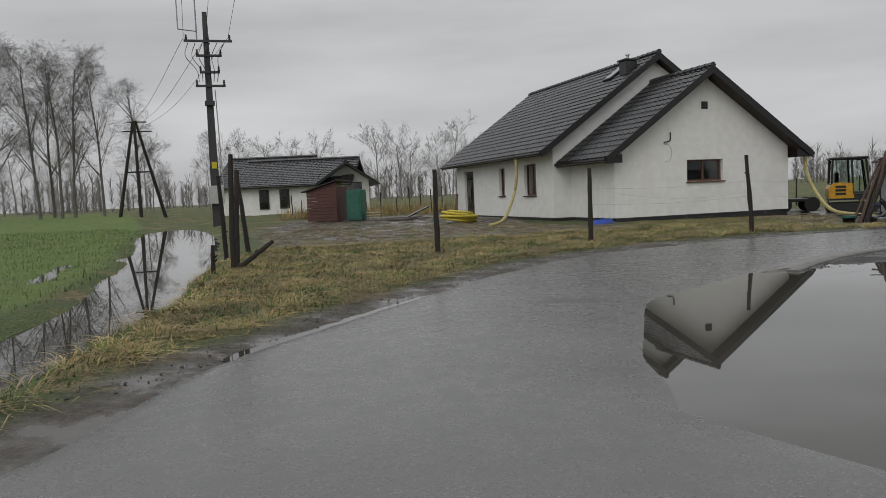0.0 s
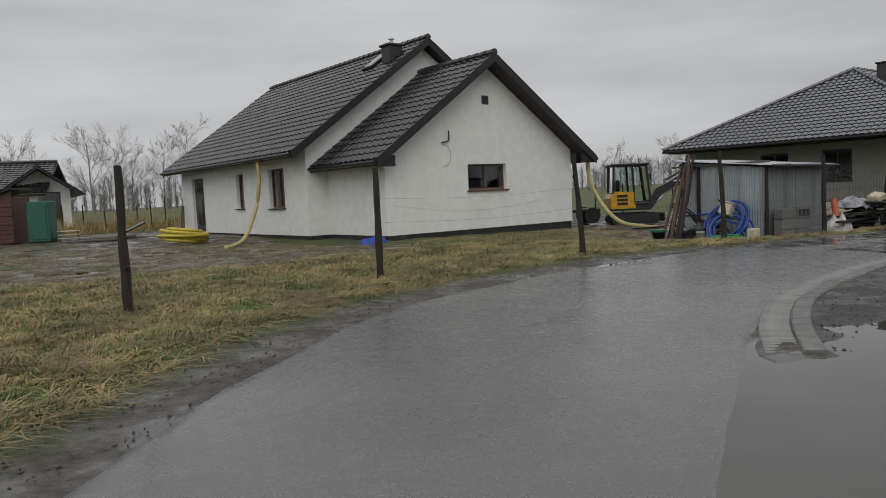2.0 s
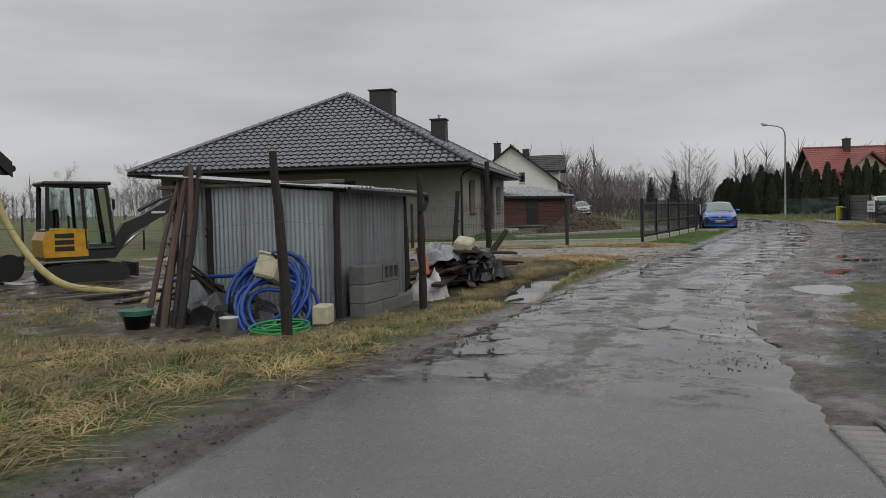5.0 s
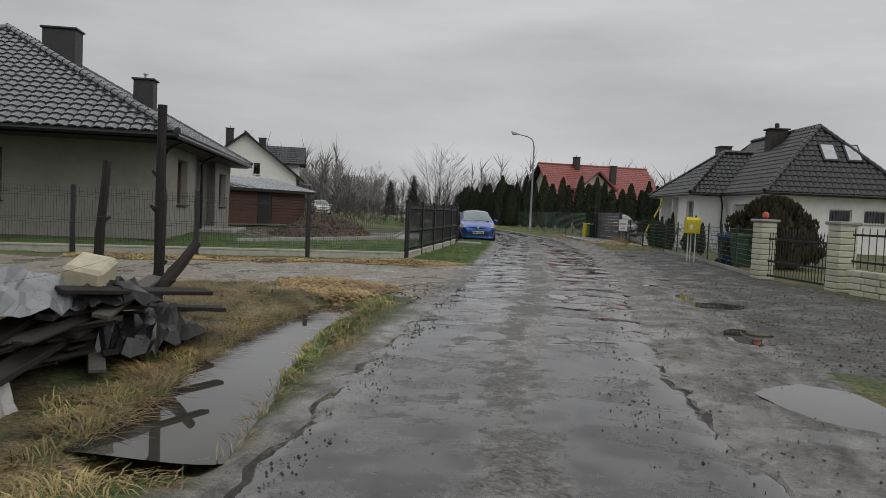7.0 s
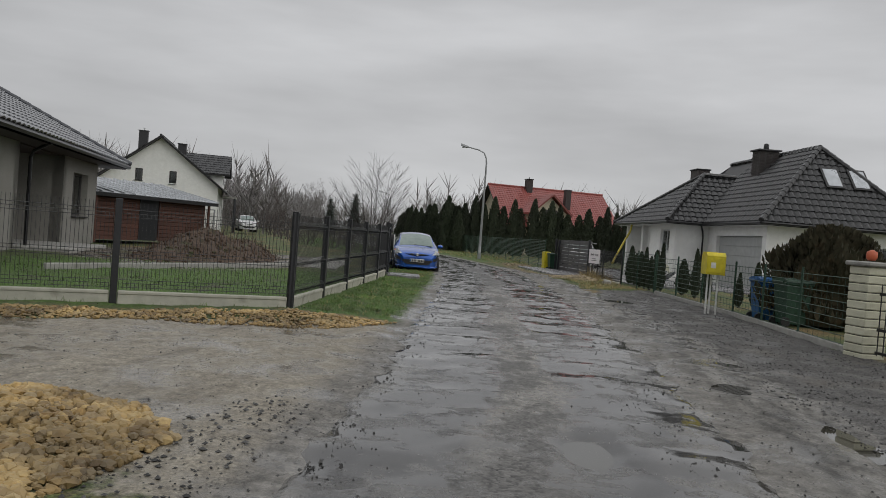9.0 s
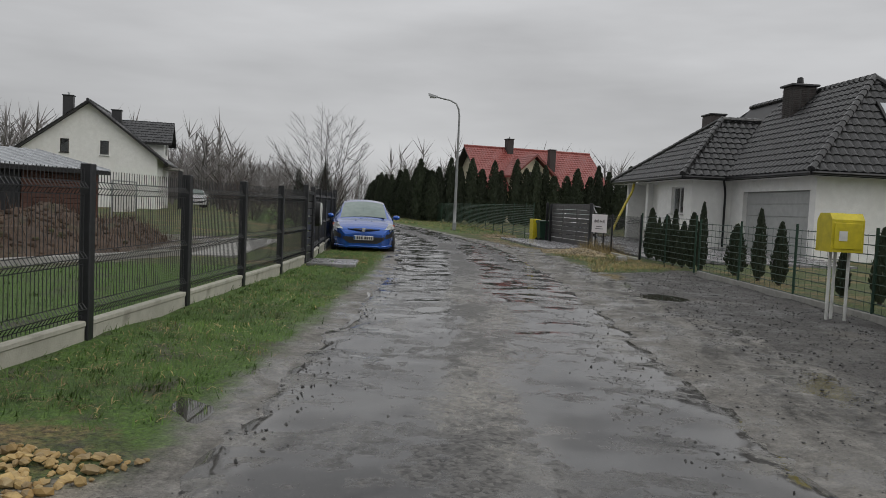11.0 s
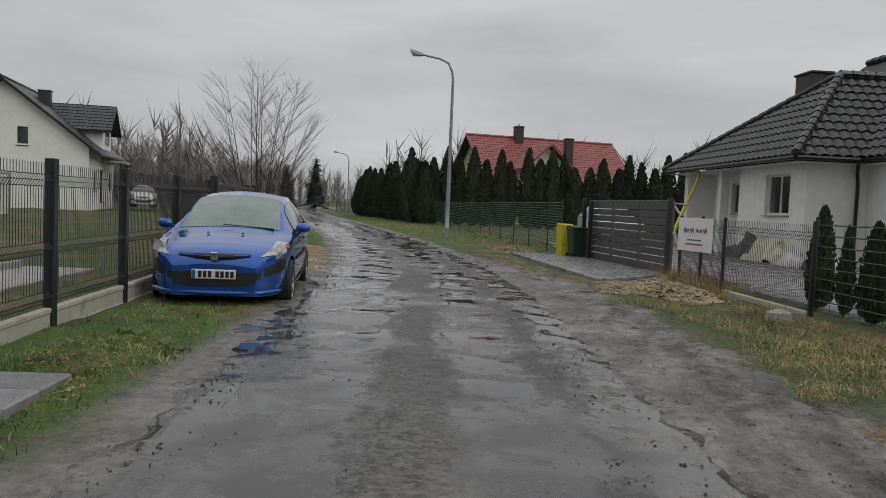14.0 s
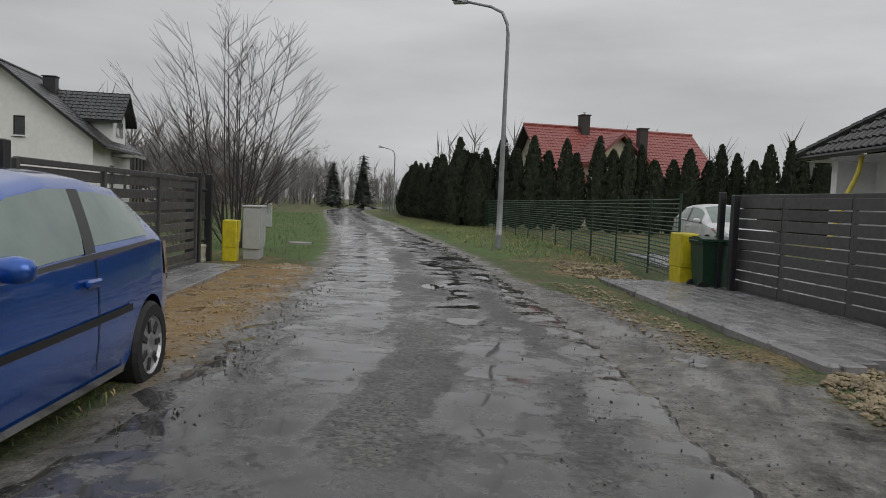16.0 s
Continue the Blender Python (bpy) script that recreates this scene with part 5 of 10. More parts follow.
    for i, (cx, cy, cz, sx, sy) in enumerate(((6.55, -2.6, 6.6, 0.75, 0.95),)):
        ch = part("chimney", Shape().box((cx, cy, 5.55), (sx, sy, 2.1)), MORTAR, h)
        part("cap", Shape().box((cx, cy, 6.64), (sx + 0.22, sy + 0.22, 0.09), None, 0.02), CHIMNEY, ch)
        part("cowl", Shape().lathe([(0.11, 6.68), (0.13, 6.8), (0.11, 6.98), (0.02, 7.02)], 10, Matrix.Translation((cx, cy, 0))), PLINTH, ch)
        brick = Shape().box((0, 0, 0), (0.235, 0.03, 0.062), None, 0.006).mesh("brick", BRICK_DARK)
        for face in range(4):
            half, deep, turn = ((sx, sy, 0), (sy, sx, 90), (sx, sy, 180), (sy, sx, 270))[face]
            for row in range(26):
                n = int(half / 0.25)
                for k in range(n):
                    if 4.6 + row * 0.075 > 6.58:
                        continue
                    ob = part("brick", brick, None, ch)
                    ob.matrix_basis = pose(cx, cy, 0, 0, 0, turn) @ pose((k + 0.5) * half / n - half / 2 + (0.02 if row % 2 else -0.02), -deep / 2 - 0.004, 4.65 + row * 0.075)
    chimney(h, 12.2, -1.6, 4.4, 6.05, 1.0, 0.7, BRICK_DARK, pot=False)
    for y in (-3.3, -4.5):
        k = math.degrees(math.atan2(zr - ze, R1[0]))
        m = pose(1.75, y, ze + 1.75 * (zr - ze) / R1[0] + 0.06, 0, -k, 0)
        sk = part("skylight", Shape().box((0, 0, 0), (1.2, 0.8, 0.09), m, 0.01), FASCIA, h)
        part("pane", Shape().box((0, 0, 0.045), (1.0, 0.62, 0.02), m), SEAM, sk)
    part("downpipe", Shape().tube([(6.1, 0.5, ze - 0.1), (wx - 0.1, 0.25, ze - 0.4), (wx - 0.07, 0.2, 2.2), (wx - 0.07, 0.2, 0.1)], 0.045, 8), GUTTER, h)
    return h


def gable_house(name, m, label, W, D, zw, zr, wall, tile_mat, over=0.6, rake=0.5, front=(), side=(), tile=0.3, course=0.35, wave=0.022):
    """A plain gabled house: its gable looks along -y, its ridge runs along y from the middle of its width W."""
    h = thing("house", m, label, "house")
    k = (zr - zw) / (W / 2 + over)
    zt = zw + over * k - 0.16
    wall_part(h, (0, 0), (W, 0), -0.3, zt, wall, [(a, b, c, d) for a, b, c, d in front if d < zt])
    gp = Shape().wall(W, zt, zr - 0.18, 0.3, [o for o in front if o[3] >= zt])
    bm = bmesh.new()
    me = gp.mesh("gable", wall)
    bm.from_mesh(me)
    for s in (-1, 1):
        bmesh.ops.bisect_plane(bm, geom=bm.verts[:] + bm.edges[:] + bm.faces[:], plane_co=(W / 2, 0, zr - 0.19), plane_no=(s * k, 0, 1), clear_outer=True)
    bm.to_mesh(me)
    bm.free()
    part("gable", me, wall, h)
    wall_part(h, (W, 0.3), (W, D - 0.3), -0.3, zt, wall, side)
    wall_part(h, (W, D), (0, D), -0.3, zt, wall)
    part("gable", Shape().prism([(0, zt), (W, zt), (W / 2, zr - 0.2)], D - 0.3, D, "y"), wall, h)
    wall_part(h, (0, D - 0.3), (0, 0.3), -0.3, zt, wall)
    for a, b, c, d in front:
        window(h, pose(a, 0, c), b - a, d - c, WIN_FRAME, 0, PLINTH, 0.1)
    for a, b, c, d in side:
        window(h, pose(W, 0.3, 0, 0, 0, 90) @ pose(a, 0, c), b - a, d - c, WIN_FRAME, 0, PLINTH, 0.1)
    x0, x1, y0, y1 = -over, W + over, -rake, D + rake
    faces = [[(x0, y0, zw), (W / 2, y0, zr), (W / 2, y1, zr), (x0, y1, zw)], [(x1, y0, zw), (x1, y1, zw), (W / 2, y1, zr), (W / 2, y0, zr)]]
    boards, tiles = Shape(), Shape()
    for f in faces:
        deck(boards, f, 0.14)
        lo = [p for p in f if p[2] == zw]
        tile_face(tiles, f, lo[0], lo[-1], tile=tile, course=course, wave=wave, per=3)
    roof = part("roof", boards, FASCIA, h)
    part("tiling", tiles, tile_mat, roof, kind="stuff")
    part("ridge_capping", caps(Shape(), (W / 2, y0, zr + 0.03), (W / 2, y1, zr + 0.03)), tile_mat, roof, kind="stuff")
    for x in (x0 - 0.04, x1 + 0.04):
        gutter(h, (x, y0, zw - 0.08), (x, y1, zw - 0.08))
    return h


new_house()
hip_house()
garage_house()
# the white two-storey house with a dormer, beyond the bungalow
wh = gable_house("house", pose(77.5, 58.4, 0.2, 0, 0, -67), "white gabled house with dark tiles and a dormer", 9.6, 8.5, 3.3, 7.55, RENDER_WHITE, TILE_BLACK, 0.7, 0.5, [(2.9, 3.5, 3.7, 4.7), (5.6, 6.2, 3.6, 4.7)], [(1.2, 2.2, 1.0, 2.3), (3.2, 4.4, 0.3, 2.4), (6.5, 7.6, 1.0, 2.3)])
chimney(wh, 3.2, 1.2, 6.0, 7.9, 0.7, 0.6, CHIMNEY)
chimney(wh, 6.0, 4.6, 6.2, 7.4, 0.7, 0.6, CHIMNEY, pot=False)
dorm = part("dormer", Shape().prism([(3.7, 3.2), (6.7, 3.2), (6.7, 5.3), (5.2, 6.55), (3.7, 5.3)], 7.0, 9.7, "x"), RENDER_WHITE, wh)
for side, y_eave in ((0, 3.2), (1, 7.2)):
    face = [(5.6, y_eave, 5.0), (10.3, y_eave, 5.0), (10.3, 5.2, 6.75), (5.6, 5.2, 6.75)]
    low = (face[0], face[1]) if side == 0 else (face[1], face[0])
    droof = part("dormer_roof", deck(Shape(), face, 0.14), FASCIA, dorm)
    tiles = tile_face(Shape(), face, *low).mesh("tiling", TILE_BLACK)
    part("tiling", tiles, None, dorm, kind="stuff")
part("pane", Shape().box((9.71, 5.2, 4.6), (0.02, 1.6, 1.0)), GLASS, dorm)
bal = part("balcony", Shape().box((10.3, 5.2, 3.0), (1.3, 3.0, 0.16)), CONCRETE, wh)
for i in range(4):
    part("post", Shape().rod((10.85, 3.8 + i * 0.93, -0.2), (10.85, 3.8 + i * 0.93, 2.95), 0.06), ANTHRACITE, bal)
# the house with the red roof behind the hedge
red = gable_house("house", pose(101.7, 15.5, 0.0, 0, 0, 27.0), "cream house with red metal tile roof and gabled porch", 9.0, 12.0, 2.8, 7.05, RENDER_CREAM, TILE_RED, 0.8, 0.7, [(2, 3.2, 1, 2.2)], [])
chimney(red, 4.2, 8.2, 6.2, 7.9, 0.8, 0.6, BRICK_DARK)
chimney(red, 2.2, 4.6, 4.9, 7.0, 0.6, 0.6, BRICK_DARK, pot=False)
pg = part("porch_gable", Shape().prism([(6.25, 2.6), (9.85, 2.6), (9.85, 4.3), (8.05, 5.85), (6.25, 4.3)], -1.4, 2.0, "x"), RENDER_CREAM, red)
for s in (0, 1):
    y0, y1 = ((5.85, 8.05), (10.25, 8.05))[s]
    f = [(-1.9, y0, 4.25), (-1.9, y1, 6.2), (2.9, y1, 6.2), (2.9, y0, 4.25)]
    part("porch_roof", tile_face(deck(Shape(), f, 0.16), f, f[0], f[3]), TILE_RED, pg)
part("porch_window", Shape().box((-1.42, 8.05, 4.1), (0.04, 1.5, 1.1)), WIN_FRAME, pg)
for y in (6.4, 9.7):
    part("column", Shape().box((-1.2, y, 1.3), (0.3, 0.3, 3.4), None, 0.02), RENDER_CREAM, pg)
# the low white house across the field
gable_house("house", pose(-13.5, 62.5, 0.4, 0, 0, -90), "low white house with dark tile roof across the yard", 8.0, 7.4, 1.92, 3.85, RENDER_WHITE, TILE_BLACK, 0.6, 0.5, [(3.2, 4.2, 0.3, 2.0)], [])
gable_house("annexe", pose(-16.3, 67.0, 0.4, 0, 0, -90), "rear wing of the low white house with dark tiles", 8.4, 6.2, 2.0, 4.35, RENDER_WHITE, TILE_BLACK, 0.6, 0.5, [(5.0, 6.0, 0.4, 1.7)], [])
gable_house("annexe", pose(-7.75, 54.9, 0.4, 0, 0, 12), "front gable of the low white house with dark porch", 3.2, 6.0, 1.85, 3.4, RENDER_WHITE, TILE_BLACK, 0.6, 1.2, [(0.35, 0.8, 0.4, 1.7), (1.6, 2.7, 0.0, 1.95)], [])
for x in (-11.9, -10.45):
    w = thing("window_unit", pose(x, 54.47, 0.35), "tall dark window in the low white house", "window", "", "structure")
    part("window_frame", Shape().box((0, -0.03, 1.02), (0.7, 0.08, 1.36), None, 0.02), WIN_FRAME, w)
    part("pane", Shape().box((0, -0.08, 1.02), (0.56, 0.02, 1.22)), GLASS, w)


# ---- kerb at the bend ----
def kerb():
    k = thing("kerb", Matrix.Identity(4), "curved concrete kerb with a grooved gutter at the bend", "kerb", "", "structure")
    line = spline([(6.45, 11.35), (7.2, 12.3), (8.13, 13.24), (9.05, 13.9), (9.85, 14.38), (10.85, 14.93), (12.45, 15.58)], 60)
    run = np.r_[0, np.cumsum(np.hypot(*np.diff(line, axis=0).T))]

    def at(s):
        p = np.array([np.interp(s, run, line[:, i]) for i in (0, 1)])
        q = np.array([np.interp(s + 0.05, run, line[:, i]) for i in (0, 1)])
        return p, math.degrees(math.atan2(q[1] - p[1], q[0] - p[0]))

    rib = Shape().box((0, 0, 0), (0.085, 0.25, 0.1), None, 0.012).mesh("gutter_block", KERB)
    s = 0.0
    while s < run[-1] - 0.1:
        p, a = at(s)
        part("gutter_block", rib, None, k).matrix_basis = pose(p[0], p[1], -0.043, 0, 0, a) @ pose(0, -0.0, 0)
        s += 0.1
    s = 0.0
    while s < run[-1] - 0.3:
        ring = []
        for u in (0.006, 0.165, 0.33, 0.494):
            p, a = at(s + u)
            nx, ny = math.sin(radians(a)), -math.cos(radians(a))
            ring.append([(p[0] + o * nx, p[1] + o * ny, z) for o, z in ((0.13, -0.2), (0.13, 0.012), (0.14, 0.024), (0.27, 0.026), (0.285, 0.012), (0.285, -0.2))])
        faces = [(6 * i + j, 6 * i + 6 + j, 6 * i + 7 + j, 6 * i + j + 1) for i in range(3) for j in range(5)]
        part("kerb_stone", Shape().add([p for r in ring for p in r], faces + [(0, 1, 2, 3, 4, 5), (23, 22, 21, 20, 19, 18)]), KERB_DARK, k)
        s += 0.5



kerb()


# ---- the building plot: posts, wires, shed, digger, heaps ----
def log_mesh(length, r, seed, bend=0.03):
    """A crooked post with knots and a cut top."""
    rs = random.Random(seed)
    pts, n = [], 9
    dx, dy = rs.uniform(-bend, bend), rs.uniform(-bend, bend)
    for i in range(n):
        t = i / (n - 1)
        pts.append((dx * math.sin(3 * t) + rs.uniform(-0.006, 0.006), dy * math.sin(2.4 * t + 1) + rs.uniform(-0.006, 0.006), length * t - 0.25))
    s = Shape().tube(pts, [r * (1.08 - 0.3 * i / (n - 1)) * rs.uniform(0.9, 1.1) for i in range(n)], 8)
    for _ in range(3):
        z = rs.uniform(0.4, length * 0.8)
        a = rs.uniform(0, 6.28)
        s.rod((0.5 * r * math.cos(a), 0.5 * r * math.sin(a), z - 0.25), (1.5 * r * math.cos(a), 1.5 * r * math.sin(a), z - 0.2), r * 0.4, r * 0.25, 5)
    return s


POSTS = [(1.75, 16.4, 1.95, 0, 0), (5.05, 17.95, 1.9, 1, 0), (8.93, 19.05, 2.05, -2, 3), (13.1, 20.6, 2.15, 2, 4), (16.3, 21.2, 2.1, 1, 0), (20.0, 22.3, 2.4, 0, 0), (20.5, 23.4, 1.9, -3, 4), (-3.0, 17.8, 2.1, 2, 1), (-2.1, 14.3, 0.75, 0, 0), (-1.93, 14.92, 2.35, 0, 2), (-3.03, 19.6, 2.2, 0, -5), (-2.0, 15.3, 2.1, -4, 6)]
for i, (x, y, h, tx, ty) in enumerate(POSTS):
    solo("fence_post", log_mesh(h, 0.055 if h > 1 else 0.045, 40 + i), WOOD_DARK, lift(x, y) @ pose(0, 0, 0, tx, ty, 37 * i), "crooked dark wooden fence post in the verge", "post", "posts of the plot fence")
solo("brace_pole", log_mesh(1.0, 0.06, 71), WOOD_DARK, lift(19.72, 22.18, 0.3) @ pose(0, 0, 0, 0, 42, -20), "short dark pole leaning on a fence post", "post")
solo("brace_pole", log_mesh(1.0, 0.05, 72), WOOD_DARK, lift(-1.8, 14.95, 0.05) @ pose(0, 0, 0, 55, 10, 120), "short dark pole leaning on a fence post", "post")
for z in (0.45, 0.85, 1.2):
    for (a, b) in ((1, 2), (2, 3), (3, 4), (4, 5)):
        p, q = POSTS[a], POSTS[b]
        mid = ((p[0] + q[0]) / 2, (p[1] + q[1]) / 2)
        zp, zq = float(gz(p[0], p[1])) + z, float(gz(q[0], q[1])) + z
        solo("fence_wire", Shape().tube(spline([(p[0], p[1], zp), (mid[0], mid[1], (zp + zq) / 2 - 0.06), (q[0], q[1], zq)], 5), 0.0011, 4), IRON, Matrix.Identity(4), "thin slack wire between plot fence posts", "wire", "wires of the plot fence")


def corrugated(w, z0, z1a, z1b, pitch=0.075, deep=0.016):
    """A corrugated sheet along x, its top sloping from z1a to z1b."""
    n = int(w / pitch * 6)
    s = Shape()
    vs = []
    for i in range(n + 1):
        x = w * i / n
        y = deep * math.sin(2 * math.pi * x / pitch)
        vs += [(x, y, z0), (x, y, z1a + (z1b - z1a) * i / n), (x, y + 0.004, z0), (x, y + 0.004, z1a + (z1b - z1a) * i / n)]
    fs = []
    for i in range(n):
        k = 4 * i
        fs += [(k, k + 4, k + 5, k + 1), (k + 2, k + 3, k + 7, k + 6), (k + 1, k + 5, k + 7, k + 3)]
    return s.add(vs, fs)


def tin_shed():
    m = pose(15.22, 21.79, -0.22, 0, 0, 10)
    t = thing("tool_shed", m, "low shed of grey corrugated sheet with tin roof", "shed")
    D, W, zs, zn = 2.7, 1.98, 1.70, 1.93
    west = pose(0, D, 0, 0, 0, -90)
    for i in range(4):
        a = i * D / 4
        za, zb = zn + (zs - zn) * i / 4, zn + (zs - zn) * (i + 1) / 4
        sheet = corrugated(D / 4 + 0.03, 0.02, za, zb, 0.075, 0.007 if i == 2 else 0.014)
        part("wall_sheet", sheet, SHEET, t).matrix_basis = west @ pose(a, -0.004 * i, 0)
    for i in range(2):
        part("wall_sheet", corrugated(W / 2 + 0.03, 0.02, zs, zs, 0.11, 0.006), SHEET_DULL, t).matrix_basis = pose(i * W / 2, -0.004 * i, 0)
    part("wall_sheet", corrugated(D, 0.02, zs, zn, 0.09, 0.01), SHEET, t).matrix_basis = pose(W, 0, 0, 0, 0, 90)
    part("wall_sheet", corrugated(W, 0.02, zn, zn, 0.09, 0.01), SHEET, t).matrix_basis = pose(W, D, 0, 0, 0, 180)
    for x, y, z in ((-0.03, -0.03, zs + 0.05), (W, 0, zs), (0, D, zn), (W, D, zn), (-0.04, D / 2 + 0.7, 1.8)):
        part("corner_post", log_mesh(z + 0.25, 0.05, int(50 + 10 * x + y)), WOOD_DARK, t).matrix_basis = Matrix.Translation((x, y, 0))
    slope = math.degrees(math.atan2(zn - zs, D))
    for i in range(3):
        roof = Shape()
        n = 40
        vs, fs = [], []
        for k in range(n + 1):
            x = (W / 3 + 0.12) * k / n
            z = 0.014 * math.sin(2 * math.pi * x / 0.11)
            vs += [(x, -0.25, z), (x, D + 0.25, z), (x, -0.25, z + 0.006), (x, D + 0.25, z + 0.006)]
        for k in range(n):
            q = 4 * k
            fs += [(q, q + 1, q + 5, q + 4), (q + 2, q + 6, q + 7, q + 3), (q, q + 4, q + 6, q + 2), (q + 1, q + 3, q + 7, q + 5)]
        part("roof_sheet", roof.add(vs, fs), SEAM if i == 0 else SHEET, t).matrix_basis = pose(-0.2 + i * (W / 3 + 0.1), 0, zs + 0.06 - 0.004 * i, slope, 1.5 * (i - 1), 0)
    part("purlin", Shape().box((-0.12, D / 2, (zs + zn) / 2 + 0.02), (0.05, D + 0.4, 0.05), None, 0.008), WOOD_GREY, t)
    part("gutter", Shape().tube([(-0.1, -0.26, zs + 0.02), (W + 0.25, -0.26, zs - 0.03), (W + 0.3, -0.25, zs - 0.12), (W + 0.22, -0.22, zs - 0.26)], 0.04, 8), GUTTER, t)


tin_shed()
rs = random.Random(5)
top_rail = (14.66, 24.05)
for i in range(7):
    bx, by = 13.4 + 0.14 * rs.uniform(-1, 1), 22.75 + 0.08 * i
    tx, ty, tz = top_rail[0] + rs.uniform(-0.06, 0.1), top_rail[1] - 0.2 + 0.06 * i + rs.uniform(-0.05, 0.05), rs.uniform(1.55, 1.8)
    z0 = float(gz(bx, by))
    lean = Vector((tx - bx, ty - by, tz - z0)).to_track_quat("Z", "Y").to_matrix().to_4x4()
    solo("leaning_pole", log_mesh(math.dist((bx, by, z0), (tx, ty, tz)) + 0.4, rs.uniform(0.032, 0.052), 90 + i, 0.05), WOOD_POLE if i % 2 else WOOD_DARK, Matrix.Translation((bx, by, z0)) @ lean, "long peeled pole leaning against the tin shed", "pole", "poles against the shed")


def coil(name, m, mat, r, pipe, turns, label, category, flat=0.05, seed=1, rise=0.0):
    rr = random.Random(seed)
    pts = []
    for i in range(turns * 20 + 1):
        a = 2 * math.pi * i / 20
        q = r * (1 + 0.17 * math.sin(0.37 * a + seed) + 0.08 * math.sin(1.9 * a + 0.21 * a))
        pts.append((q * math.cos(a), q * 0.92 * math.sin(a), pipe + flat * (i / 20) + 0.04 * math.sin(0.8 * a)))
    return solo(name, Shape().tube(pts, pipe, 8), mat, m, label, category, smooth=True)


coil("blue_pipe_coil", pose(14.6, 22.36, 0.14, 4, -60, 14), BLUE_PIPE, 0.5, 0.026, 6, "coiled blue water pipe against the tin shed", "pipe", 0.03, 3)
coil("blue_pipe_coil", pose(14.35, 22.05, -0.08, 16, -38, 40), BLUE_PIPE, 0.5, 0.026, 4, "loose blue water pipe in front of the shed", "pipe", 0.05, 8)
solo("blue_pipe", Shape().tube(spline([(14.2, 24.0, 0.32), (14.35, 23.5, 0.38), (14.5, 22.9, 0.42), (14.6, 22.5, 0.5)], 6), 0.026, 8), BLUE_PIPE, Matrix.Identity(4), "straight end of blue water pipe", "pipe", smooth=True)
coil("green_hose", pose(13.75, 21.35, float(gz(13.75, 21.35)) + 0.01, 0, 0, 15), GREEN_HOSE, 0.3, 0.012, 5, "green garden hose coiled on the grass", "hose", 0.008, 4)
solo("foam_box", Shape().box((0, 0, 0), (0.36, 0.28, 0.3), None, 0.03).box((0, 0, 0.16), (0.38, 0.3, 0.04), None, 0.015), CREAM_FOAM, pose(14.55, 22.35, 0.50, 14, 22, 30), "cream foam box lying on the pipe coil", "box")
solo("cut_block", Shape().box((0, 0, 0.11), (0.28, 0.2, 0.24), None, 0.02), CREAM_FOAM, lift(14.55, 21.45, 0, 25), "pale block beside the shed corner", "block")
solo("white_bucket", Shape().lathe([(0.085, 0), (0.1, 0.2), (0.106, 0.2), (0.106, 0.215), (0.09, 0.215), (0.08, 0.03)], 16), WHITE_BAG, lift(13.35, 21.75, 0), "small white bucket on the mud", "bucket", smooth=True)
b = thing("green_tub", lift(13.2, 23.2), "green plastic tub with dark rim", "tub")
part("tub", Shape().lathe([(0.13, 0), (0.17, 0.2), (0.185, 0.2), (0.185, 0.22), (0.16, 0.22), (0.12, 0.03)], 18), BLACK_PLASTIC, b, smooth=True)
part("rim", Shape().lathe([(0.17, 0.17), (0.195, 0.17), (0.195, 0.23), (0.17, 0.23)], 18), GREEN_DOOR, b)


def crumple(w, d, h, seed, n=14):
    """A crumpled sheet."""
    X, Y = np.meshgrid(np.linspace(-w / 2, w / 2, n), np.linspace(-d / 2, d / 2, n))
    edge = np.clip(1 - (2 * X / w) ** 2, 0, 1) * np.clip(1 - (2 * Y / d) ** 2, 0, 1)
    Z = h * edge**0.5 * (0.75 + 0.35 * wave_noise(X, Y, w * 0.5, seed)) + 0.14 * h * wave_noise(X, Y, w * 0.2, seed + 1)
    X, Y = X + 0.06 * w * wave_noise(X, Y, w * 0.4, seed + 2), Y + 0.06 * d * wave_noise(X, Y, w * 0.4, seed + 3)
    s = Shape()
    idx = np.arange(n * n).reshape(n, n)
    return s.add(np.stack([X, Y, Z], -1).reshape(-1, 3).tolist(), np.stack([idx[:-1, :-1], idx[:-1, 1:], idx[1:, 1:], idx[1:, :-1]], -1).reshape(-1, 4).tolist())


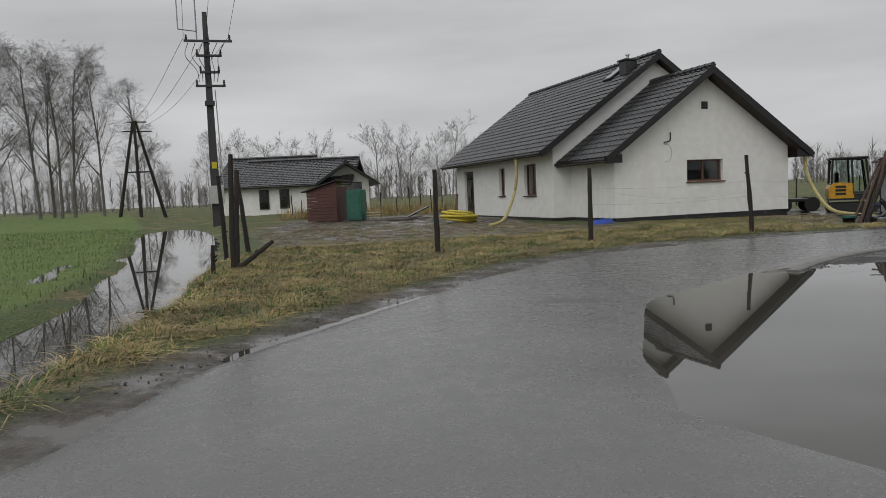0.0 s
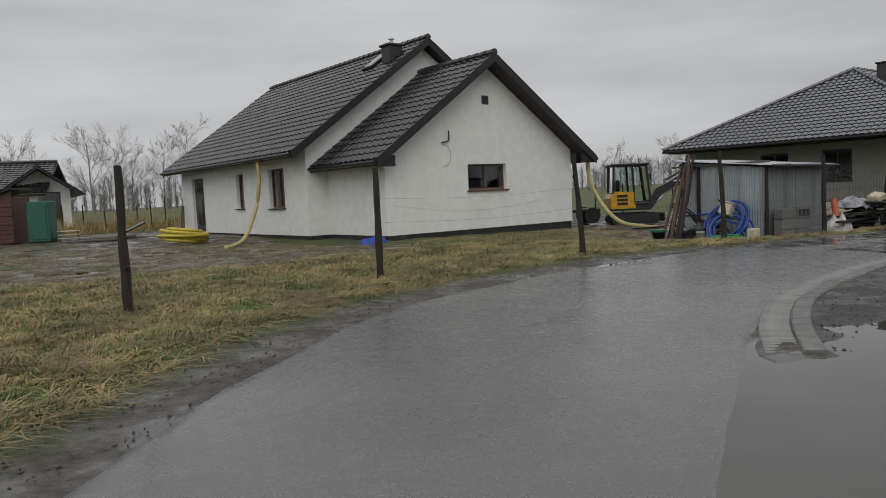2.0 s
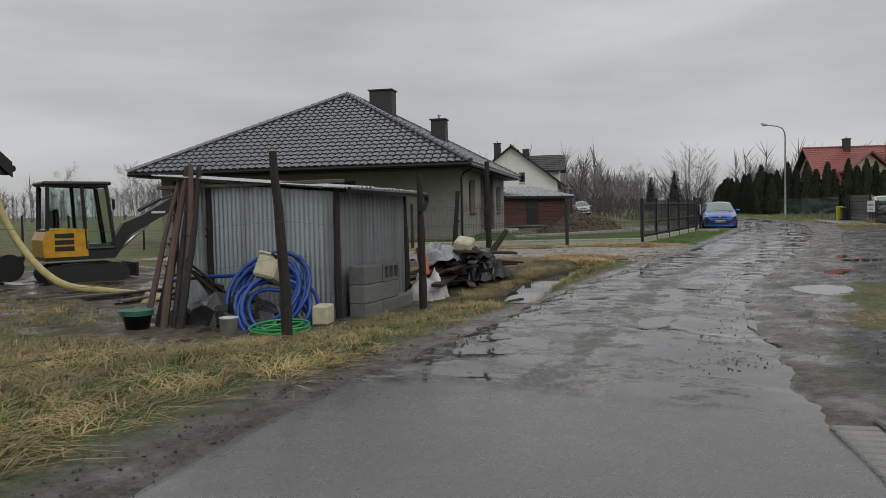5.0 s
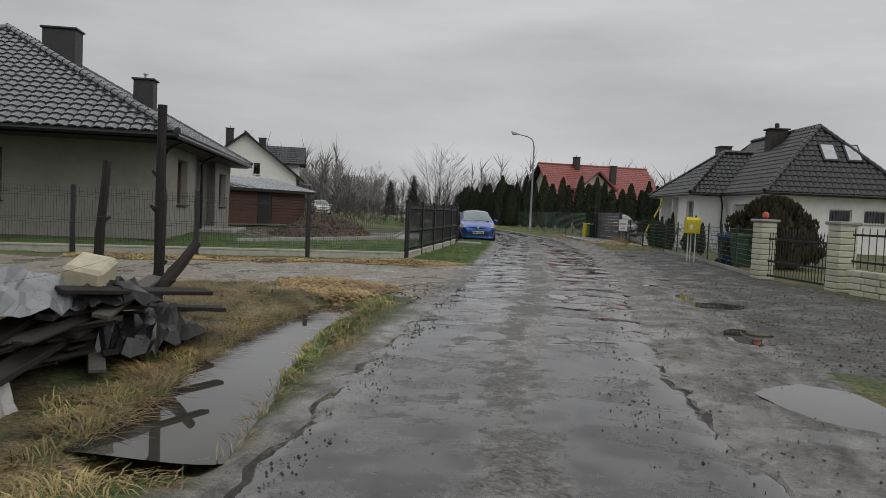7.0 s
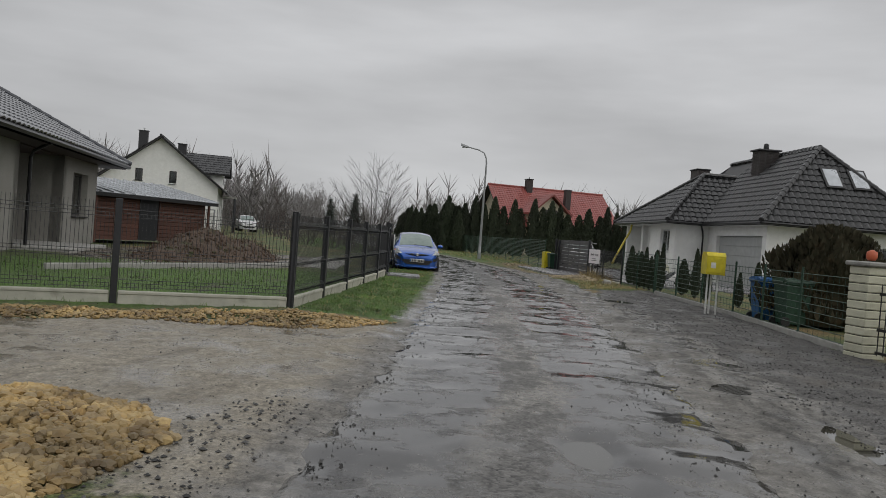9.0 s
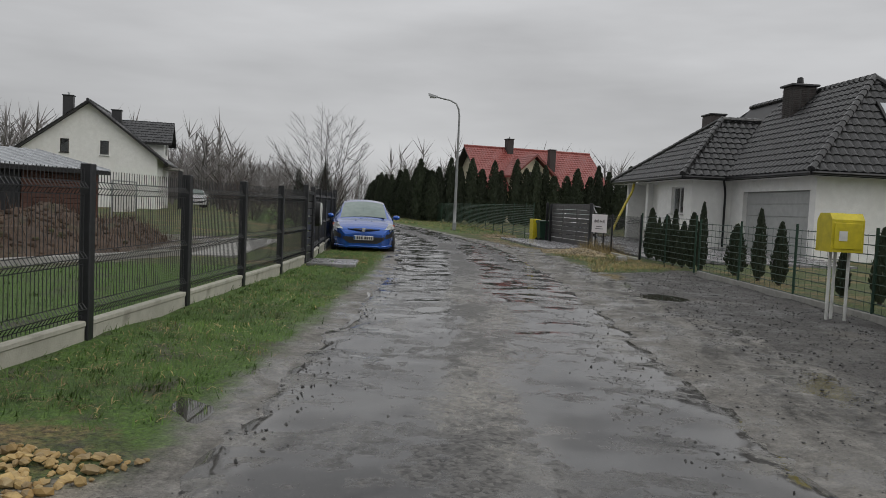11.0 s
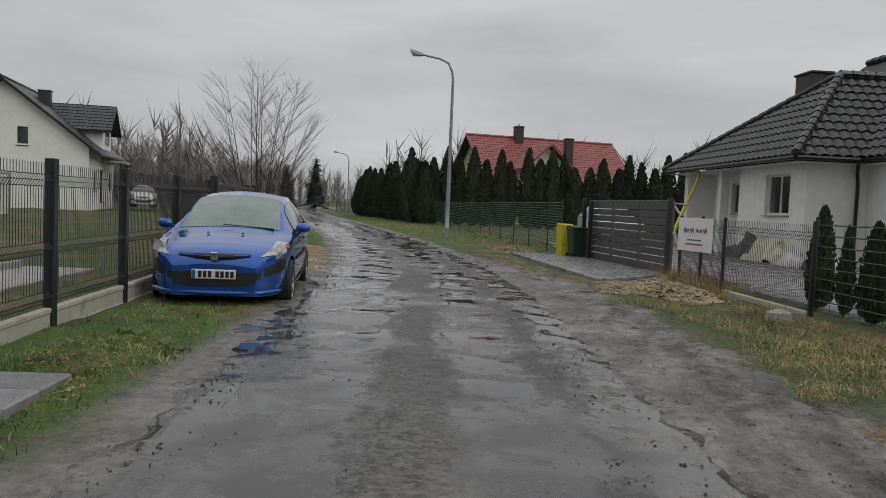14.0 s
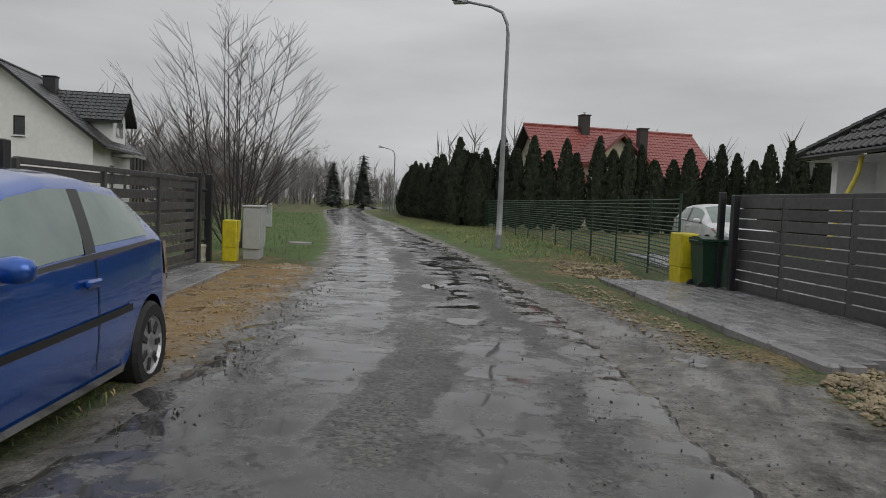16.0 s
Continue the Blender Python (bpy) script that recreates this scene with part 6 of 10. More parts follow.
solo("black_foil", crumple(1.0, 1.7, 0.42, 3), BLACK_FOIL, lift(14.35, 22.9, 0.0, 12), "heap of wet black foil and boards by the shed", "foil")
for i in range(4):
    solo("board", Shape().box((0, 0, 0.02), (0.14, 1.5 - 0.2 * i, 0.03), None, 0.004), WOOD_DARK, lift(14.15 + 0.1 * i, 22.8 + 0.15 * i, 0.12 + 0.1 * i) @ pose(0, 0, 0, 24 + 6 * i, 14, -30 + 25 * i), "dark wet board beside the shed", "board", "boards by the shed")
block = Shape().wall(0.49, 0, 0.24, 0.24, ()).mesh("hollow_block", BLOCK)
for i, (x, y, z, hollow) in enumerate([(0, 0, 0, 0), (0.5, 0, 0, 0), (1.0, 0.04, 0, 0), (0, 0, 0.245, 0), (0.5, 0.02, 0.245, 0), (0.02, 0.01, 0.49, 0), (0.52, 0.01, 0.49, 1)]):
    q = Shape()
    if hollow:
        q.wall(0.49, 0, 0.24, 0.24, [(0.05, 0.16, 0.04, 0.2), (0.19, 0.30, 0.04, 0.2), (0.33, 0.44, 0.04, 0.2)])
    else:
        q.box((0.245, 0.12, 0.12), (0.49, 0.24, 0.24), None, 0.01)
    solo("concrete_block", q, BLOCK, pose(15.32, 21.42, -0.23, 0, 0, 10) @ pose(x, y, z), "grey concrete block stacked by the tin shed" if not hollow else "hollow concrete block on top of the stack", "block", "stacked concrete blocks")
# the heap of boards, foil and bags
rs = random.Random(11)
for i in range(34):
    u, v, lay = rs.uniform(-1.2, 1.3), rs.uniform(-0.32, 0.32), i // 7
    solo("scrap_board", Shape().box((0, 0, 0), (rs.uniform(0.9, 2.1), rs.uniform(0.1, 0.2), rs.uniform(0.02, 0.05)), None, 0.005), WOOD_GREY if i % 3 == 0 else WOOD_DARK, pose(18.5, 22.25, -0.06 + 0.085 * lay + rs.uniform(0, 0.03), 0, 0, 12) @ pose(u * 0.7, v, 0, rs.uniform(-8, 8), rs.uniform(-7, 7), rs.uniform(-28, 28)), "weathered scrap board on the heap", "board", "scrap board heap")
for i, (x, y, z, turn, tilt, ln) in enumerate([(19.5, 22.0, 0.34, -14, 3, 1.4), (19.55, 22.1, 0.22, 4, -4, 1.5), (19.45, 21.9, 0.10, -8, 2, 1.5), (19.6, 22.2, 0.15, 12, -3, 1.3), (19.3, 21.8, 0.42, -30, 5, 1.2), (19.2, 22.0, 0.52, 20, -6, 1.5), (18.9, 21.7, 0.60, -22, 4, 1.3)]):
    solo("scrap_board", Shape().box((0, 0, 0), (ln, 0.13, 0.035), None, 0.005), WOOD_GREY if i in (1, 5) else WOOD_DARK, pose(x, y, z - 0.12, 3 * i - 8, tilt, turn), "weathered scrap board on the heap", "board", "scrap board heap")
solo("black_foil", crumple(1.1, 0.6, 0.34, 26), BLACK_FOIL, pose(19.2, 21.85, 0.02, 0, 0, 10), "crumpled black foil over the scrap boards", "foil")
solo("grey_foil", crumple(1.3, 0.8, 0.3, 21), GREY_FOIL, pose(18.3, 22.3, 0.36, 0, 4, 15), "crumpled grey foil over the scrap boards", "foil")
solo("black_foil", crumple(0.9, 0.8, 0.26, 25), BLACK_FOIL, pose(18.9, 22.1, 0.34, 0, 8, 50), "crumpled black foil over the scrap boards", "foil")
solo("foam_box", Shape().box((0, 0, 0), (0.42, 0.3, 0.26), None, 0.03), CREAM_FOAM, pose(18.75, 22.05, 0.58, 10, -12, 20), "cream foam box on the scrap heap", "box")
solo("rubble_bag", crumple(0.62, 0.62, 0.5, 31), WHITE_BAG, pose(17.25, 21.8, -0.2, 0, 0, 0), "white woven rubble bag beside the scrap heap", "bag", smooth=True)
solo("orange_pipe", Shape().rod((0, 0, 0), (0.02, 0.1, 0.42), 0.075, n=14), ORANGE, pose(17.3, 21.85, 0.22), "short orange drain pipe standing in a bag", "pipe")


def excavator():
    t = thing("mini_excavator", pose(16.75, 30.25, -0.13, 0, 0, -17), "yellow and black mini excavator with glazed cab", "excavator")
    for y in (-0.42, 0.42):
        s = Shape()
        outline = arc(0.62, 0.19, 0.19, -90, 90, 8) + arc(-0.62, 0.19, 0.19, 90, 270, 8)
        s.prism(outline, y - 0.13, y + 0.13, "y")
        track = part("track", s, RUBBER, t)
        for k in range(18):
            part("track_lug", Shape().box((-0.6 + k * 0.07, y, 0.385), (0.03, 0.28, 0.02)), RUBBER, track)
    part("undercarriage", Shape().box((0, 0, 0.26), (0.7, 0.7, 0.22), None, 0.03), BLACK_PLASTIC, t)
    body = Shape().prism([(-0.78, 0.48), (0.55, 0.48), (0.6, 0.62), (0.2, 0.72), (-0.74, 0.72)], -0.48, 0.48, "y")
    part("upper_frame", body, BLACK_PLASTIC, t)
    hood = Shape().prism([(-0.8, 0.55), (0.02, 0.55), (0.02, 1.1), (-0.55, 1.14), (-0.74, 1.08), (-0.82, 0.9)], -0.5, 0.5, "y")
    hd = part("engine_hood", hood, EXC_YELLOW, t, "yellow engine hood")
    for k in range(3):
        part("vent_slot", Shape().box((-0.42, -0.505, 0.72 + k * 0.13), (0.36, 0.02, 0.09), None, 0.008), BLACK_PLASTIC, hd)
    cb = part("cab", Shape().box((-0.1, -0.06, 0.74), (1.2, 0.86, 0.1), None, 0.03), BLACK_PLASTIC, t)
    P = {"fl": (0.55, 0.7), "ft": (0.42, 1.98), "rt": (-0.68, 2.02), "rl": (-0.72, 1.08), "ml": (0.0, 0.7), "mt": (-0.05, 2.0)}
    for y in (-0.47, 0.35):
        for a, b in (("fl", "ft"), ("rt", "rl"), ("ml", "mt"), ("ft", "rt"), ("fl", "ml")):
            p, q = P[a], P[b]
            part("cab_post", Shape().rod((p[0], y, p[1]), (q[0], y, q[1]), 0.04, n=6), BLACK_PLASTIC, cb)
    for x, z in (P["fl"], P["ft"], P["rt"], P["rl"]):
        part("cab_rail", Shape().rod((x, -0.47, z), (x, 0.35, z), 0.035, n=6), BLACK_PLASTIC, cb)
    part("cab_roof", Shape().box((-0.13, -0.06, 2.03), (1.3, 0.95, 0.08), None, 0.03), BLACK_PLASTIC, cb)
    pane = CAB_GLASS
    part("side_pane", Shape().prism([(-0.68, 1.12), (-0.03, 1.12), (-0.08, 1.96), (-0.65, 1.98)], -0.475, -0.465, "y"), pane, cb)
    part("door_pane", Shape().prism([(0.03, 0.78), (0.5, 0.78), (0.39, 1.94), (0.0, 1.96)], -0.475, -0.465, "y"), pane, cb)
    part("front_pane", Shape().add([(0.56, -0.43, 0.75), (0.56, 0.31, 0.75), (0.43, 0.31, 1.93), (0.43, -0.43, 1.93)], [(0, 1, 2, 3)]), pane, cb)
    part("rear_pane", Shape().add([(-0.71, -0.43, 1.12), (-0.71, 0.31, 1.12), (-0.67, 0.31, 1.96), (-0.67, -0.43, 1.96)], [(0, 1, 2, 3)]), pane, cb)
    part("seat", Shape().box((-0.3, -0.06, 0.95), (0.45, 0.45, 0.12), None, 0.04).box((-0.5, -0.06, 1.25), (0.12, 0.44, 0.55), None, 0.04), BLACK_PLASTIC, cb)
    part("mirror", Shape().box((0.52, -0.6, 1.6), (0.04, 0.13, 0.22), None, 0.02), BLACK_PLASTIC, cb)
    boom = Shape().prism([(0.5, 0.62), (0.68, 0.5), (1.0, 0.95), (1.45, 1.2), (2.02, 1.5), (2.0, 1.68), (1.88, 1.72), (1.25, 1.36), (0.85, 1.2)], -0.1, 0.1, "y")
    bm_ = part("boom", boom, BLACK_PLASTIC, t)
    part("hydraulic_ram", Shape().rod((0.72, 0, 0.6), (1.1, 0, 0.92), 0.045, n=8).rod((1.05, 0, 0.88), (1.42, 0, 1.16), 0.025, n=8), STEEL, bm_)
    part("stick_ram", Shape().rod((1.2, 0, 1.46), (1.7, 0, 1.72), 0.04, n=8).rod((1.6, 0, 1.68), (2.0, 0, 1.8), 0.022, n=8), BLACK_PLASTIC, bm_)
    part("boom_stripe", Shape().box((1.6, -0.105, 1.42), (0.3, 0.012, 0.05), pose(0, 0, 0)), WHITE_BAG, bm_)
    part("stick", Shape().prism([(1.9, 1.58), (1.94, 1.84), (2.08, 1.86), (2.2, 1.7), (2.32, 1.0), (2.26, 0.72), (2.14, 0.74), (2.08, 1.5)], -0.085, 0.085, "y"), BLACK_PLASTIC, t)
    part("bucket", Shape().prism([(2.05, 0.78), (2.32, 0.74), (2.36, 0.5), (2.22, 0.26), (1.98, 0.28), (2.18, 0.5)], -0.22, 0.22, "y"), BLACK_PLASTIC, t)
    part("blade", Shape().box((0.98, 0, 0.22), (0.06, 1.0, 0.3), None, 0.01), BLACK_PLASTIC, t)


excavator()
# a low flat trailer behind the digger
tr = thing("flat_trailer", lift(15.2, 31.5, 0, -10), "dark flatbed trailer beside the white house", "trailer")
part("bed", Shape().box((0, 0, 0.45), (1.6, 1.0, 0.12), None, 0.02), BLACK_PLASTIC, tr)
for x in (-0.5, 0.5):
    part("wheel", Shape().rod((x, -0.55, 0.28), (x, -0.4, 0.28), 0.28, n=16), RUBBER, tr)
    part("wheel", Shape().rod((x, 0.4, 0.28), (x, 0.55, 0.28), 0.28, n=16), RUBBER, tr)
# hoses from the gutters of the new house
house_m = pose(7.37, 27.17, 0, 0, 0, 19.39)
right_top = house_m @ Vector((7.75, -0.2, 2.08))
solo("drain_hose", Shape().tube(spline([right_top, right_top + Vector((0.03, -0.1, -0.7)), right_top + Vector((0.25, -0.5, -1.5)), (15.0, 28.0, 0.08), (15.3, 27.2, -0.05), (15.4, 26.6, -0.08), (15.3, 25.6, -0.1), (14.7, 25.2, -0.1)], 6), 0.065, 10), CREAM_PIPE, Matrix.Identity(4), "cream yellow drain hose from eave to yard", "hose", smooth=True)
left_top = house_m @ Vector((-1.36, 5.2, 2.5))
solo("drain_hose", Shape().tube(spline([left_top, left_top + Vector((0.0, 0, -0.7)), left_top + Vector((-0.15, -0.05, -1.5)), (3.75, 29.6, 0.25), (3.4, 28.9, 0.06), (3.15, 28.1, 0.05)], 6), 0.06, 10), CREAM_PIPE, Matrix.Identity(4), "cream yellow drain hose hanging from the eave", "hose", smooth=True)
coil("yellow_pipe_coil", pose(2.0, 32.3, float(gz(2.0, 32.3)) + 0.02, 0, 6, 10), YELLOW_PIPE, 0.62, 0.05, 7, "coil of yellow drain pipe on the mud", "pipe", 0.05, 2)
solo("blue_tarp", crumple(0.75, 0.32, 0.22, 41), BLUE_TARP, lift(6.85, 26.5, -0.02, 15), "crumpled blue plastic sack by the plinth", "tarp", smooth=True)
for i in range(5):
    solo("plank", Shape().box((0, 0, 0.02), (2.2 - 0.25 * i, 0.16, 0.035), None, 0.005), WOOD_GREY if i % 2 else WOOD_DARK, lift(14.9 + 0.15 * i, 26.9 - 0.35 * i, 0.02 * i, -28 + 14 * i), "wet plank lying in the mud", "plank", "planks in the mud")
# wheelbarrow-like spades by the far corner
for i in range(3):
    sp = thing("spade", house_m @ pose(-1.0, 14.2 - 0.2 * i, 0.05, 0, 0, 20 * i), "spade leaning at the house corner", "spade", "spades at the corner")
    part("shaft", Shape().rod((0, 0, 0), (0.12, 0, 1.15), 0.018, n=6), WOOD_POLE, sp)
    part("blade", Shape().box((0, 0, 0.12), (0.03, 0.2, 0.28), None, 0.008), BLACK_PLASTIC, sp)
# the red-brown shack with its green door panel
sk = thing("shack", lift(-4.62, 39.2, 0, -12) @ Matrix.Diagonal((0.9, 1, 1, 1)), "small rust-brown plank shack with tilted roof", "shed")
for k in range(9):
    part("plank", Shape().box((0, -0.75, 0.1 + 0.165 * k), (1.75, 0.04, 0.155), None, 0.006), RUST, sk)
    part("plank", Shape().box((-0.86, 0, 0.1 + 0.165 * k), (0.04, 1.5, 0.155), None, 0.006), RUST, sk)
part("roof_sheet", Shape().add([(-1.1, -0.95, 1.45), (1.0, -0.95, 1.98), (1.0, 0.9, 1.98), (-1.1, 0.9, 1.45), (-1.1, -0.95, 1.5), (1.0, -0.95, 2.03), (1.0, 0.9, 2.03), (-1.1, 0.9, 1.5)], [(0, 1, 2, 3), (7, 6, 5, 4), (0, 4, 5, 1), (1, 5, 6, 2), (2, 6, 7, 3), (3, 7, 4, 0)]), BLACK_PLASTIC, sk)
part("gable_board", Shape().prism([(-0.88, 1.5), (0.88, 1.5), (0.88, 1.93)], -0.77, -0.73, "y"), RUST, sk)
part("back_wall", Shape().box((0, 0.72, 0.85), (1.7, 0.04, 1.6)), RUST, sk)
part("side_wall", Shape().box((0.86, 0, 0.85), (0.04, 1.46, 1.7)), RUST, sk)
solo("green_cabin", Shape().box((0, 0, 0.75), (0.8, 0.7, 1.5), None, 0.03).box((0, -0.36, 0.75), (0.62, 0.03, 1.3), None, 0.01), GREEN_DOOR, lift(-3.1, 38.6, 0, -12), "green plastic cabin beside the shack", "cabin")
pal = thing("pallet", lift(-2.2, 38.4, 0, 8), "pale wooden pallet stack beside the green cabin", "pallet")
for k in range(3):
    part("slat", Shape().box((0, 0, 0.1 + 0.13 * k), (0.75, 0.6, 0.03), None, 0.004), CREAM_FOAM, pal)
for x in (-0.32, 0.32):
    part("leg", Shape().box((x, 0, 0.2), (0.06, 0.5, 0.4)), WOOD_GREY, pal)
solo("tilted_board", Shape().box((0, 0, 0.3), (1.3, 1.1, 0.06), None, 0.01), BLACK_FOIL, lift(0.0, 38.2, 0.0) @ pose(0, 0, 0, 0, -24, 8), "black board tilted up in the yard", "board")
for i in range(4):
    solo("plank", Shape().box((0, 0, 0.04), (1.8, 0.2, 0.05), None, 0.006), WOOD_GREY, lift(-1.3 + 0.2 * i, 36.6 + 0.3 * i, 0.02 * i, 6 * i), "wet plank lying in the yard", "plank", "planks in the yard")
rs = random.Random(8)
for i in range(26):
    x, y = -8 + 0.75 * i + rs.uniform(-0.2, 0.2), 46 + 0.25 * i * 0.3 + rs.uniform(-0.6, 0.6)
    solo("stake", Shape().rod((0, 0, -0.1), (rs.uniform(-0.05, 0.05), 0, rs.uniform(0.9, 1.5)), 0.035, 0.03, 6), WOOD_DARK, lift(x, y), "thin dark stake at the far edge of the yard", "stake", "stakes along the far plot edge")
for i in range(7):
    x, y = 15.5 + 1.7 * i, 35.5 + 0.6 * i
    solo("stake", Shape().rod((0, 0, -0.1), (0.02, 0, 1.25), 0.035, 0.03, 6), WOOD_DARK, lift(x, y), "dark stake behind the digger", "stake", "stakes behind the digger")


# ---- power poles ----
def power_pole():
    t = thing("power_pole", pose(-10.85, 41.0, 0.15, 0, 0, 18), "concrete power pole with cross arms and switchgear", "power pole")
    part("shaft", Shape().box((0, 0, 5.5), (0.1, 0.1, 0.1)).prism([(-0.22, -0.2), (0.22, -0.2), (0.22, 0.2), (-0.22, 0.2)], -0.4, 2.2).add([(-0.22, -0.2, 2.2), (0.22, -0.2, 2.2), (0.22, 0.2, 2.2), (-0.22, 0.2, 2.2), (-0.12, -0.11, 11.0), (0.12, -0.11, 11.0), (0.12, 0.11, 11.0), (-0.12, 0.11, 11.0)], [(0, 1, 5, 4), (1, 2, 6, 5), (2, 3, 7, 6), (3, 0, 4, 7), (4, 5, 6, 7)]), CHIMNEY, t)
    for z, w in ((9.5, 2.4), (8.75, 1.3), (7.9, 1.0), (7.2, 1.5)):
        arm = part("cross_arm", Shape().box((0.1, -0.18, z), (w, 0.1, 0.12), None, 0.01), CHIMNEY, t)
        for k in (-1, 0, 1):
            part("insulator", Shape().lathe([(0.03, 0), (0.07, 0.04), (0.04, 0.08), (0.07, 0.13), (0.04, 0.17), (0.05, 0.26)], 8, Matrix.Translation((0.1 + k * w * 0.45, -0.18, z + 0.05))), BRICK_DARK, arm)
    part("cabinet", Shape().box((0.05, -0.38, 1.55), (0.75, 0.35, 0.95), None, 0.03), CAB_GREY, t)
    part("terminal_box", Shape().box((0.0, -0.22, 6.3), (0.5, 0.3, 0.25), None, 0.02), CHIMNEY, t)
    part("ladder_rail", Shape().rod((0.42, -0.2, 1.8), (0.3, -0.2, 7.0), 0.03, n=6), LAMP_STEEL, t)
    part("warning_plate", Shape().box((0.02, -0.235, 3.1), (0.26, 0.01, 0.34)), YELLOW, t)
    part("antenna_frame", Shape().rod((-1.35, -0.1, 10.1), (-1.35, -0.1, 11.6), 0.03, n=6).rod((-1.35, -0.1, 10.1), (-0.45, -0.1, 10.0), 0.03, n=6).rod((-0.45, -0.1, 9.6), (-0.45, -0.1, 12.2), 0.035, n=6), LAMP_STEEL, t)
    for k in range(6):
        x = -0.9 + 0.36 * k
        part("jumper_cable", Shape().tube(spline([(x, -0.2, 9.4), (x * 0.9 - 0.25, -0.3, 8.7), (x * 0.6, -0.25, 8.0), (x * 0.5, -0.2, 7.4)], 4), 0.018, 4), INK, t)


power_pole()
af = thing("pole_tripod", pose(-26.2, 66.9, 0.4, 0, 0, 20), "old wooden power pole braced as a tripod", "power pole")
for dx, dy in ((-1.7, 0), (2.1, 0.3), (0.1, -0.5)):
    part("leg", Shape().rod((dx, dy, -0.3), (0.05 * dx, 0.05 * dy, 8.3), 0.16, 0.11, 8), WOOD_DARK, af)
part("brace", Shape().rod((-0.9, 0, 3.9), (1.15, 0.15, 3.9), 0.07, n=6), WOOD_DARK, af)
for z, w in ((8.2, 1.6), (7.4, 2.4)):
    part("cross_arm", Shape().box((0.2, 0, z), (w, 0.1, 0.1)), WOOD_DARK, af)
for k in range(3):
    a = Vector((-10.85 + (k - 1) * 1.05, 41.0 + (k - 1) * 0.35, 9.85))
    b = Vector((-26.2 + (k - 1) * 0.8, 66.9, 8.1))
    solo("power_line", Shape().tube(spline([a, (a + b) / 2 - Vector((0, 0, 0.7)), b], 6), 0.012, 4), INK, Matrix.Identity(4), "thin overhead power line", "wire", "overhead lines")
    b = Vector((9.0 + (k - 1) * 0.9, -14.0, 11.0))
    solo("power_line", Shape().tube(spline([a, (a + b) / 2 - Vector((0, 0, 0.5)), b], 6), 0.010, 4), INK, Matrix.Identity(4), "thin overhead power line", "wire", "overhead lines")


# ---- panel fences, gates and yards on the left of the lane ----
def panel_mesh(length, z0, z1, mat_name, pitch=0.05, r=0.0038):
    """A welded wire panel along x with folded stiffening rows."""
    s = Shape()
    n = max(2, int(length / pitch))
    folds = [z0 + 0.08, z0 + (z1 - z0) * 0.42, z1 - 0.12]
    prof = [(z0, 0.0)]
    for f in folds:
        prof += [(f - 0.05, 0.0), (f, -0.035), (f + 0.05, 0.0)]
    prof.append((z1 + 0.03, 0.0))
    for i in range(n + 1):
        x = length * i / n
        for (za, ya), (zb, yb) in zip(prof, prof[1:]):
            s.rod((x, ya, za), (x, yb, zb), r, n=3, caps=False)
    for f in folds:
        for z, y in ((f - 0.05, 0.0), (f, -0.035), (f + 0.05, 0.0)):
            s.rod((0, y, z), (length, y, z), r * 1.2, n=3, caps=False)
    return s


def panel_fence(points, label, top=1.34, plinth=0.24, base=-0.06, post=0.045, plinth_mat=None):
    f = thing("panel_fence", Matrix.Identity(4), label, "fence")
    for i, p in enumerate(points):
        part("post", Shape().box((0, 0, (top + 0.05 + base) / 2), (2 * post, 2 * post, top + 0.1 - base), None, 0.006), ANTHRACITE, f).matrix_basis = pose(p[0], p[1], 0, 0, 0, math.degrees(math.atan2(points[min(i + 1, len(points) - 1)][1] - points[max(i - 1, 0)][1], points[min(i + 1, len(points) - 1)][0] - points[max(i - 1, 0)][0])))
    for p, q in zip(points, points[1:]):
        d, m = math.dist(p, q), wall_pose(p, q)
        part("wire_panel", panel_mesh(d - 0.12, base + plinth + 0.02, top, ""), ANTHRACITE, f).matrix_basis = m @ pose(0.06, 0, 0)
        bd = Shape().box((d / 2, 0, base + plinth / 2), (d - 0.1, 0.05, plinth), None, 0.012)
        bd.box((d / 2, 0, base + plinth - 0.02), (d - 0.11, 0.075, 0.05), None, 0.01).box((d / 2, 0, base + 0.03), (d - 0.11, 0.07, 0.06), None, 0.01)
        part("plinth_board", bd, plinth_mat or PLINTH_BOARD, f).matrix_basis = m
    return f


panel_fence([(31.25, 23.23), (29.9, 25.2), (28.5, 27.2), (27.1, 29.2), (25.7, 31.2), (24.3, 33.2), (22.9, 35.2)], "anthracite wire panel fence on a concrete plinth, along the driveway")
panel_fence([(31.25, 23.23), (33.3, 23.45), (35.4, 23.68), (37.4, 23.9), (39.4, 24.12), (41.5, 24.43)], "anthracite wire panel fence on a concrete plinth, along the lane", 1.36)
panel_fence([(42.5, 24.62), (44.4, 25.1), (46.2, 25.52), (48.3, 26.02), (50.4, 26.55)], "anthracite wire panel fence behind the parked car", 1.42)


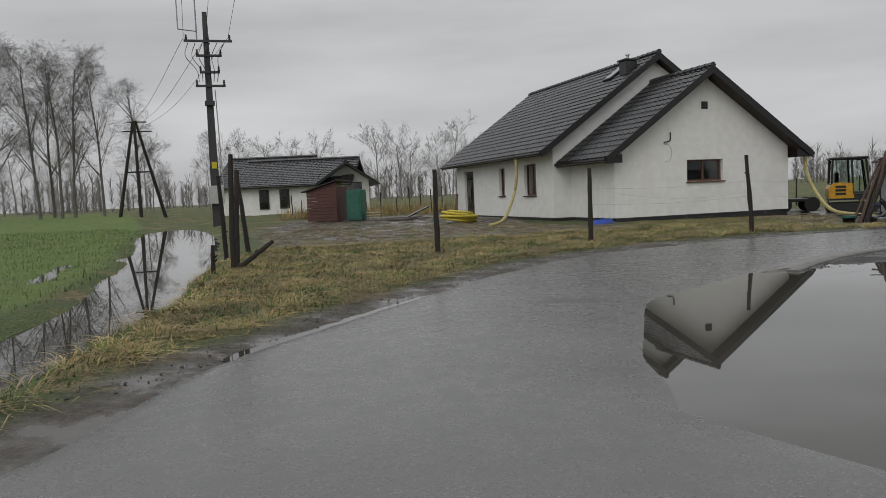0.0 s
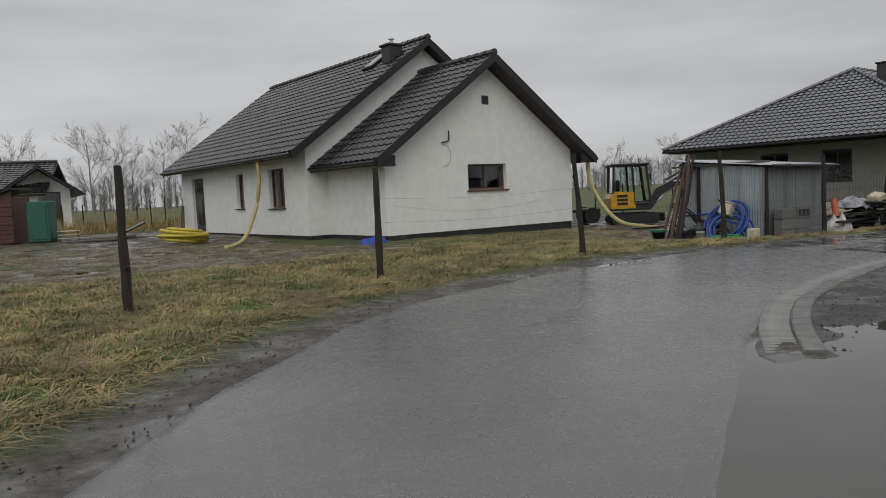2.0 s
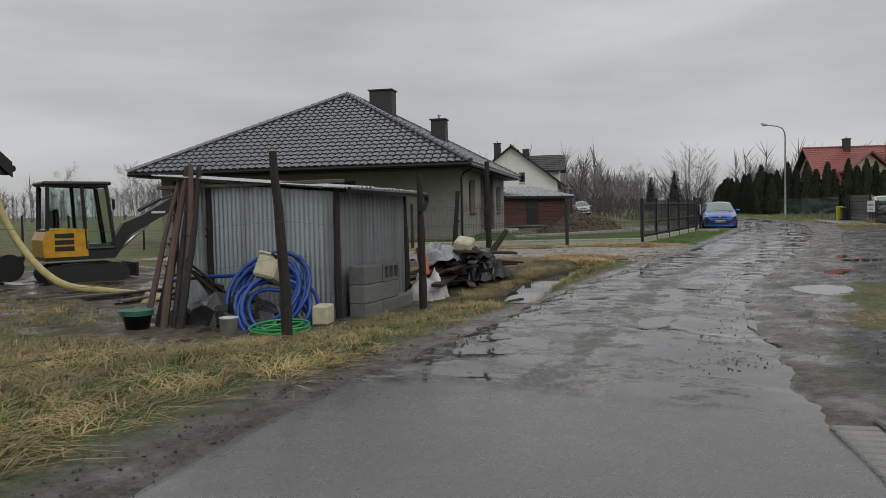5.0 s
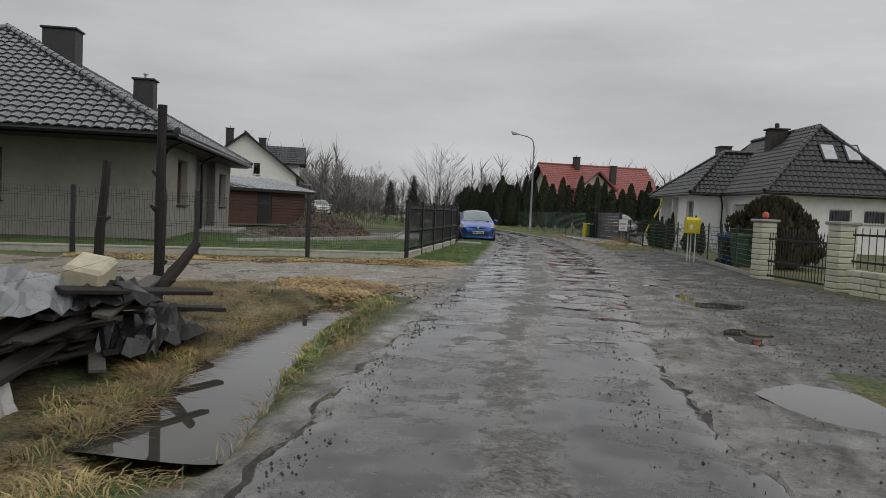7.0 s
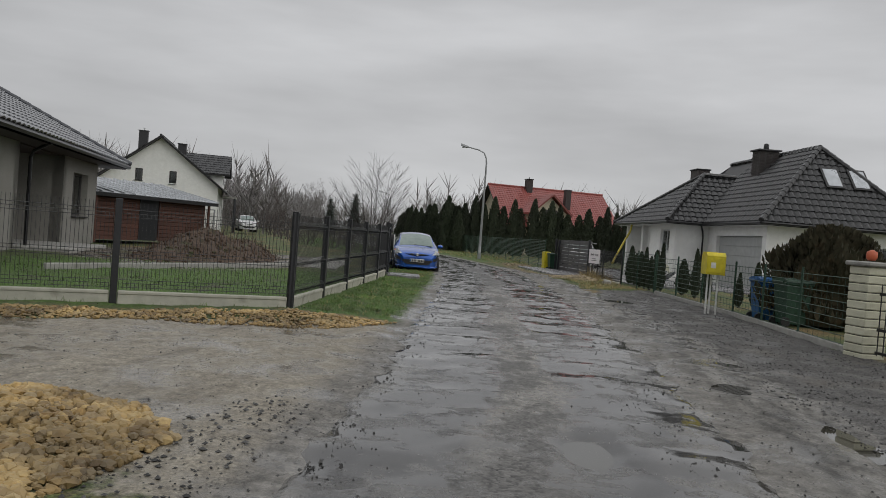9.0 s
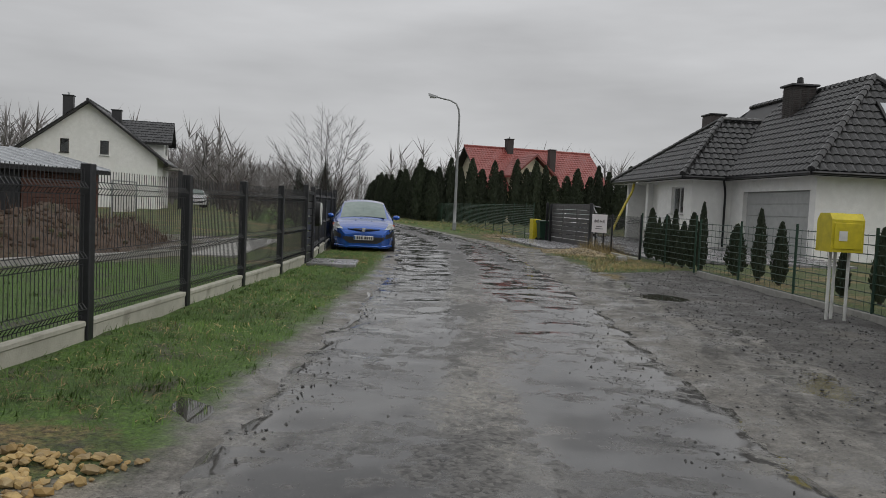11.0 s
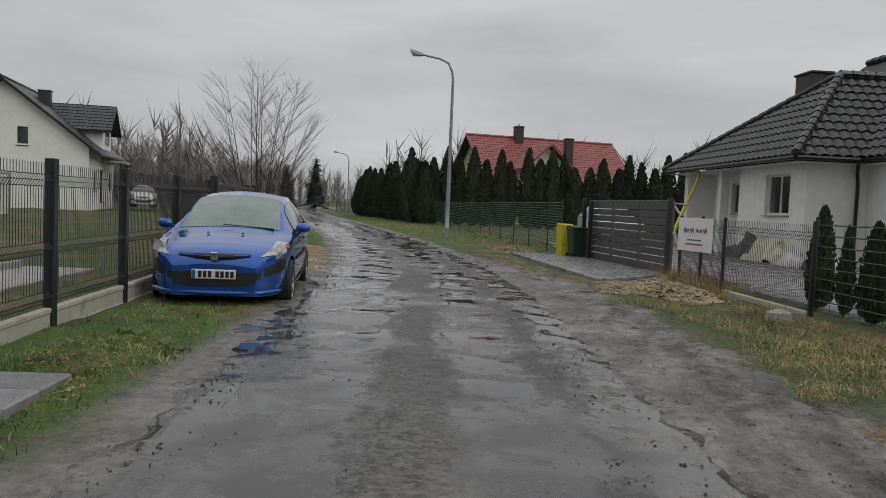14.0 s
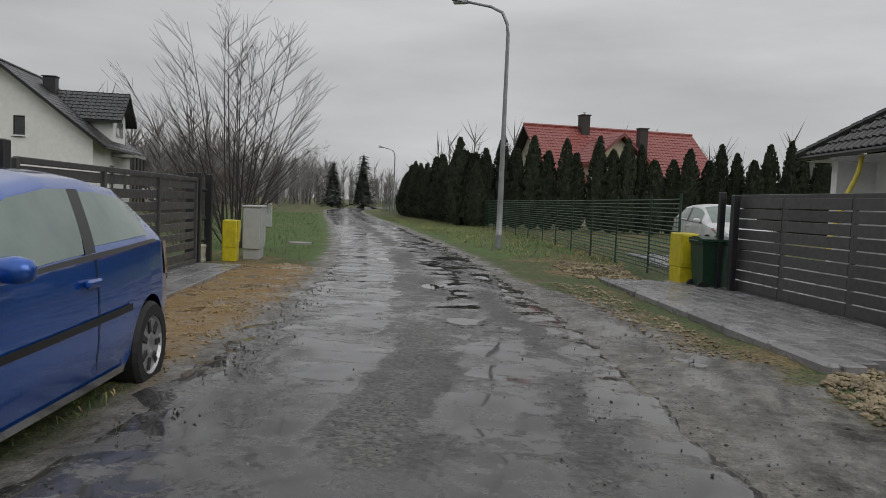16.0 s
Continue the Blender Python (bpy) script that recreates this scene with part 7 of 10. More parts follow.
def slat_gate(name, p, q, z0, z1, rows, label, frames=1, slat=None, gap=0.025, mat=None, inset=0.0):
    """A gate of level slats in a steel frame between p and q."""
    g = thing(name, wall_pose(p, q), label, "gate")
    d, mat = math.dist(p, q), mat or ANTHRACITE
    h = (z1 - z0) / rows
    for k in range(rows):
        for j in range(frames):
            a, b = d * j / frames + 0.03, d * (j + 1) / frames - 0.03
            part("slat", Shape().box(((a + b) / 2, 0, z0 + h * (k + 0.5)), (b - a, 0.022, h - gap), None, 0.004), mat, g)
    for j in range(frames + 1):
        part("stile", Shape().box((d * j / frames, -0.02, (z0 + z1) / 2), (0.06, 0.05, z1 - z0 + 0.08), None, 0.006), mat, g)
    for z in (z0 - 0.02, z1 + 0.02):
        part("rail", Shape().box((d / 2, -0.02, z), (d, 0.05, 0.06), None, 0.006), mat, g)
    return g


for p in ((41.5, 24.43), (42.5, 24.62)):
    solo("gate_post", Shape().box((0, 0, 0.7), (0.1, 0.1, 1.56), None, 0.008), ANTHRACITE, lift(*p, 0, 12), "square anthracite gate post", "post", "wicket posts")
slat_gate("wicket_gate", (41.58, 24.45), (42.42, 24.61), 0.06, 1.34, 9, "closed anthracite slatted wicket gate")
mb = thing("mailbox", pose(42.82, 24.58, 0.95, 0, 0, 12), "white-fronted oval mailbox on the wire fence", "mailbox")
part("body", Shape().prism([(0.13 * math.cos(a), 0.25 * math.sin(a)) for a in np.linspace(0, 6.283, 25)[:-1]], -0.02, 0.1, "y"), BLACK_PLASTIC, mb)
part("front", Shape().prism([(0.1 * math.cos(a) + 0.02, 0.23 * math.sin(a)) for a in np.linspace(0, 6.283, 25)[:-1]], -0.05, -0.022, "y"), PLATE_WHITE, mb)
part("flap", Shape().box((0.02, -0.055, 0.11), (0.13, 0.012, 0.03), None, 0.004), CAB_GREY, mb)
st = thing("doorstep", pose(41.95, 23.98, 0.0, 0, 0, 12), "dark paved doorstep before the wicket gate", "step")
for i in range(3):
    for j in range(2):
        part("slab", Shape().box((-0.42 + 0.42 * i, -0.23 + 0.46 * j, 0.0), (0.41, 0.45, 0.14), None, 0.012), PAVER, st)
# sliding gate behind the car
slat_gate("sliding_gate", (50.9, 26.68), (56.6, 28.42), 0.12, 1.40, 8, "long dark sliding gate of level slats", 3, gap=0.05, mat=GATE_GREY)
for p in ((50.7, 26.62), (56.75, 28.46), (57.0, 28.75), (57.6, 28.75)):
    solo("gate_post", Shape().box((0, 0, 0.72), (0.12, 0.12, 1.62), None, 0.01), ANTHRACITE, lift(*p, 0, 17), "square anthracite gate post", "post", "sliding gate posts")
panel_fence([(56.85, 28.55), (57.75, 28.85)], "short dark fence panel beside the cabinets", 1.38, 0.3, 0.0)
dr = thing("driveway_slab", pose(54.3, 27.1, 0.012, 0, 0, 17), "wet grey paved strip before the sliding gate", "pavement", "", "structure")
for i in range(14):
    for j in range(3):
        part("slab", Shape().box((-2.95 + 0.42 * i, 0.32 * j, 0), (0.41, 0.31, 0.08), None, 0.008), PAVER, dr)
gc = thing("gas_cabinet", lift(57.95, 28.5, 0, 20), "yellow gas meter cabinet beside the gate", "cabinet")
part("body", Shape().box((0, 0, 0.5), (0.36, 0.26, 0.5), None, 0.02), YELLOW, gc)
part("door", Shape().box((0, -0.14, 0.55), (0.3, 0.02, 0.4), None, 0.008), YELLOW, gc)
part("base", Shape().box((0, 0, 0.14), (0.34, 0.25, 0.28), None, 0.015), YELLOW, gc)
ec = thing("cable_cabinet", lift(58.75, 28.45, 0, 20), "grey electric cable cabinet on its plinth", "cabinet")
for i in range(2):
    part("unit", Shape().box((-0.22 + 0.44 * i, 0, 0.58), (0.42, 0.32, 0.78), None, 0.015), CAB_GREY, ec)
    part("door", Shape().box((-0.22 + 0.44 * i, -0.165, 0.6), (0.37, 0.015, 0.68), None, 0.006), CAB_GREY, ec)
    part("foot", Shape().box((-0.22 + 0.44 * i, 0, 0.1), (0.36, 0.28, 0.2)), CAB_GREY, ec)
part("roof_cap", Shape().box((0, 0, 0.985), (0.9, 0.36, 0.04), None, 0.012), CAB_GREY, ec)
solo("cable_pillar", Shape().box((0, 0, 0.45), (0.3, 0.22, 0.9), None, 0.03), CAB_GREY, lift(71.5, 34.4, 0, 20), "pale grey cable pillar in the grass", "cabinet")
for x, y in ((66.0, 33.2), (70.8, 35.2), (75.8, 37.2)):
    solo("fence_post", Shape().rod((0, 0, -0.1), (0, 0, 1.1), 0.04, n=8), WOOD_DARK, lift(x, y), "dark round post on the grass edge", "post", "posts beyond the cabinets")
solo("manhole_cover", Shape().rod((0, 0, 0), (0, 0, 0.06), 0.3, n=18), CONCRETE, lift(63.5, 29.6), "concrete cover in the grass", "cover")
# inner edging, soil heap, garden shed, van and tarpaulin frame
for (a, b) in (((33.5, 29.0), (41.6, 26.9)), ((41.6, 26.9), (48.5, 28.6))):
    solo("edging", Shape().box((math.dist(a, b) / 2, 0, 0.06), (math.dist(a, b), 0.09, 0.2), None, 0.015), CONCRETE, wall_pose(a, b), "pale concrete edging across the lawn", "edging", "lawn edging")
solo("paved_path", Shape().box((0, 0, 0.0), (7.0, 1.0, 0.08), None, 0.01), CONCRETE, pose(45.3, 27.3, 0.02, 0, 0, 13), "pale concrete path inside the yard", "path")
n = 46
ang, rad = np.meshgrid(np.linspace(0, 2 * math.pi, 3 * n, endpoint=False), np.linspace(0, 1, n))
hx, hy = 3.6 * rad * np.cos(ang), 1.7 * rad * np.sin(ang)
hz = 1.05 * (1 - rad**1.6) * (1 + 0.25 * wave_noise(hx, hy, 2.2, 61)) + 0.07 * wave_noise(hx, hy, 0.6, 62) + 0.04 * wave_noise(hx, hy, 0.22, 63) - 0.12
SOIL = material("turned_brown_soil", (0.105, 0.068, 0.043), 0.9, scale=9, coarse=(0.052, 0.035, 0.025), bump=0.9, bump_scale=22, spots=[((0.05, 0.062, 0.022), 1.5, 0.56, 0.7)])
heap = Shape()
idx = np.arange(n * 3 * n).reshape(n, 3 * n)
heap.add(np.stack([hx, hy, hz], -1).reshape(-1, 3).tolist(), np.stack([idx[:-1], np.roll(idx[:-1], -1, 1), np.roll(idx[1:], -1, 1), idx[1:]], -1).reshape(-1, 4).tolist())
solo("soil_mound", heap, SOIL, pose(42.6, 30.2, 0.05, 0, 0, 12) @ Matrix.Diagonal((1.45, 1.1, 0.78, 1)), "weedy mound of dug brown soil behind the fence", "soil mound", smooth=True)


def heap_weeds():
    """Clods and dead stalks over the soil heap."""
    r = np.random.RandomState(19)
    place = pose(42.6, 30.2, 0.05, 0, 0, 12) @ Matrix.Diagonal((1.45, 1.1, 0.78, 1))
    clods, stalks = Shape(), Shape()
    for k in range(1500):
        a, q = r.uniform(0, 6.283), math.sqrt(r.uniform(0, 1))
        x, y = 3.6 * q * math.cos(a), 1.7 * q * math.sin(a)
        z = float(1.05 * (1 - q**1.6) * (1 + 0.25 * wave_noise(x, y, 2.2, 61)) + 0.07 * wave_noise(x, y, 0.6, 62) - 0.12)
        at = place @ Vector((x, y, z))
        if k % 3 == 0:
            d = r.uniform(0.04, 0.13)
            clods.box(at, (d * r.uniform(0.7, 1.6), d, d * 0.8), None, d * 0.22, r.uniform(0, 180))
        else:
            h, b = r.uniform(0.12, 0.45), r.uniform(0, 6.283)
            w = 0.008
            stalks.add([at + Vector((-w * math.sin(b), w * math.cos(b), 0)), at + Vector((w * math.sin(b), -w * math.cos(b), 0)), at + Vector((0.5 * h * math.cos(b), 0.5 * h * math.sin(b), h))], [(0, 1, 2)])
    solo("soil_clods", clods, SOIL, Matrix.Identity(4), "loose clods on the dug soil heap", "soil", kind="stuff")
    solo("dead_weeds", stalks, WOOD_POLE, Matrix.Identity(4), "dead brown weeds on the soil heap", "weeds", kind="stuff")


heap_weeds()


def garden_shed():
    t = thing("garden_shed", pose(44.6, 36.0, 0.1, 0, 0, -14), "red-brown timber shed with pale seamed roof", "shed")
    L, D, zf, zb = 5.9, 2.6, 1.75, 2.25
    rows = 11
    for k in range(rows):
        z = 0.08 + (zf - 0.08) * (k + 0.5) / rows
        for a, b in ((0, 2.35), (3.35, L)):
            part("board", Shape().box(((a + b) / 2, 0, z), (b - a, 0.035, (zf - 0.08) / rows - 0.012), None, 0.006), WOOD_RED, t)
    part("door", Shape().box((2.85, 0.0, 0.92), (0.92, 0.04, 1.66), None, 0.01), ANTHRACITE, t)
    for x0 in (0.02, L - 0.02):
        part("end_wall", Shape().prism([(0, 0.02), (D, 0.02), (D, zb), (0, zf)], x0 - 0.02, x0 + 0.02, "x"), WOOD_RED, t)
    part("back_wall", Shape().box((L / 2, D, 1.1), (L, 0.04, 2.2)), WOOD_RED, t)
    k = (zb - zf) / D
    y0, y1 = -0.45, D + 0.3
    f = [(-0.3, y0, zf + k * y0 + 0.08), (L + 0.3, y0, zf + k * y0 + 0.08), (L + 0.3, y1, zf + k * y1 + 0.08), (-0.3, y1, zf + k * y1 + 0.08)]
    rf = part("roof", deck(Shape(), f, 0.12, 0.0), FASCIA, t)
    part("metal_sheet", deck(Shape(), [(x, y, z + 0.03) for x, y, z in f], 0.02, 0.0), SEAM, rf)
    for i in range(14):
        x = -0.3 + (L + 0.6) * i / 13
        part("seam", Shape().add([(x - 0.012, y0, f[0][2] + 0.03), (x + 0.012, y0, f[0][2] + 0.03), (x + 0.012, y1, f[2][2] + 0.03), (x - 0.012, y1, f[2][2] + 0.03), (x, y0, f[0][2] + 0.07), (x, y1, f[2][2] + 0.07)], [(0, 1, 4), (3, 5, 2), (0, 4, 5, 3), (1, 2, 5, 4)]), SEAM, rf)
    for x in (0.1, L - 0.1):
        part("post", Shape().box((x, -0.3, 0.85), (0.09, 0.09, 1.7), None, 0.01), WOOD_RED, t)


garden_shed()
tf = thing("frame_tent", lift(62.0, 40.5, 0, 10), "white tarpaulin stretched on a pipe frame", "tent")
part("tarpaulin", Shape().box((0, 0.05, 0.9), (2.9, 0.03, 1.3)), WHITE_BAG, tf)
for x in (-1.5, 1.5):
    part("leg", Shape().rod((x, 0, -0.1), (x, 0, 1.75), 0.04, n=6), LAMP_STEEL, tf)
part("top_bar", Shape().rod((-1.5, 0, 1.72), (1.5, 0, 1.72), 0.035, n=6), LAMP_STEEL, tf)


# ---- cars ----
CAR_X = [0.0, 0.03, 0.08, 0.16, 0.30, 0.55, 0.80, 1.00, 1.10, 1.60, 1.95, 2.40, 3.00, 3.45, 3.75, 3.95, 4.08, 4.17, 4.20]
CAR_TOP = [0.60, 0.70, 0.745, 0.785, 0.835, 0.90, 0.945, 0.98, 1.02, 1.29, 1.44, 1.505, 1.505, 1.46, 1.36, 1.22, 1.02, 0.82, 0.62]
CAR_WIDE = [0.50, 0.58, 0.645, 0.71, 0.765, 0.815, 0.845, 0.86, 0.863, 0.868, 0.87, 0.87, 0.868, 0.855, 0.835, 0.80, 0.76, 0.69, 0.60]
CAR_BELT = [0.57, 0.64, 0.675, 0.705, 0.745, 0.80, 0.86, 0.905, 0.92, 0.935, 0.945, 0.96, 0.985, 1.01, 1.02, 1.0, 0.93, 0.78, 0.60]
CAR_EDGE = [0.44, 0.52, 0.58, 0.63, 0.67, 0.70, 0.705, 0.70, 0.69, 0.63, 0.585, 0.575, 0.57, 0.56, 0.555, 0.55, 0.57, 0.57, 0.52]
ARCHES, WHEEL_R = (0.85, 3.46), 0.31


def car_surface(x, s, out=0.0):
    """A place on the right half of the body: x from the front, s from the sill (0) over the belt (0.45) and the roof edge (0.78) to the middle (1)."""
    top, wide, belt, edge = (float(np.interp(x, CAR_X, c)) for c in (CAR_TOP, CAR_WIDE, CAR_BELT, CAR_EDGE))
    low = 0.21
    for c in ARCHES:
        if abs(x - c) < 0.36:
            low = max(low, WHEEL_R + math.sqrt(0.36**2 - (x - c) ** 2) - 0.0)
    low = min(low, belt - 0.04)
    if s <= 0.45:
        t = s / 0.45
        z = low + (belt - low) * t
        bulge = math.sin(math.pi * min(1, max(0, (z - 0.18) / (belt - 0.1))))
        y = wide * (0.955 + 0.045 * bulge) - (0.02 if z < 0.3 else 0)
    elif s <= 0.78:
        t = (s - 0.45) / 0.33
        ze = top - 0.045 - 0.025 * max(0, min(1, (top - 1.0) / 0.5))
        z = belt + (ze - belt) * t
        y = wide * 0.985 + (edge - wide * 0.985) * t**1.15
    else:
        t = (s - 0.78) / 0.22
        ze = top - 0.045 - 0.025 * max(0, min(1, (top - 1.0) / 0.5))
        y = edge * (1 - t)
        z = ze + (top - ze) * math.sin(t * math.pi / 2) ** 0.8
    return Vector((x, y + out * (1 if s < 0.8 else 0.1), z + out * (0 if s < 0.45 else 0.9)))


def car_patch(x0, x1, s0, s1, nx, ns, side, out=0.004, shear=None):
    """A skin over part of the body, both sides' middle patches joined when side is 0."""
    s = Shape()
    rows = []
    for i in range(nx + 1):
        x = x0 + (x1 - x0) * i / nx
        row = []
        for j in range(ns + 1):
            u = s0 + (s1 - s0) * j / ns
            xx = x + (shear(j / ns) if shear else 0)
            row.append(car_surface(xx, u, out))
        rows.append(row)
    for sgn in ((1, -1) if side == 0 else (side,)):
        vs = [(p.x, sgn * p.y, p.z) for r in rows for p in r]
        w = ns + 1
        fs = [(i * w + j, i * w + j + 1, (i + 1) * w + j + 1, (i + 1) * w + j) for i in range(nx) for j in range(ns)]
        s.add(vs, [f if sgn > 0 else f[::-1] for f in fs])
    return s


def parked_car(m, paint, label):
    c = thing("car", m, label, "car")
    xs = sorted({*np.round(np.linspace(0, 4.2, 64), 3), *CAR_X, *(a + d for a in ARCHES for d in (-0.36, -0.35, -0.32, 0.32, 0.35, 0.36))})
    us = [0, 0.05, 0.1, 0.17, 0.25, 0.33, 0.4, 0.45, 0.5, 0.58, 0.66, 0.73, 0.78, 0.81, 0.86, 0.92, 1.0]
    body = Shape()
    w = len(us)
    for sgn in (1, -1):
        vs = [car_surface(x, u) for x in xs for u in us]
        fs = [(i * w + j, i * w + j + 1, (i + 1) * w + j + 1, (i + 1) * w + j) for i in range(len(xs) - 1) for j in range(w - 1)]
        body.add([(p.x, sgn * p.y, p.z) for p in vs], [f if sgn > 0 else f[::-1] for f in fs])
    for x in (0.0, 4.2):
        ring = [car_surface(x, u) for u in us]
        pts = [(p.x, p.y, p.z) for p in ring] + [(p.x, -p.y, p.z) for p in ring[::-1]]
        body.add(pts, [tuple(range(len(pts)))])
    part("body", body, paint, c, smooth=True)
    part("floor_pan", Shape().box((2.1, 0, 0.3), (3.7, 1.3, 0.16)), BLACK_PLASTIC, c)
    part("windscreen", car_patch(1.09, 1.95, 0.795, 1.0, 12, 8, 0, 0.006), CAR_GLASS, c, "misted greenish windscreen, sky reflection put into its colour", smooth=True)
    part("rear_window", car_patch(3.62, 3.98, 0.82, 1.0, 6, 6, 0, 0.006), CAR_GLASS, c, smooth=True)
    for sgn in (1, -1):
        part("door_window", car_patch(1.36, 2.40, 0.49, 0.74, 10, 5, sgn, 0.005, lambda t: 0.30 * t), CAR_GLASS, c, smooth=True)
        part("quarter_window", car_patch(2.56, 3.50, 0.51, 0.73, 8, 4, sgn, 0.005, lambda t: 0.16 * t), CAR_GLASS, c, smooth=True)
        part("window_trim", car_patch(1.30, 3.60, 0.462, 0.482, 24, 1, sgn, 0.006), BLACK_PLASTIC, c)
        part("pillar_trim", car_patch(2.41, 2.55, 0.485, 0.74, 2, 5, sgn, 0.006, lambda t: 0.24 * t), BLACK_PLASTIC, c)
        part("headlight", car_patch(0.06, 0.58, 0.40, 0.79, 12, 8, sgn, 0.010, lambda t: 0.12 - 0.12 * t), LENS, c, "clear slanted headlight", smooth=True)
        for lx, lu, lr in ((0.22, 0.66, 0.062), (0.36, 0.53, 0.075), (0.56, 0.46, 0.035)):
            at = car_surface(lx, lu, 0.008)
            at.y *= sgn
            face = Vector((-0.72, 0.42 * sgn, 0.55)).to_track_quat("Z", "Y").to_matrix().to_4x4()
            part("reflector", Shape().lathe([(lr, 0), (lr * 0.92, 0.010), (lr * 0.5, 0.004), (0.01, 0.002)], 14, Matrix.Translation(at) @ face), LAMP_STEEL if lr > 0.04 else ORANGE, c)
        part("tail_light", car_patch(3.84, 4.12, 0.32, 0.47, 5, 4, sgn, 0.008), RED_LENS, c, "red tail light", smooth=True)
        part("side_strip", car_patch(1.28, 3.05, 0.235, 0.262, 20, 1, sgn, 0.012), BLACK_PLASTIC, c)
        part("sill", car_patch(1.22, 3.05, 0.0, 0.03, 20, 1, sgn, 0.012), CHROME, c)
        part("door_seam", car_patch(1.27, 1.282, 0.06, 0.45, 1, 8, sgn, 0.003), INK, c)
        part("door_seam", car_patch(2.54, 2.552, 0.06, 0.48, 1, 8, sgn, 0.003), INK, c)
        part("door_handle", Shape().box((2.42, sgn * 0.885, 0.855), (0.19, 0.035, 0.05), None, 0.014), paint, c)
        mir = part("mirror", Shape().lathe([(0.02, -0.1), (0.058, -0.07), (0.066, 0.02), (0.048, 0.08), (0.02, 0.095)], 12, pose(1.45, sgn * 0.94, 1.02) @ pose(0, 0, 0, 90, 0, 0)), paint, c, smooth=True)
        part("mirror_arm", Shape().rod((1.5, sgn * 0.82, 0.98), (1.46, sgn * 0.92, 1.0), 0.025, n=6), BLACK_PLASTIC, mir)
    part("grille", Shape().tube([(0.05, -0.42, 0.705), (0.025, -0.2, 0.69), (0.012, 0, 0.685), (0.025, 0.2, 0.69), (0.05, 0.42, 0.705)], [0.02, 0.036, 0.042, 0.036, 0.02], 8), BLACK_PLASTIC, c)
    part("grille_bar", Shape().tube([(0.03, -0.4, 0.705), (-0.02, 0, 0.688), (0.03, 0.4, 0.705)], 0.013, 6), paint, c)
    part("badge", Shape().box((-0.03, 0, 0.69), (0.02, 0.09, 0.1), None, 0.015), CHROME, c)
    part("air_intake", Shape().prism([(-0.36, 0.33), (0.36, 0.33), (0.46, 0.37), (0.52, 0.44), (0.5, 0.50), (-0.5, 0.50), (-0.52, 0.44), (-0.46, 0.37)], -0.014, 0.05, "x"), BLACK_PLASTIC, c)
    for sgn in (1, -1):
        part("bumper_strip", car_patch(0.0, 0.46, 0.25, 0.36, 10, 3, sgn, 0.010), BLACK_PLASTIC, c)
    part("bumper_lip", Shape().tube([(0.22, -0.76, 0.27), (0.04, -0.55, 0.25), (-0.01, 0, 0.245), (0.04, 0.55, 0.25), (0.22, 0.76, 0.27)], 0.03, 8), paint, c, smooth=True)
    plate = part("number_plate", Shape().box((-0.035, 0, 0.475), (0.02, 0.52, 0.115), None, 0.006), PLATE_WHITE, c)
    part("plate_band", Shape().box((-0.047, 0.235, 0.475), (0.006, 0.04, 0.1)), BLUE_BIN, plate)
    for k in range(7):
        part("plate_bar", Shape().box((-0.047, 0.16 - 0.058 * k - (0.03 if k > 2 else 0), 0.475), (0.005, 0.04, 0.076)), INK, plate)
    for k in (-0.22, 0.22):
        part("washer_nozzle", Shape().box((0.72, k, 0.945), (0.03, 0.03, 0.015)), BLACK_PLASTIC, c)
    part("antenna", Shape().rod((2.15, 0, 1.5), (2.5, 0, 1.88), 0.006, n=5), BLACK_PLASTIC, c)
    part("wiper", Shape().rod((1.09, -0.58, 1.0), (1.12, 0.1, 1.04), 0.01, n=5), BLACK_PLASTIC, c)
    for x in ARCHES:
        for sgn in (1, -1):
            wm = pose(x, sgn * 0.77, WHEEL_R, 90, 0, 0)
            wh_ = part("wheel", Shape().lathe([(0.2, -0.03), (0.21, -0.1), (0.285, -0.1), (WHEEL_R, -0.07), (WHEEL_R, 0.07), (0.285, 0.1), (0.21, 0.1), (0.2, 0.03)], 28, wm), RUBBER, c, smooth=False)
            face = Shape().lathe([(0.02, sgn * -0.07), (0.06, sgn * -0.085), (0.19, sgn * -0.075), (0.205, sgn * -0.095), (0.212, sgn * -0.06)], 28, wm)
            part("wheel_cover", face, HUB, wh_)
            for k in range(7):
                a = 2 * math.pi * k / 7
                part("slot", Shape().box((0.135, 0, sgn * -0.088), (0.09, 0.045, 0.008), wm @ Matrix.Rotation(a, 4, "Z"), 0.003), BLACK_PLASTIC, wh_)
            part("arch_lining", Shape().rod((x, sgn * 0.45, WHEEL_R), (x, sgn * 0.66, WHEEL_R), 0.35, n=24), INK, c)
    return c


parked_car(pose(46.52, 24.58, -0.12, 0, 0, 15.2) @ Matrix.Diagonal((0.95, 0.95, 0.95, 1)), CAR_BLUE, "blue three-door hatchback parked on the wet verge, misted windows")
parked_car(pose(66.0, 18.4, 0.0, 0, 0, 14), CAR_WHITE, "white car parked behind the slatted gate")
parked_car(pose(85.8, 48.6, 0.25, 0, 0, 30), CAR_WHITE, "white car parked far off by the white house")


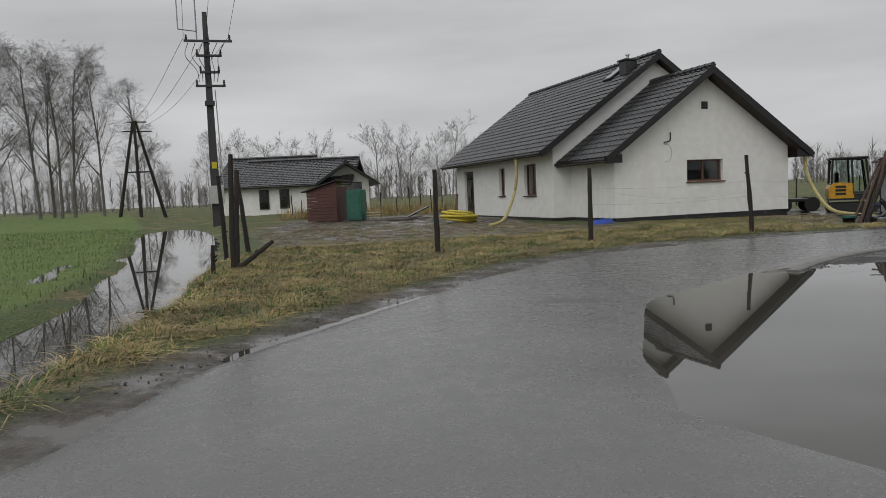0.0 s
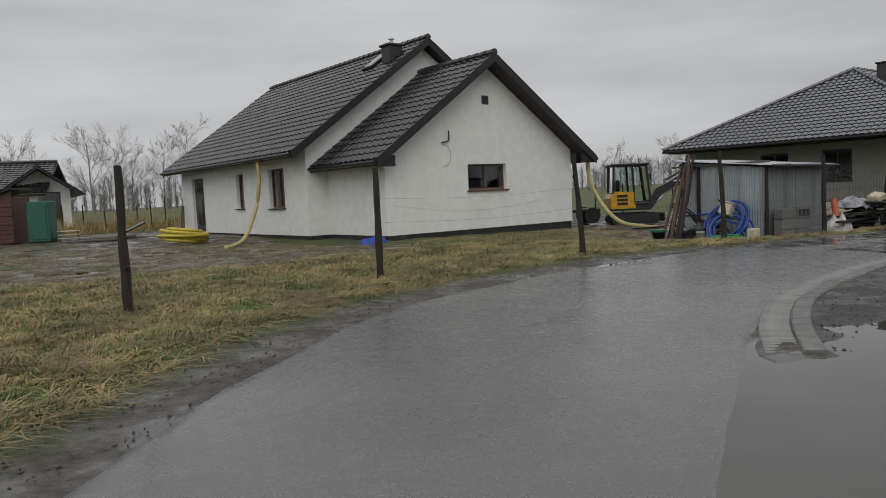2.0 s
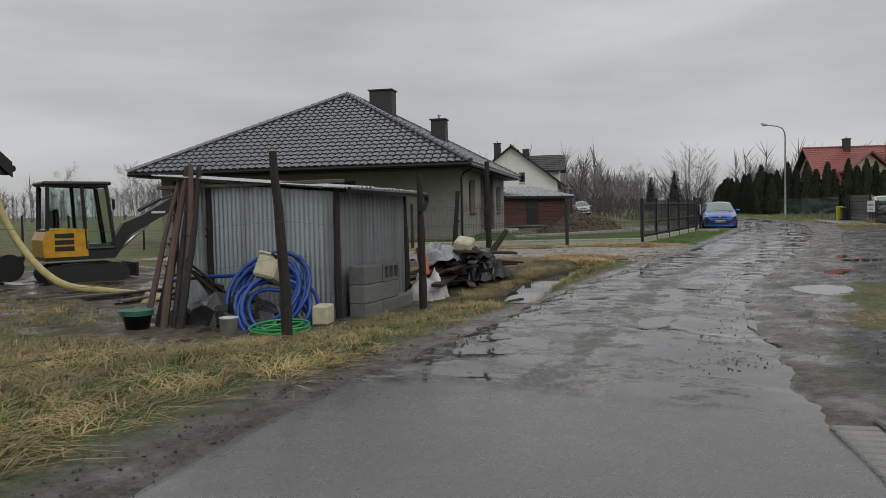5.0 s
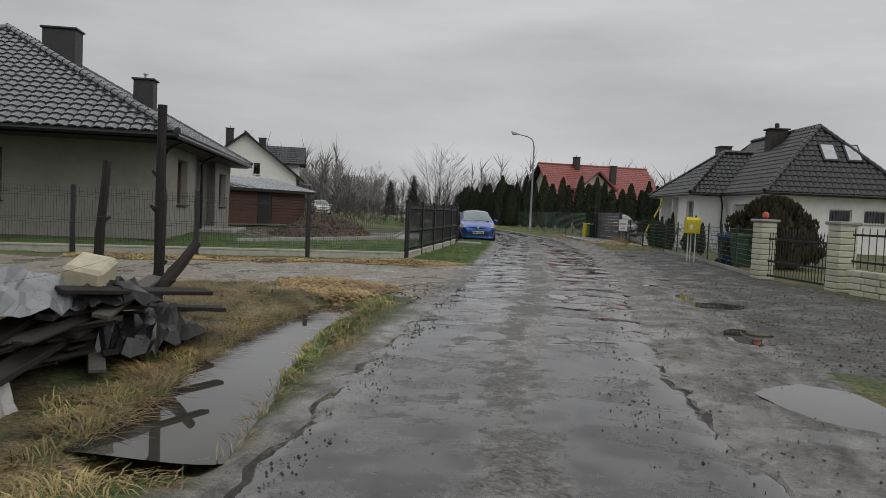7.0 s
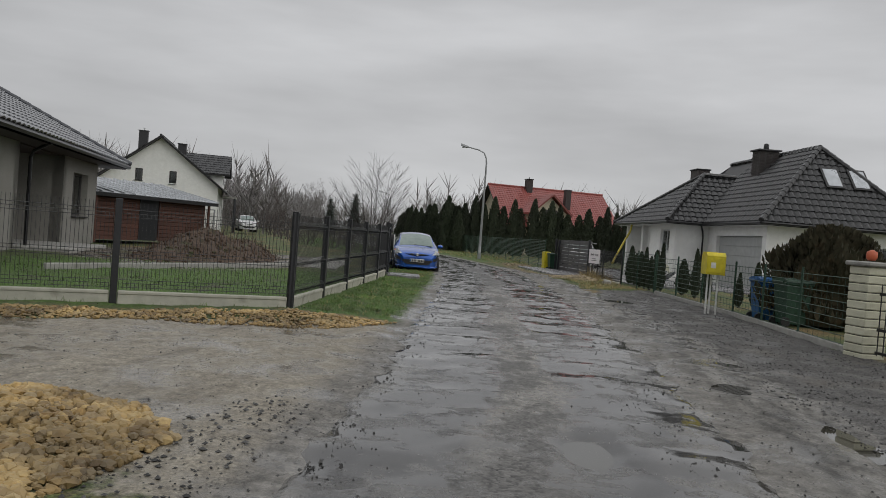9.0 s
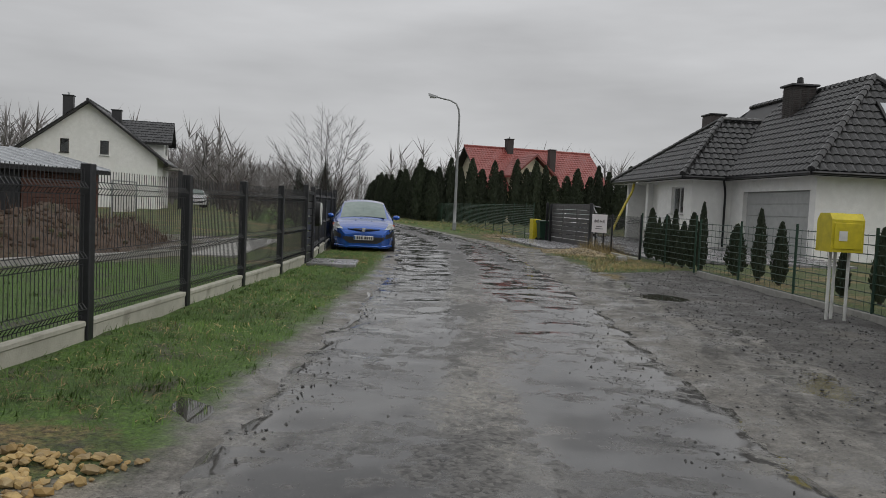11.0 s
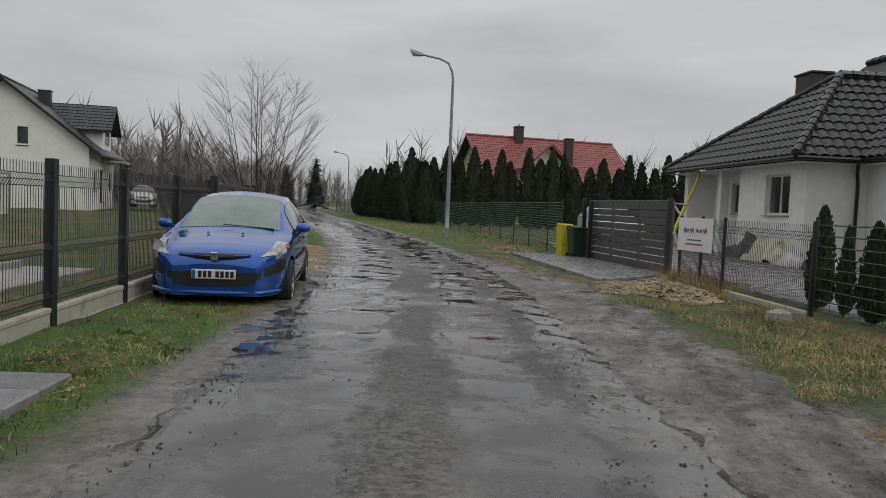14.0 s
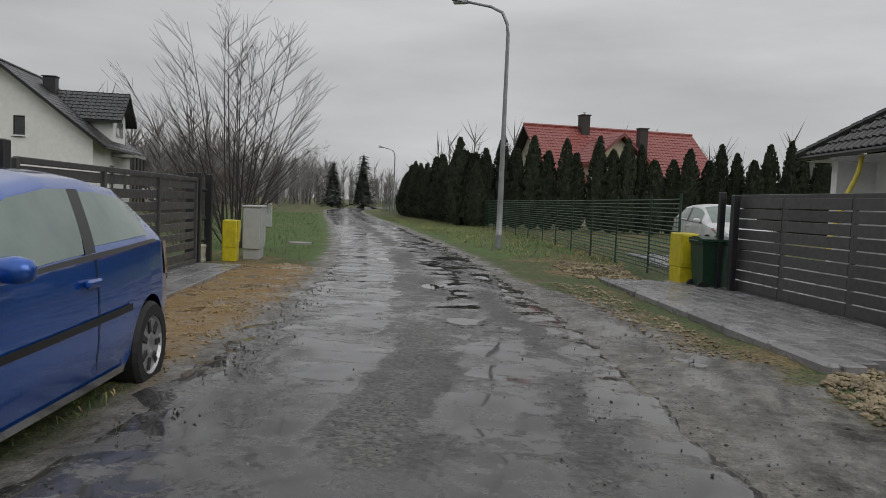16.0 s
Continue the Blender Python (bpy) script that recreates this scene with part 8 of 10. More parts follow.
# ---- right side of the lane ----
def stone_post(x, y, turn, rows=11, size=0.38, label="square gate post of cream split stone blocks"):
    t = thing("gate_pillar", pose(x, y, -0.05, 0, 0, turn), label, "pillar", "stone gate pillars")
    for k in range(rows):
        part("stone_block", Shape().box((0, 0, 0.06 + 0.122 * k), (size, size, 0.112), None, 0.014), LIMESTONE, t)
    part("core", Shape().box((0, 0, 0.06 * rows), (size - 0.05, size - 0.05, 0.122 * rows)), MORTAR, t)
    part("cap", Shape().box((0, 0, 0.122 * rows + 0.035), (size + 0.1, size + 0.1, 0.07), None, 0.02), CONCRETE, t)
    return t


p1, p2, p3 = (32.35, 15.05), (29.75, 14.05), (26.6, 12.85)
a = math.degrees(math.atan2(p1[1] - p2[1], p1[0] - p2[0]))
stone_post(*p1, a)
stone_post(*p2, a)
solo("post_lantern", Shape().lathe([(0.05, 0), (0.075, 0.04), (0.07, 0.12), (0.02, 0.15)], 12), ORANGE, pose(p1[0], p1[1], 1.38), "small amber lantern on the gate pillar", "lantern", smooth=True)
ig = thing("iron_gate", wall_pose(p2, p1) @ pose(0, 0, 0), "black wrought iron double gate, closed", "gate")
gl = math.dist(p1, p2)
for k in range(22):
    x = 0.25 + (gl - 0.5) * k / 21
    hgt = 1.0 + 0.12 * math.cos((k / 21 - 0.5) * math.pi)
    part("bar", Shape().rod((x, 0, 0.06), (x, 0, hgt), 0.009, n=5).rod((x, 0, hgt), (x, 0, hgt + 0.07), 0.014, 0.002, 5), IRON, ig)
for z in (0.1, 0.42, 0.92):
    part("rail", Shape().box((gl / 2, 0, z), (gl - 0.45, 0.03, 0.04)), IRON, ig)
lw = thing("garden_wall", wall_pose(p3, p2), "low cream block wall with iron railing", "wall")
for k in range(4):
    for j in range(7):
        part("stone_block", Shape().box((0.2 + 0.42 * j + 0.1 * (k % 2), 0, 0.04 + 0.122 * k), (0.4, 0.22, 0.112), None, 0.014), LIMESTONE, lw)
for j in range(15):
    part("bar", Shape().rod((0.2 + 0.2 * j, 0, 0.5), (0.2 + 0.2 * j, 0, 1.25), 0.009, n=5), IRON, lw)
for z in (0.62, 1.12):
    part("rail", Shape().box((1.55, 0, z), (3.0, 0.03, 0.04)), IRON, lw)


def wire_fence(points, h, label, rows=9, mat=None, spacing=2.0, plinth=True, wire=0.007):
    """A green wire fence on steel posts, with level wires close together."""
    f = thing("wire_fence", Matrix.Identity(4), label, "fence")
    mat = mat or GREEN_COAT
    for p, q in zip(points, points[1:]):
        d, m = math.dist(p, q), wall_pose(p, q)
        n = max(1, round(d / spacing))
        for k in range(n + 1):
            part("post", Shape().rod((d * k / n, 0, -0.1), (d * k / n, 0, h + 0.08), 0.022, n=8), mat, f).matrix_basis = m
        net = Shape()
        for k in range(rows):
            z = 0.12 + (h - 0.14) * k / (rows - 1)
            net.rod((0, 0, z), (d, 0, z), wire, n=4, caps=False)
        for k in range(int(d / 0.2)):
            net.rod((0.2 * k, 0, 0.1), (0.2 * k, 0, h), 0.003, n=3, caps=False)
        part("wire_net", net, mat, f).matrix_basis = m
        if plinth:
            part("edging", Shape().box((d / 2, 0, 0.03), (d, 0.06, 0.16), None, 0.01), CONCRETE, f).matrix_basis = m
    return f


wire_fence([(32.6, 15.2), (38.0, 15.75), (44.4, 16.75)], 1.12, "green wire fence on concrete edging, beside the bins")
wire_fence([(44.9, 16.75), (48.4, 17.53)], 1.2, "green wire fence before small thuja trees", plinth=False)
panel_fence([(48.4, 17.55), (50.94, 18.12), (51.9, 18.3), (52.9, 18.5)], "fine dark wire panel fence beside the gate", 1.15, 0.08, 0.0, 0.024)
wire_fence([(58.6, 20.7), (60.7, 21.1), (72.0, 24.3), (84.0, 28.3), (99.0, 35.4), (120.0, 45.6)], 1.45, "long green wire fence along the thuja hedge", 18, plinth=False, spacing=2.6, wire=0.012)
lb = thing("letter_box", pose(37.85, 16.25, 0.02, 0, 0, 8), "yellow letter box on white poles at the fence", "mailbox")
part("box", Shape().prism([(-0.19, 0.86), (0.19, 0.86), (0.19, 1.26), (0.12, 1.34), (-0.12, 1.34), (-0.19, 1.26)], -0.2, 0.2, "y"), YELLOW, lb)
part("door", Shape().box((-0.196, 0, 1.06), (0.012, 0.34, 0.32), None, 0.004), YELLOW, lb)
part("notice", Shape().box((-0.205, 0.06, 1.06), (0.006, 0.1, 0.12)), PLATE_WHITE, lb)
for dx, dy in ((-0.06, -0.1), (0.0, 0.1), (0.08, 0.0)):
    part("pole", Shape().rod((dx, dy, -0.1), (dx, dy, 0.88), 0.02, n=8), PLATE_WHITE, lb)


def wheelie_bin(x, y, turn, mat, label, s=1.0):
    t = thing("wheelie_bin", lift(x, y, 0, turn) @ Matrix.Diagonal((s, s, s, 1)), label, "bin", "wheeled bins")
    part("body", Shape().add([(-0.2, -0.22, 0.06), (0.2, -0.22, 0.06), (0.2, 0.22, 0.06), (-0.2, 0.22, 0.06), (-0.26, -0.29, 0.92), (0.26, -0.29, 0.92), (0.26, 0.29, 0.92), (-0.26, 0.29, 0.92)], [(3, 2, 1, 0), (0, 1, 5, 4), (1, 2, 6, 5), (2, 3, 7, 6), (3, 0, 4, 7), (4, 5, 6, 7)]), mat, t)
    part("rim", Shape().box((0, 0, 0.9), (0.57, 0.63, 0.06), None, 0.02), mat, t)
    part("lid", Shape().prism([(-0.3, 0.93), (0.3, 0.93), (0.29, 0.97), (0.1, 1.01), (-0.1, 1.01), (-0.29, 0.97)], -0.31, 0.31, "y"), mat, t)
    part("handle", Shape().rod((-0.2, 0.34, 0.93), (0.2, 0.34, 0.93), 0.018, n=6), mat, t)
    for sx in (-0.22, 0.22):
        part("wheel", Shape().rod((sx - 0.03, 0.24, 0.1), (sx + 0.03, 0.24, 0.1), 0.1, n=14), RUBBER, t)


wheelie_bin(37.25, 15.25, 10, BLUE_BIN, "blue wheeled bin behind the wire fence", 0.92)
wheelie_bin(36.35, 15.0, 16, GREEN_BIN, "dark green wheeled bin behind the wire fence", 0.92)
wheelie_bin(57.95, 20.25, 20, GREEN_BIN, "green wheeled bin at the end of the slatted gate", 0.85)
yg = thing("gas_cabinet", lift(58.45, 20.62, 0, 20), "yellow gas meter cabinet with open-jointed base", "cabinet")
part("body", Shape().box((0, 0, 0.58), (0.46, 0.3, 0.56), None, 0.02), YELLOW, yg)
part("door", Shape().box((-0.235, 0, 0.6), (0.015, 0.25, 0.46), None, 0.006), YELLOW, yg)
part("base", Shape().box((0, 0, 0.15), (0.42, 0.28, 0.3), None, 0.01), YELLOW, yg)
gt = slat_gate("slatted_gate", (53.5, 18.6), (57.7, 20.02), 0.1, 1.46, 9, "wide anthracite sliding gate of level boards", 3, gap=0.016, mat=GATE_GREY)
part("track", Shape().box((2.2, 0.05, 0.02), (6.0, 0.1, 0.08), None, 0.01), LAMP_STEEL, gt)
for k, (x, z0, z1) in enumerate(((-0.1, 0, 1.55), (4.55, 0, 1.55), (4.1, 0, 1.5))):
    part("gate_post", Shape().box((x, 0.1, (z0 + z1) / 2), (0.09, 0.09, z1 - z0), None, 0.008), ANTHRACITE, gt)
part("brace", Shape().rod((-0.12, 0.02, 1.4), (-0.9, 0.02, 0.9), 0.022, n=6).rod((-0.12, 0.02, 0.9), (-0.9, 0.02, 0.1), 0.022, n=6), LAMP_STEEL, gt)
part("brace", Shape().rod((-1.0, 0.02, 0.55), (-1.7, 0.02, 0.08), 0.022, n=6), LAMP_STEEL, gt)
part("tail_rail", Shape().rod((-0.1, 0.02, 0.1), (-2.2, 0.02, 0.1), 0.03, n=6), LAMP_STEEL, gt)
part("tail_bar", Shape().rod((-0.1, 0.02, 1.45), (-0.7, 0.02, 1.42), 0.02, n=6), LAMP_STEEL, gt)
bn = thing("banner", wall_pose((51.2, 18.2), (52.12, 18.6)) @ pose(0, 0.07, 0), "pale pink banner with script print, tied to the fence", "banner")
part("cloth", Shape().box((0.5, 0, 0.91), (1.0, 0.012, 0.56), None, 0.003), BANNER, bn)
for k, (x, w, hgt) in enumerate(((0.2, 0.12, 0.11), (0.32, 0.06, 0.06), (0.42, 0.08, 0.07), (0.58, 0.12, 0.11), (0.69, 0.06, 0.06), (0.78, 0.08, 0.1))):
    part("script_stroke", Shape().tube(spline([(x - w / 2, 0.009, 0.98 - hgt / 2), (x - w / 4, 0.009, 0.98 + hgt / 2), (x, 0.009, 0.98 - hgt / 3), (x + w / 4, 0.009, 0.98 + hgt / 3), (x + w / 2, 0.009, 0.98 - hgt / 2)], 4), 0.006, 4), PINK_INK, bn)
for k, w in enumerate((0.4, 0.5)):
    part("text_bar", Shape().box((0.5, 0.009, 0.82 - 0.07 * k), (w, 0.004, 0.022)), PINK_INK, bn)
# paved apron before the gate
ap = thing("paved_apron", pose(51.72, 20.0, 0.0, 0, 0, 16.5), "wet grey block paving before the slatted gate", "pavement", "", "structure")
blk = Shape().box((0, 0, 0), (0.282, 0.182, 0.08), None, 0.01).mesh("paver", PAVER)
for i in range(23):
    for j in range(9):
        u, v = 0.3 * i + (0.15 if j % 2 else 0) + 0.15, -0.19 * j - 0.2
        if 0.1 < u + 0.15 * 0 < 6.75 and u > -v * 1.05 * 0.62 - 0.1:
            part("paver", blk, None, ap).matrix_basis = pose(u, v, 0.045 + 0.003 * math.sin(3.1 * i + 5.3 * j), 0, 0, 0)
for i in range(7):
    part("kerb_stone", Shape().box((0.48 + 0.97 * i, -0.03, 0.02), (0.95, 0.12, 0.16), None, 0.03), PAVER, ap)
part("bed", Shape().box((3.4, -0.9, -0.03), (6.7, 1.75, 0.1)), MORTAR, ap)
solo("boulder", Shape().lathe([(0.05, -0.05), (0.2, 0.02), (0.17, 0.14), (0.05, 0.19)], 7), CONCRETE, lift(47.9, 18.05, -0.02, 20) @ Matrix.Diagonal((0.7, 0.9, 0.8, 1)), "pale boulder in the grass", "stone")


def paved_yard():
    """Wet grey paving between the fence and the bungalow, laid in rows."""
    yard = [(48.6, 17.2), (52.9, 18.2), (57.6, 19.7), (66.5, 21.6), (67.5, 15.9), (60.4, 14.2), (59.9, 12.9), (53.4, 11.4), (49.8, 11.6)]
    s = Shape()
    m = pose(0, 0, 0, 0, 0, 14)
    inv = m.inverted()
    P = [inv @ Vector((x, y, 0)) for x, y in yard]
    x0, x1, y0, y1 = min(q.x for q in P), max(q.x for q in P), min(q.y for q in P), max(q.y for q in P)
    j = 0
    while y0 + 0.3 * j < y1:
        xs = np.arange(x0 + (0.2 if j % 2 else 0), x1, 0.4)
        world = [m @ Vector((float(x), y0 + 0.3 * j, 0)) for x in xs]
        inside = sd_poly(np.array([q.x for q in world]), np.array([q.y for q in world]), yard) > 0.05
        for q, ok in zip(world, inside):
            if ok:
                s.box((q.x, q.y, 0.04 + 0.004 * math.sin(7 * q.x + 5 * q.y)), (0.39, 0.29, 0.06), None, 0, 14)
        j += 1
    solo("yard_paving", s, PAVER, Matrix.Identity(4), "wet grey paving in the bungalow yard", "paving", kind="stuff")


paved_yard()
for i, (x, y, turn, w) in enumerate(((60.2, 15.0, 200, 1.6), (61.4, 15.3, 200, 1.2))):
    solo("rubble_heap", crumple(w, 1.0, 0.75, 90 + i), STONE_GREY if i else LIMESTONE, pose(x, y, 0.06, 0, 0, turn), "low heap of broken stone against the bungalow", "rubble", "rubble by the bungalow")
for i, (x, y, lean, turn) in enumerate(((60.6, 14.5, 12, 10), (59.9, 14.3, 9, 70), (59.75, 13.75, 14, 95))):
    solo("leaning_board", Shape().box((0, 0, 0.8), (0.22, 0.04, 1.65), None, 0.006), CREAM_FOAM if i == 2 else WOOD_GREY, pose(x, y, 0.07, 0, lean, turn), "weathered board leaning by the bungalow wall", "board", "boards by the bungalow")
for i, (x, y, w, h) in enumerate(((58.3, 15.0, 0.8, 0.5), (57.4, 14.7, 0.6, 0.4), (56.3, 14.6, 0.7, 0.34))):
    solo("building_bag", crumple(w, 0.6, h, 70 + i), WHITE_BAG if i != 1 else BLACK_FOIL, pose(x, y, 0.06, 0, 0, 30 * i), "crumpled building sack in the bungalow yard", "bag", "sacks in the bungalow yard", smooth=True)


def street_lamp(m, label, h=6.05):
    t = thing("street_lamp", m, label, "street lamp", "street lamps")
    part("pole", Shape().tube([(0, 0, -0.2), (0, 0, 1.2), (0, 0, h * 0.6), (0, 0, h - 0.3), (0.0, 0.04, h), (0, 0.18, h + 0.3), (0, 0.5, h + 0.46), (0, 1.25, h + 0.62)], [0.085, 0.08, 0.06, 0.05, 0.045, 0.042, 0.038, 0.034], 10), LAMP_STEEL, t, smooth=True)
    part("collar", Shape().rod((0, 0, -0.1), (0, 0, 0.35), 0.1, n=12), LAMP_STEEL, t)
    hd = part("lamp_head", Shape().add([(-0.09, 1.15, h + 0.56), (0.09, 1.15, h + 0.56), (0.12, 1.6, h + 0.66), (-0.12, 1.6, h + 0.66), (-0.06, 1.15, h + 0.66), (0.06, 1.15, h + 0.66), (0.07, 1.62, h + 0.8), (-0.07, 1.62, h + 0.8)], [(3, 2, 1, 0), (4, 5, 6, 7), (0, 1, 5, 4), (1, 2, 6, 5), (2, 3, 7, 6), (3, 0, 4, 7)]), LAMP_STEEL, t)
    part("lens", Shape().box((0, 1.38, h + 0.58), (0.15, 0.34, 0.06), pose(0, 0, 0), 0.02), CAB_GREY, hd)


street_lamp(pose(66.1, 24.9, 0.05, 0, 0, 0), "weathered steel street lamp with curved arm")
street_lamp(pose(115.3, 43.0, 0.05, 0, 0, 5), "far steel street lamp with curved arm", 5.6)
gable_house("house", pose(120, -6, 0, 0, 0, 20), "far grey house behind the thuja row", 9, 10, 3.0, 7.2, RENDER_GREY, TILE_OLD, 0.5, 0.4)
YELLOW_SLEEVE = Shape().tube(spline([(65.3, 16.2, 2.75), (65.2, 16.3, 2.3), (64.9, 16.6, 1.7), (64.2, 17.0, 0.9), (63.6, 17.2, 0.5)], 5), 0.06, 8)
solo("drain_hose", YELLOW_SLEEVE, YELLOW_PIPE, Matrix.Identity(4), "yellow drain hose hanging from the eave", "hose", smooth=True)


# ---- trees ----
def grow(s, p, d, length, r, level, rs, o):
    """One limb and what branches off it."""
    steps = o["steps"][level]
    pts = [Vector(p)]
    d = Vector(d).normalized()
    for i in range(steps):
        j = o["crook"] * (1 + 0.5 * level)
        d = (d + Vector((rs.uniform(-j, j), rs.uniform(-j, j), rs.uniform(-j, j))) + Vector((0, 0, o["rise"][level]))).normalized()
        pts.append(pts[-1] + d * (length / steps))
    last = level == len(o["kids"])
    for i in range(steps):
        t0, t1 = i / steps, (i + 1) / steps
        s.rod(pts[i], pts[i + 1], max(o["thin"], r * (1 - 0.75 * t0)), max(o["thin"] * 0.7, r * (1 - 0.75 * t1)), o["sides"][level], caps=False)
    if last:
        return
    for k in range(o["kids"][level]):
        t = rs.uniform(o["from"][level], 1.0)
        i = min(steps - 1, int(t * steps))
        q = pts[i].lerp(pts[i + 1], t * steps - i)
        axis = (pts[i + 1] - pts[i]).normalized()
        side = axis.orthogonal().normalized()
        side = Matrix.Rotation(rs.uniform(0, 6.283), 3, axis) @ side
        a = radians(rs.uniform(*o["angle"][level]))
        grow(s, q, axis * math.cos(a) + side * math.sin(a), length * rs.uniform(*o["ratio"][level]) * (1.15 - 0.5 * t), r * (1 - 0.6 * t) * o["taper"], level + 1, rs, o)


def tree_mesh(name, seed, h, trunk_r, mat, o, stems=1, spread=0.0):
    s, rs = Shape(), random.Random(seed)
    for k in range(stems):
        a = 6.283 * k / max(1, stems) + rs.uniform(-0.3, 0.3)
        grow(s, (0.12 * math.cos(a) * (stems > 1), 0.12 * math.sin(a) * (stems > 1), -0.2), (spread * math.cos(a) + 0.04, spread * math.sin(a), 1), h * rs.uniform(0.85, 1.0), trunk_r, 0, rs, o)
    return s.mesh(name, mat, True)


OAK = dict(steps=[6, 4, 3, 1], kids=[13, 8, 6], crook=0.10, rise=[0.05, 0.10, 0.06, 0.02], angle=[(30, 65), (25, 55), (20, 60)], ratio=[(0.35, 0.6), (0.4, 0.65), (0.4, 0.7)], taper=0.6, thin=0.011, sides=[7, 4, 3, 3])
OAK["from"] = [0.25, 0.2, 0.2]
BIR = dict(steps=[8, 5, 3, 2], kids=[21, 10, 8], crook=0.06, rise=[0.04, 0.05, -0.10, -0.28], angle=[(25, 50), (25, 50), (30, 70)], ratio=[(0.22, 0.42), (0.35, 0.55), (0.5, 0.9)], taper=0.45, thin=0.008, sides=[7, 4, 3, 3])
BIR["from"] = [0.25, 0.25, 0.2]
VASE = dict(steps=[7, 5, 4, 3], kids=[11, 8, 5], crook=0.07, rise=[0.06, 0.10, 0.10, 0.06], angle=[(25, 55), (25, 50), (20, 45)], ratio=[(0.35, 0.6), (0.4, 0.65), (0.4, 0.7)], taper=0.5, thin=0.0045, sides=[6, 5, 4, 3])
VASE["from"] = [0.12, 0.15, 0.2]

birch_a, birch_b = tree_mesh("birch", 3, 15.5, 0.17, [BIRCH_HAZED], BIR), tree_mesh("birch", 8, 14.0, 0.15, [BIRCH_HAZED], BIR)
for i, (x, y, sc, turn) in enumerate([(-35.6, 71.5, 1.0, 0), (-34.6, 72.0, 0.97, 130), (-37.2, 70.6, 1.05, 60), (-40.2, 69, 1.0, 200), (-32.4, 73.2, 0.95, 20), (-42.5, 70, 1.08, 300), (-46, 74, 1.0, 90), (-31.0, 78.0, 0.85, 250), (-38.8, 76, 1.05, 170)]):
    solo("birch_tree", birch_a if i % 2 else birch_b, None, lift(x, y, 0, turn) @ Matrix.Diagonal((sc, sc, sc, 1)), "tall bare weeping birch at the field edge", "tree", "birches at the field edge")
# far wears the haze-paled twig colour, near the plain brown one
far = [tree_mesh("bare_tree", 20 + k, 8.5, 0.11, [TWIG_HAZED], {**OAK, "kids": [14, 8, 6], "thin": 0.010, "crook": 0.06, "taper": 0.45, "sides": [5, 3, 3, 3], "steps": [5, 3, 2, 1]}) for k in range(4)]
near = [tree_mesh("bare_tree", 30 + k, 8.5, 0.11, [TWIG], {**OAK, "kids": [14, 8, 6], "thin": 0.012, "crook": 0.06, "taper": 0.45, "sides": [5, 3, 3, 3], "steps": [5, 3, 2, 1]}) for k in range(2)]


def wood(x, y, sc, turn, label, group, kinds, k):
    solo("bare_tree", kinds[k % len(kinds)], None, lift(x, y, 0, turn) @ Matrix.Diagonal((sc, sc, sc * 1.02, 1)), label, "tree", group)


for i, (x, y, sc) in enumerate([(0.5, 98, 1.05), (-1.5, 101, 0.9), (-9.5, 104, 1.15), (-7.0, 112, 1.0), (-5.5, 106, 0.85), (2.5, 112, 0.7), (-28, 118, 1.2), (-31, 112, 1.0), (-25, 125, 1.1), (-36, 120, 1.2), (-44, 110, 1.25), (-21, 121, 1.0), (-50, 104, 1.2), (-57, 100, 1.1), (-62, 96, 1.2), (-33, 105, 0.8), (-38, 98, 0.9), (-47, 92, 0.9), (-53, 88, 1.0)]):
    wood(x, y, sc, 70 * i, "bare far tree, haze put into its twig colour", "bare trees beyond the field", far, i)
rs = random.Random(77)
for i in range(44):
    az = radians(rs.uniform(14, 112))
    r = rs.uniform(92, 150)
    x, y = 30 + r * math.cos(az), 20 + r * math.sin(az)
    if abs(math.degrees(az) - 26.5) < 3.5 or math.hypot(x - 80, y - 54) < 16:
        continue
    wood(x, y, rs.uniform(0.55, 1.0), rs.uniform(0, 360), "bare haze-coloured tree of the far wood", "far wood", far, i)
for i in range(28):
    x = rs.uniform(92, 128)
    y = 46 + (x - 92) * 0.42 + rs.uniform(2, 22)
    wood(x, y, rs.uniform(0.25, 0.52), rs.uniform(0, 360), "bare grey tree beside the lane", "trees beside the lane", near, i)
for i in range(10):
    wood(rs.uniform(70, 130), rs.uniform(-60, -25), rs.uniform(0.8, 1.1), rs.uniform(0, 360), "bare haze-coloured tree behind the bungalow", "trees behind the bungalow", far, i)
garden = thing("garden_tree", lift(61.1, 30.15), "bare many-stemmed garden tree with fine straight twigs", "tree")
trs = random.Random(51)


def twig(s, p, d, ln, r, n):
    """A nearly straight shoot that bends a little upwards; returns its points."""
    pts = [Vector(p)]
    d = Vector(d).normalized()
    for i in range(n):
        d = (d + Vector((trs.uniform(-0.035, 0.035), trs.uniform(-0.035, 0.035), 0.045))).normalized()
        pts.append(pts[-1] + d * (ln / n))
    for i in range(n):
        s.rod(pts[i], pts[i + 1], max(0.0035, r * (1 - 0.85 * i / n)), max(0.0028, r * (1 - 0.85 * (i + 1) / n)), 4 if r > 0.02 else 3, caps=False)
    return pts


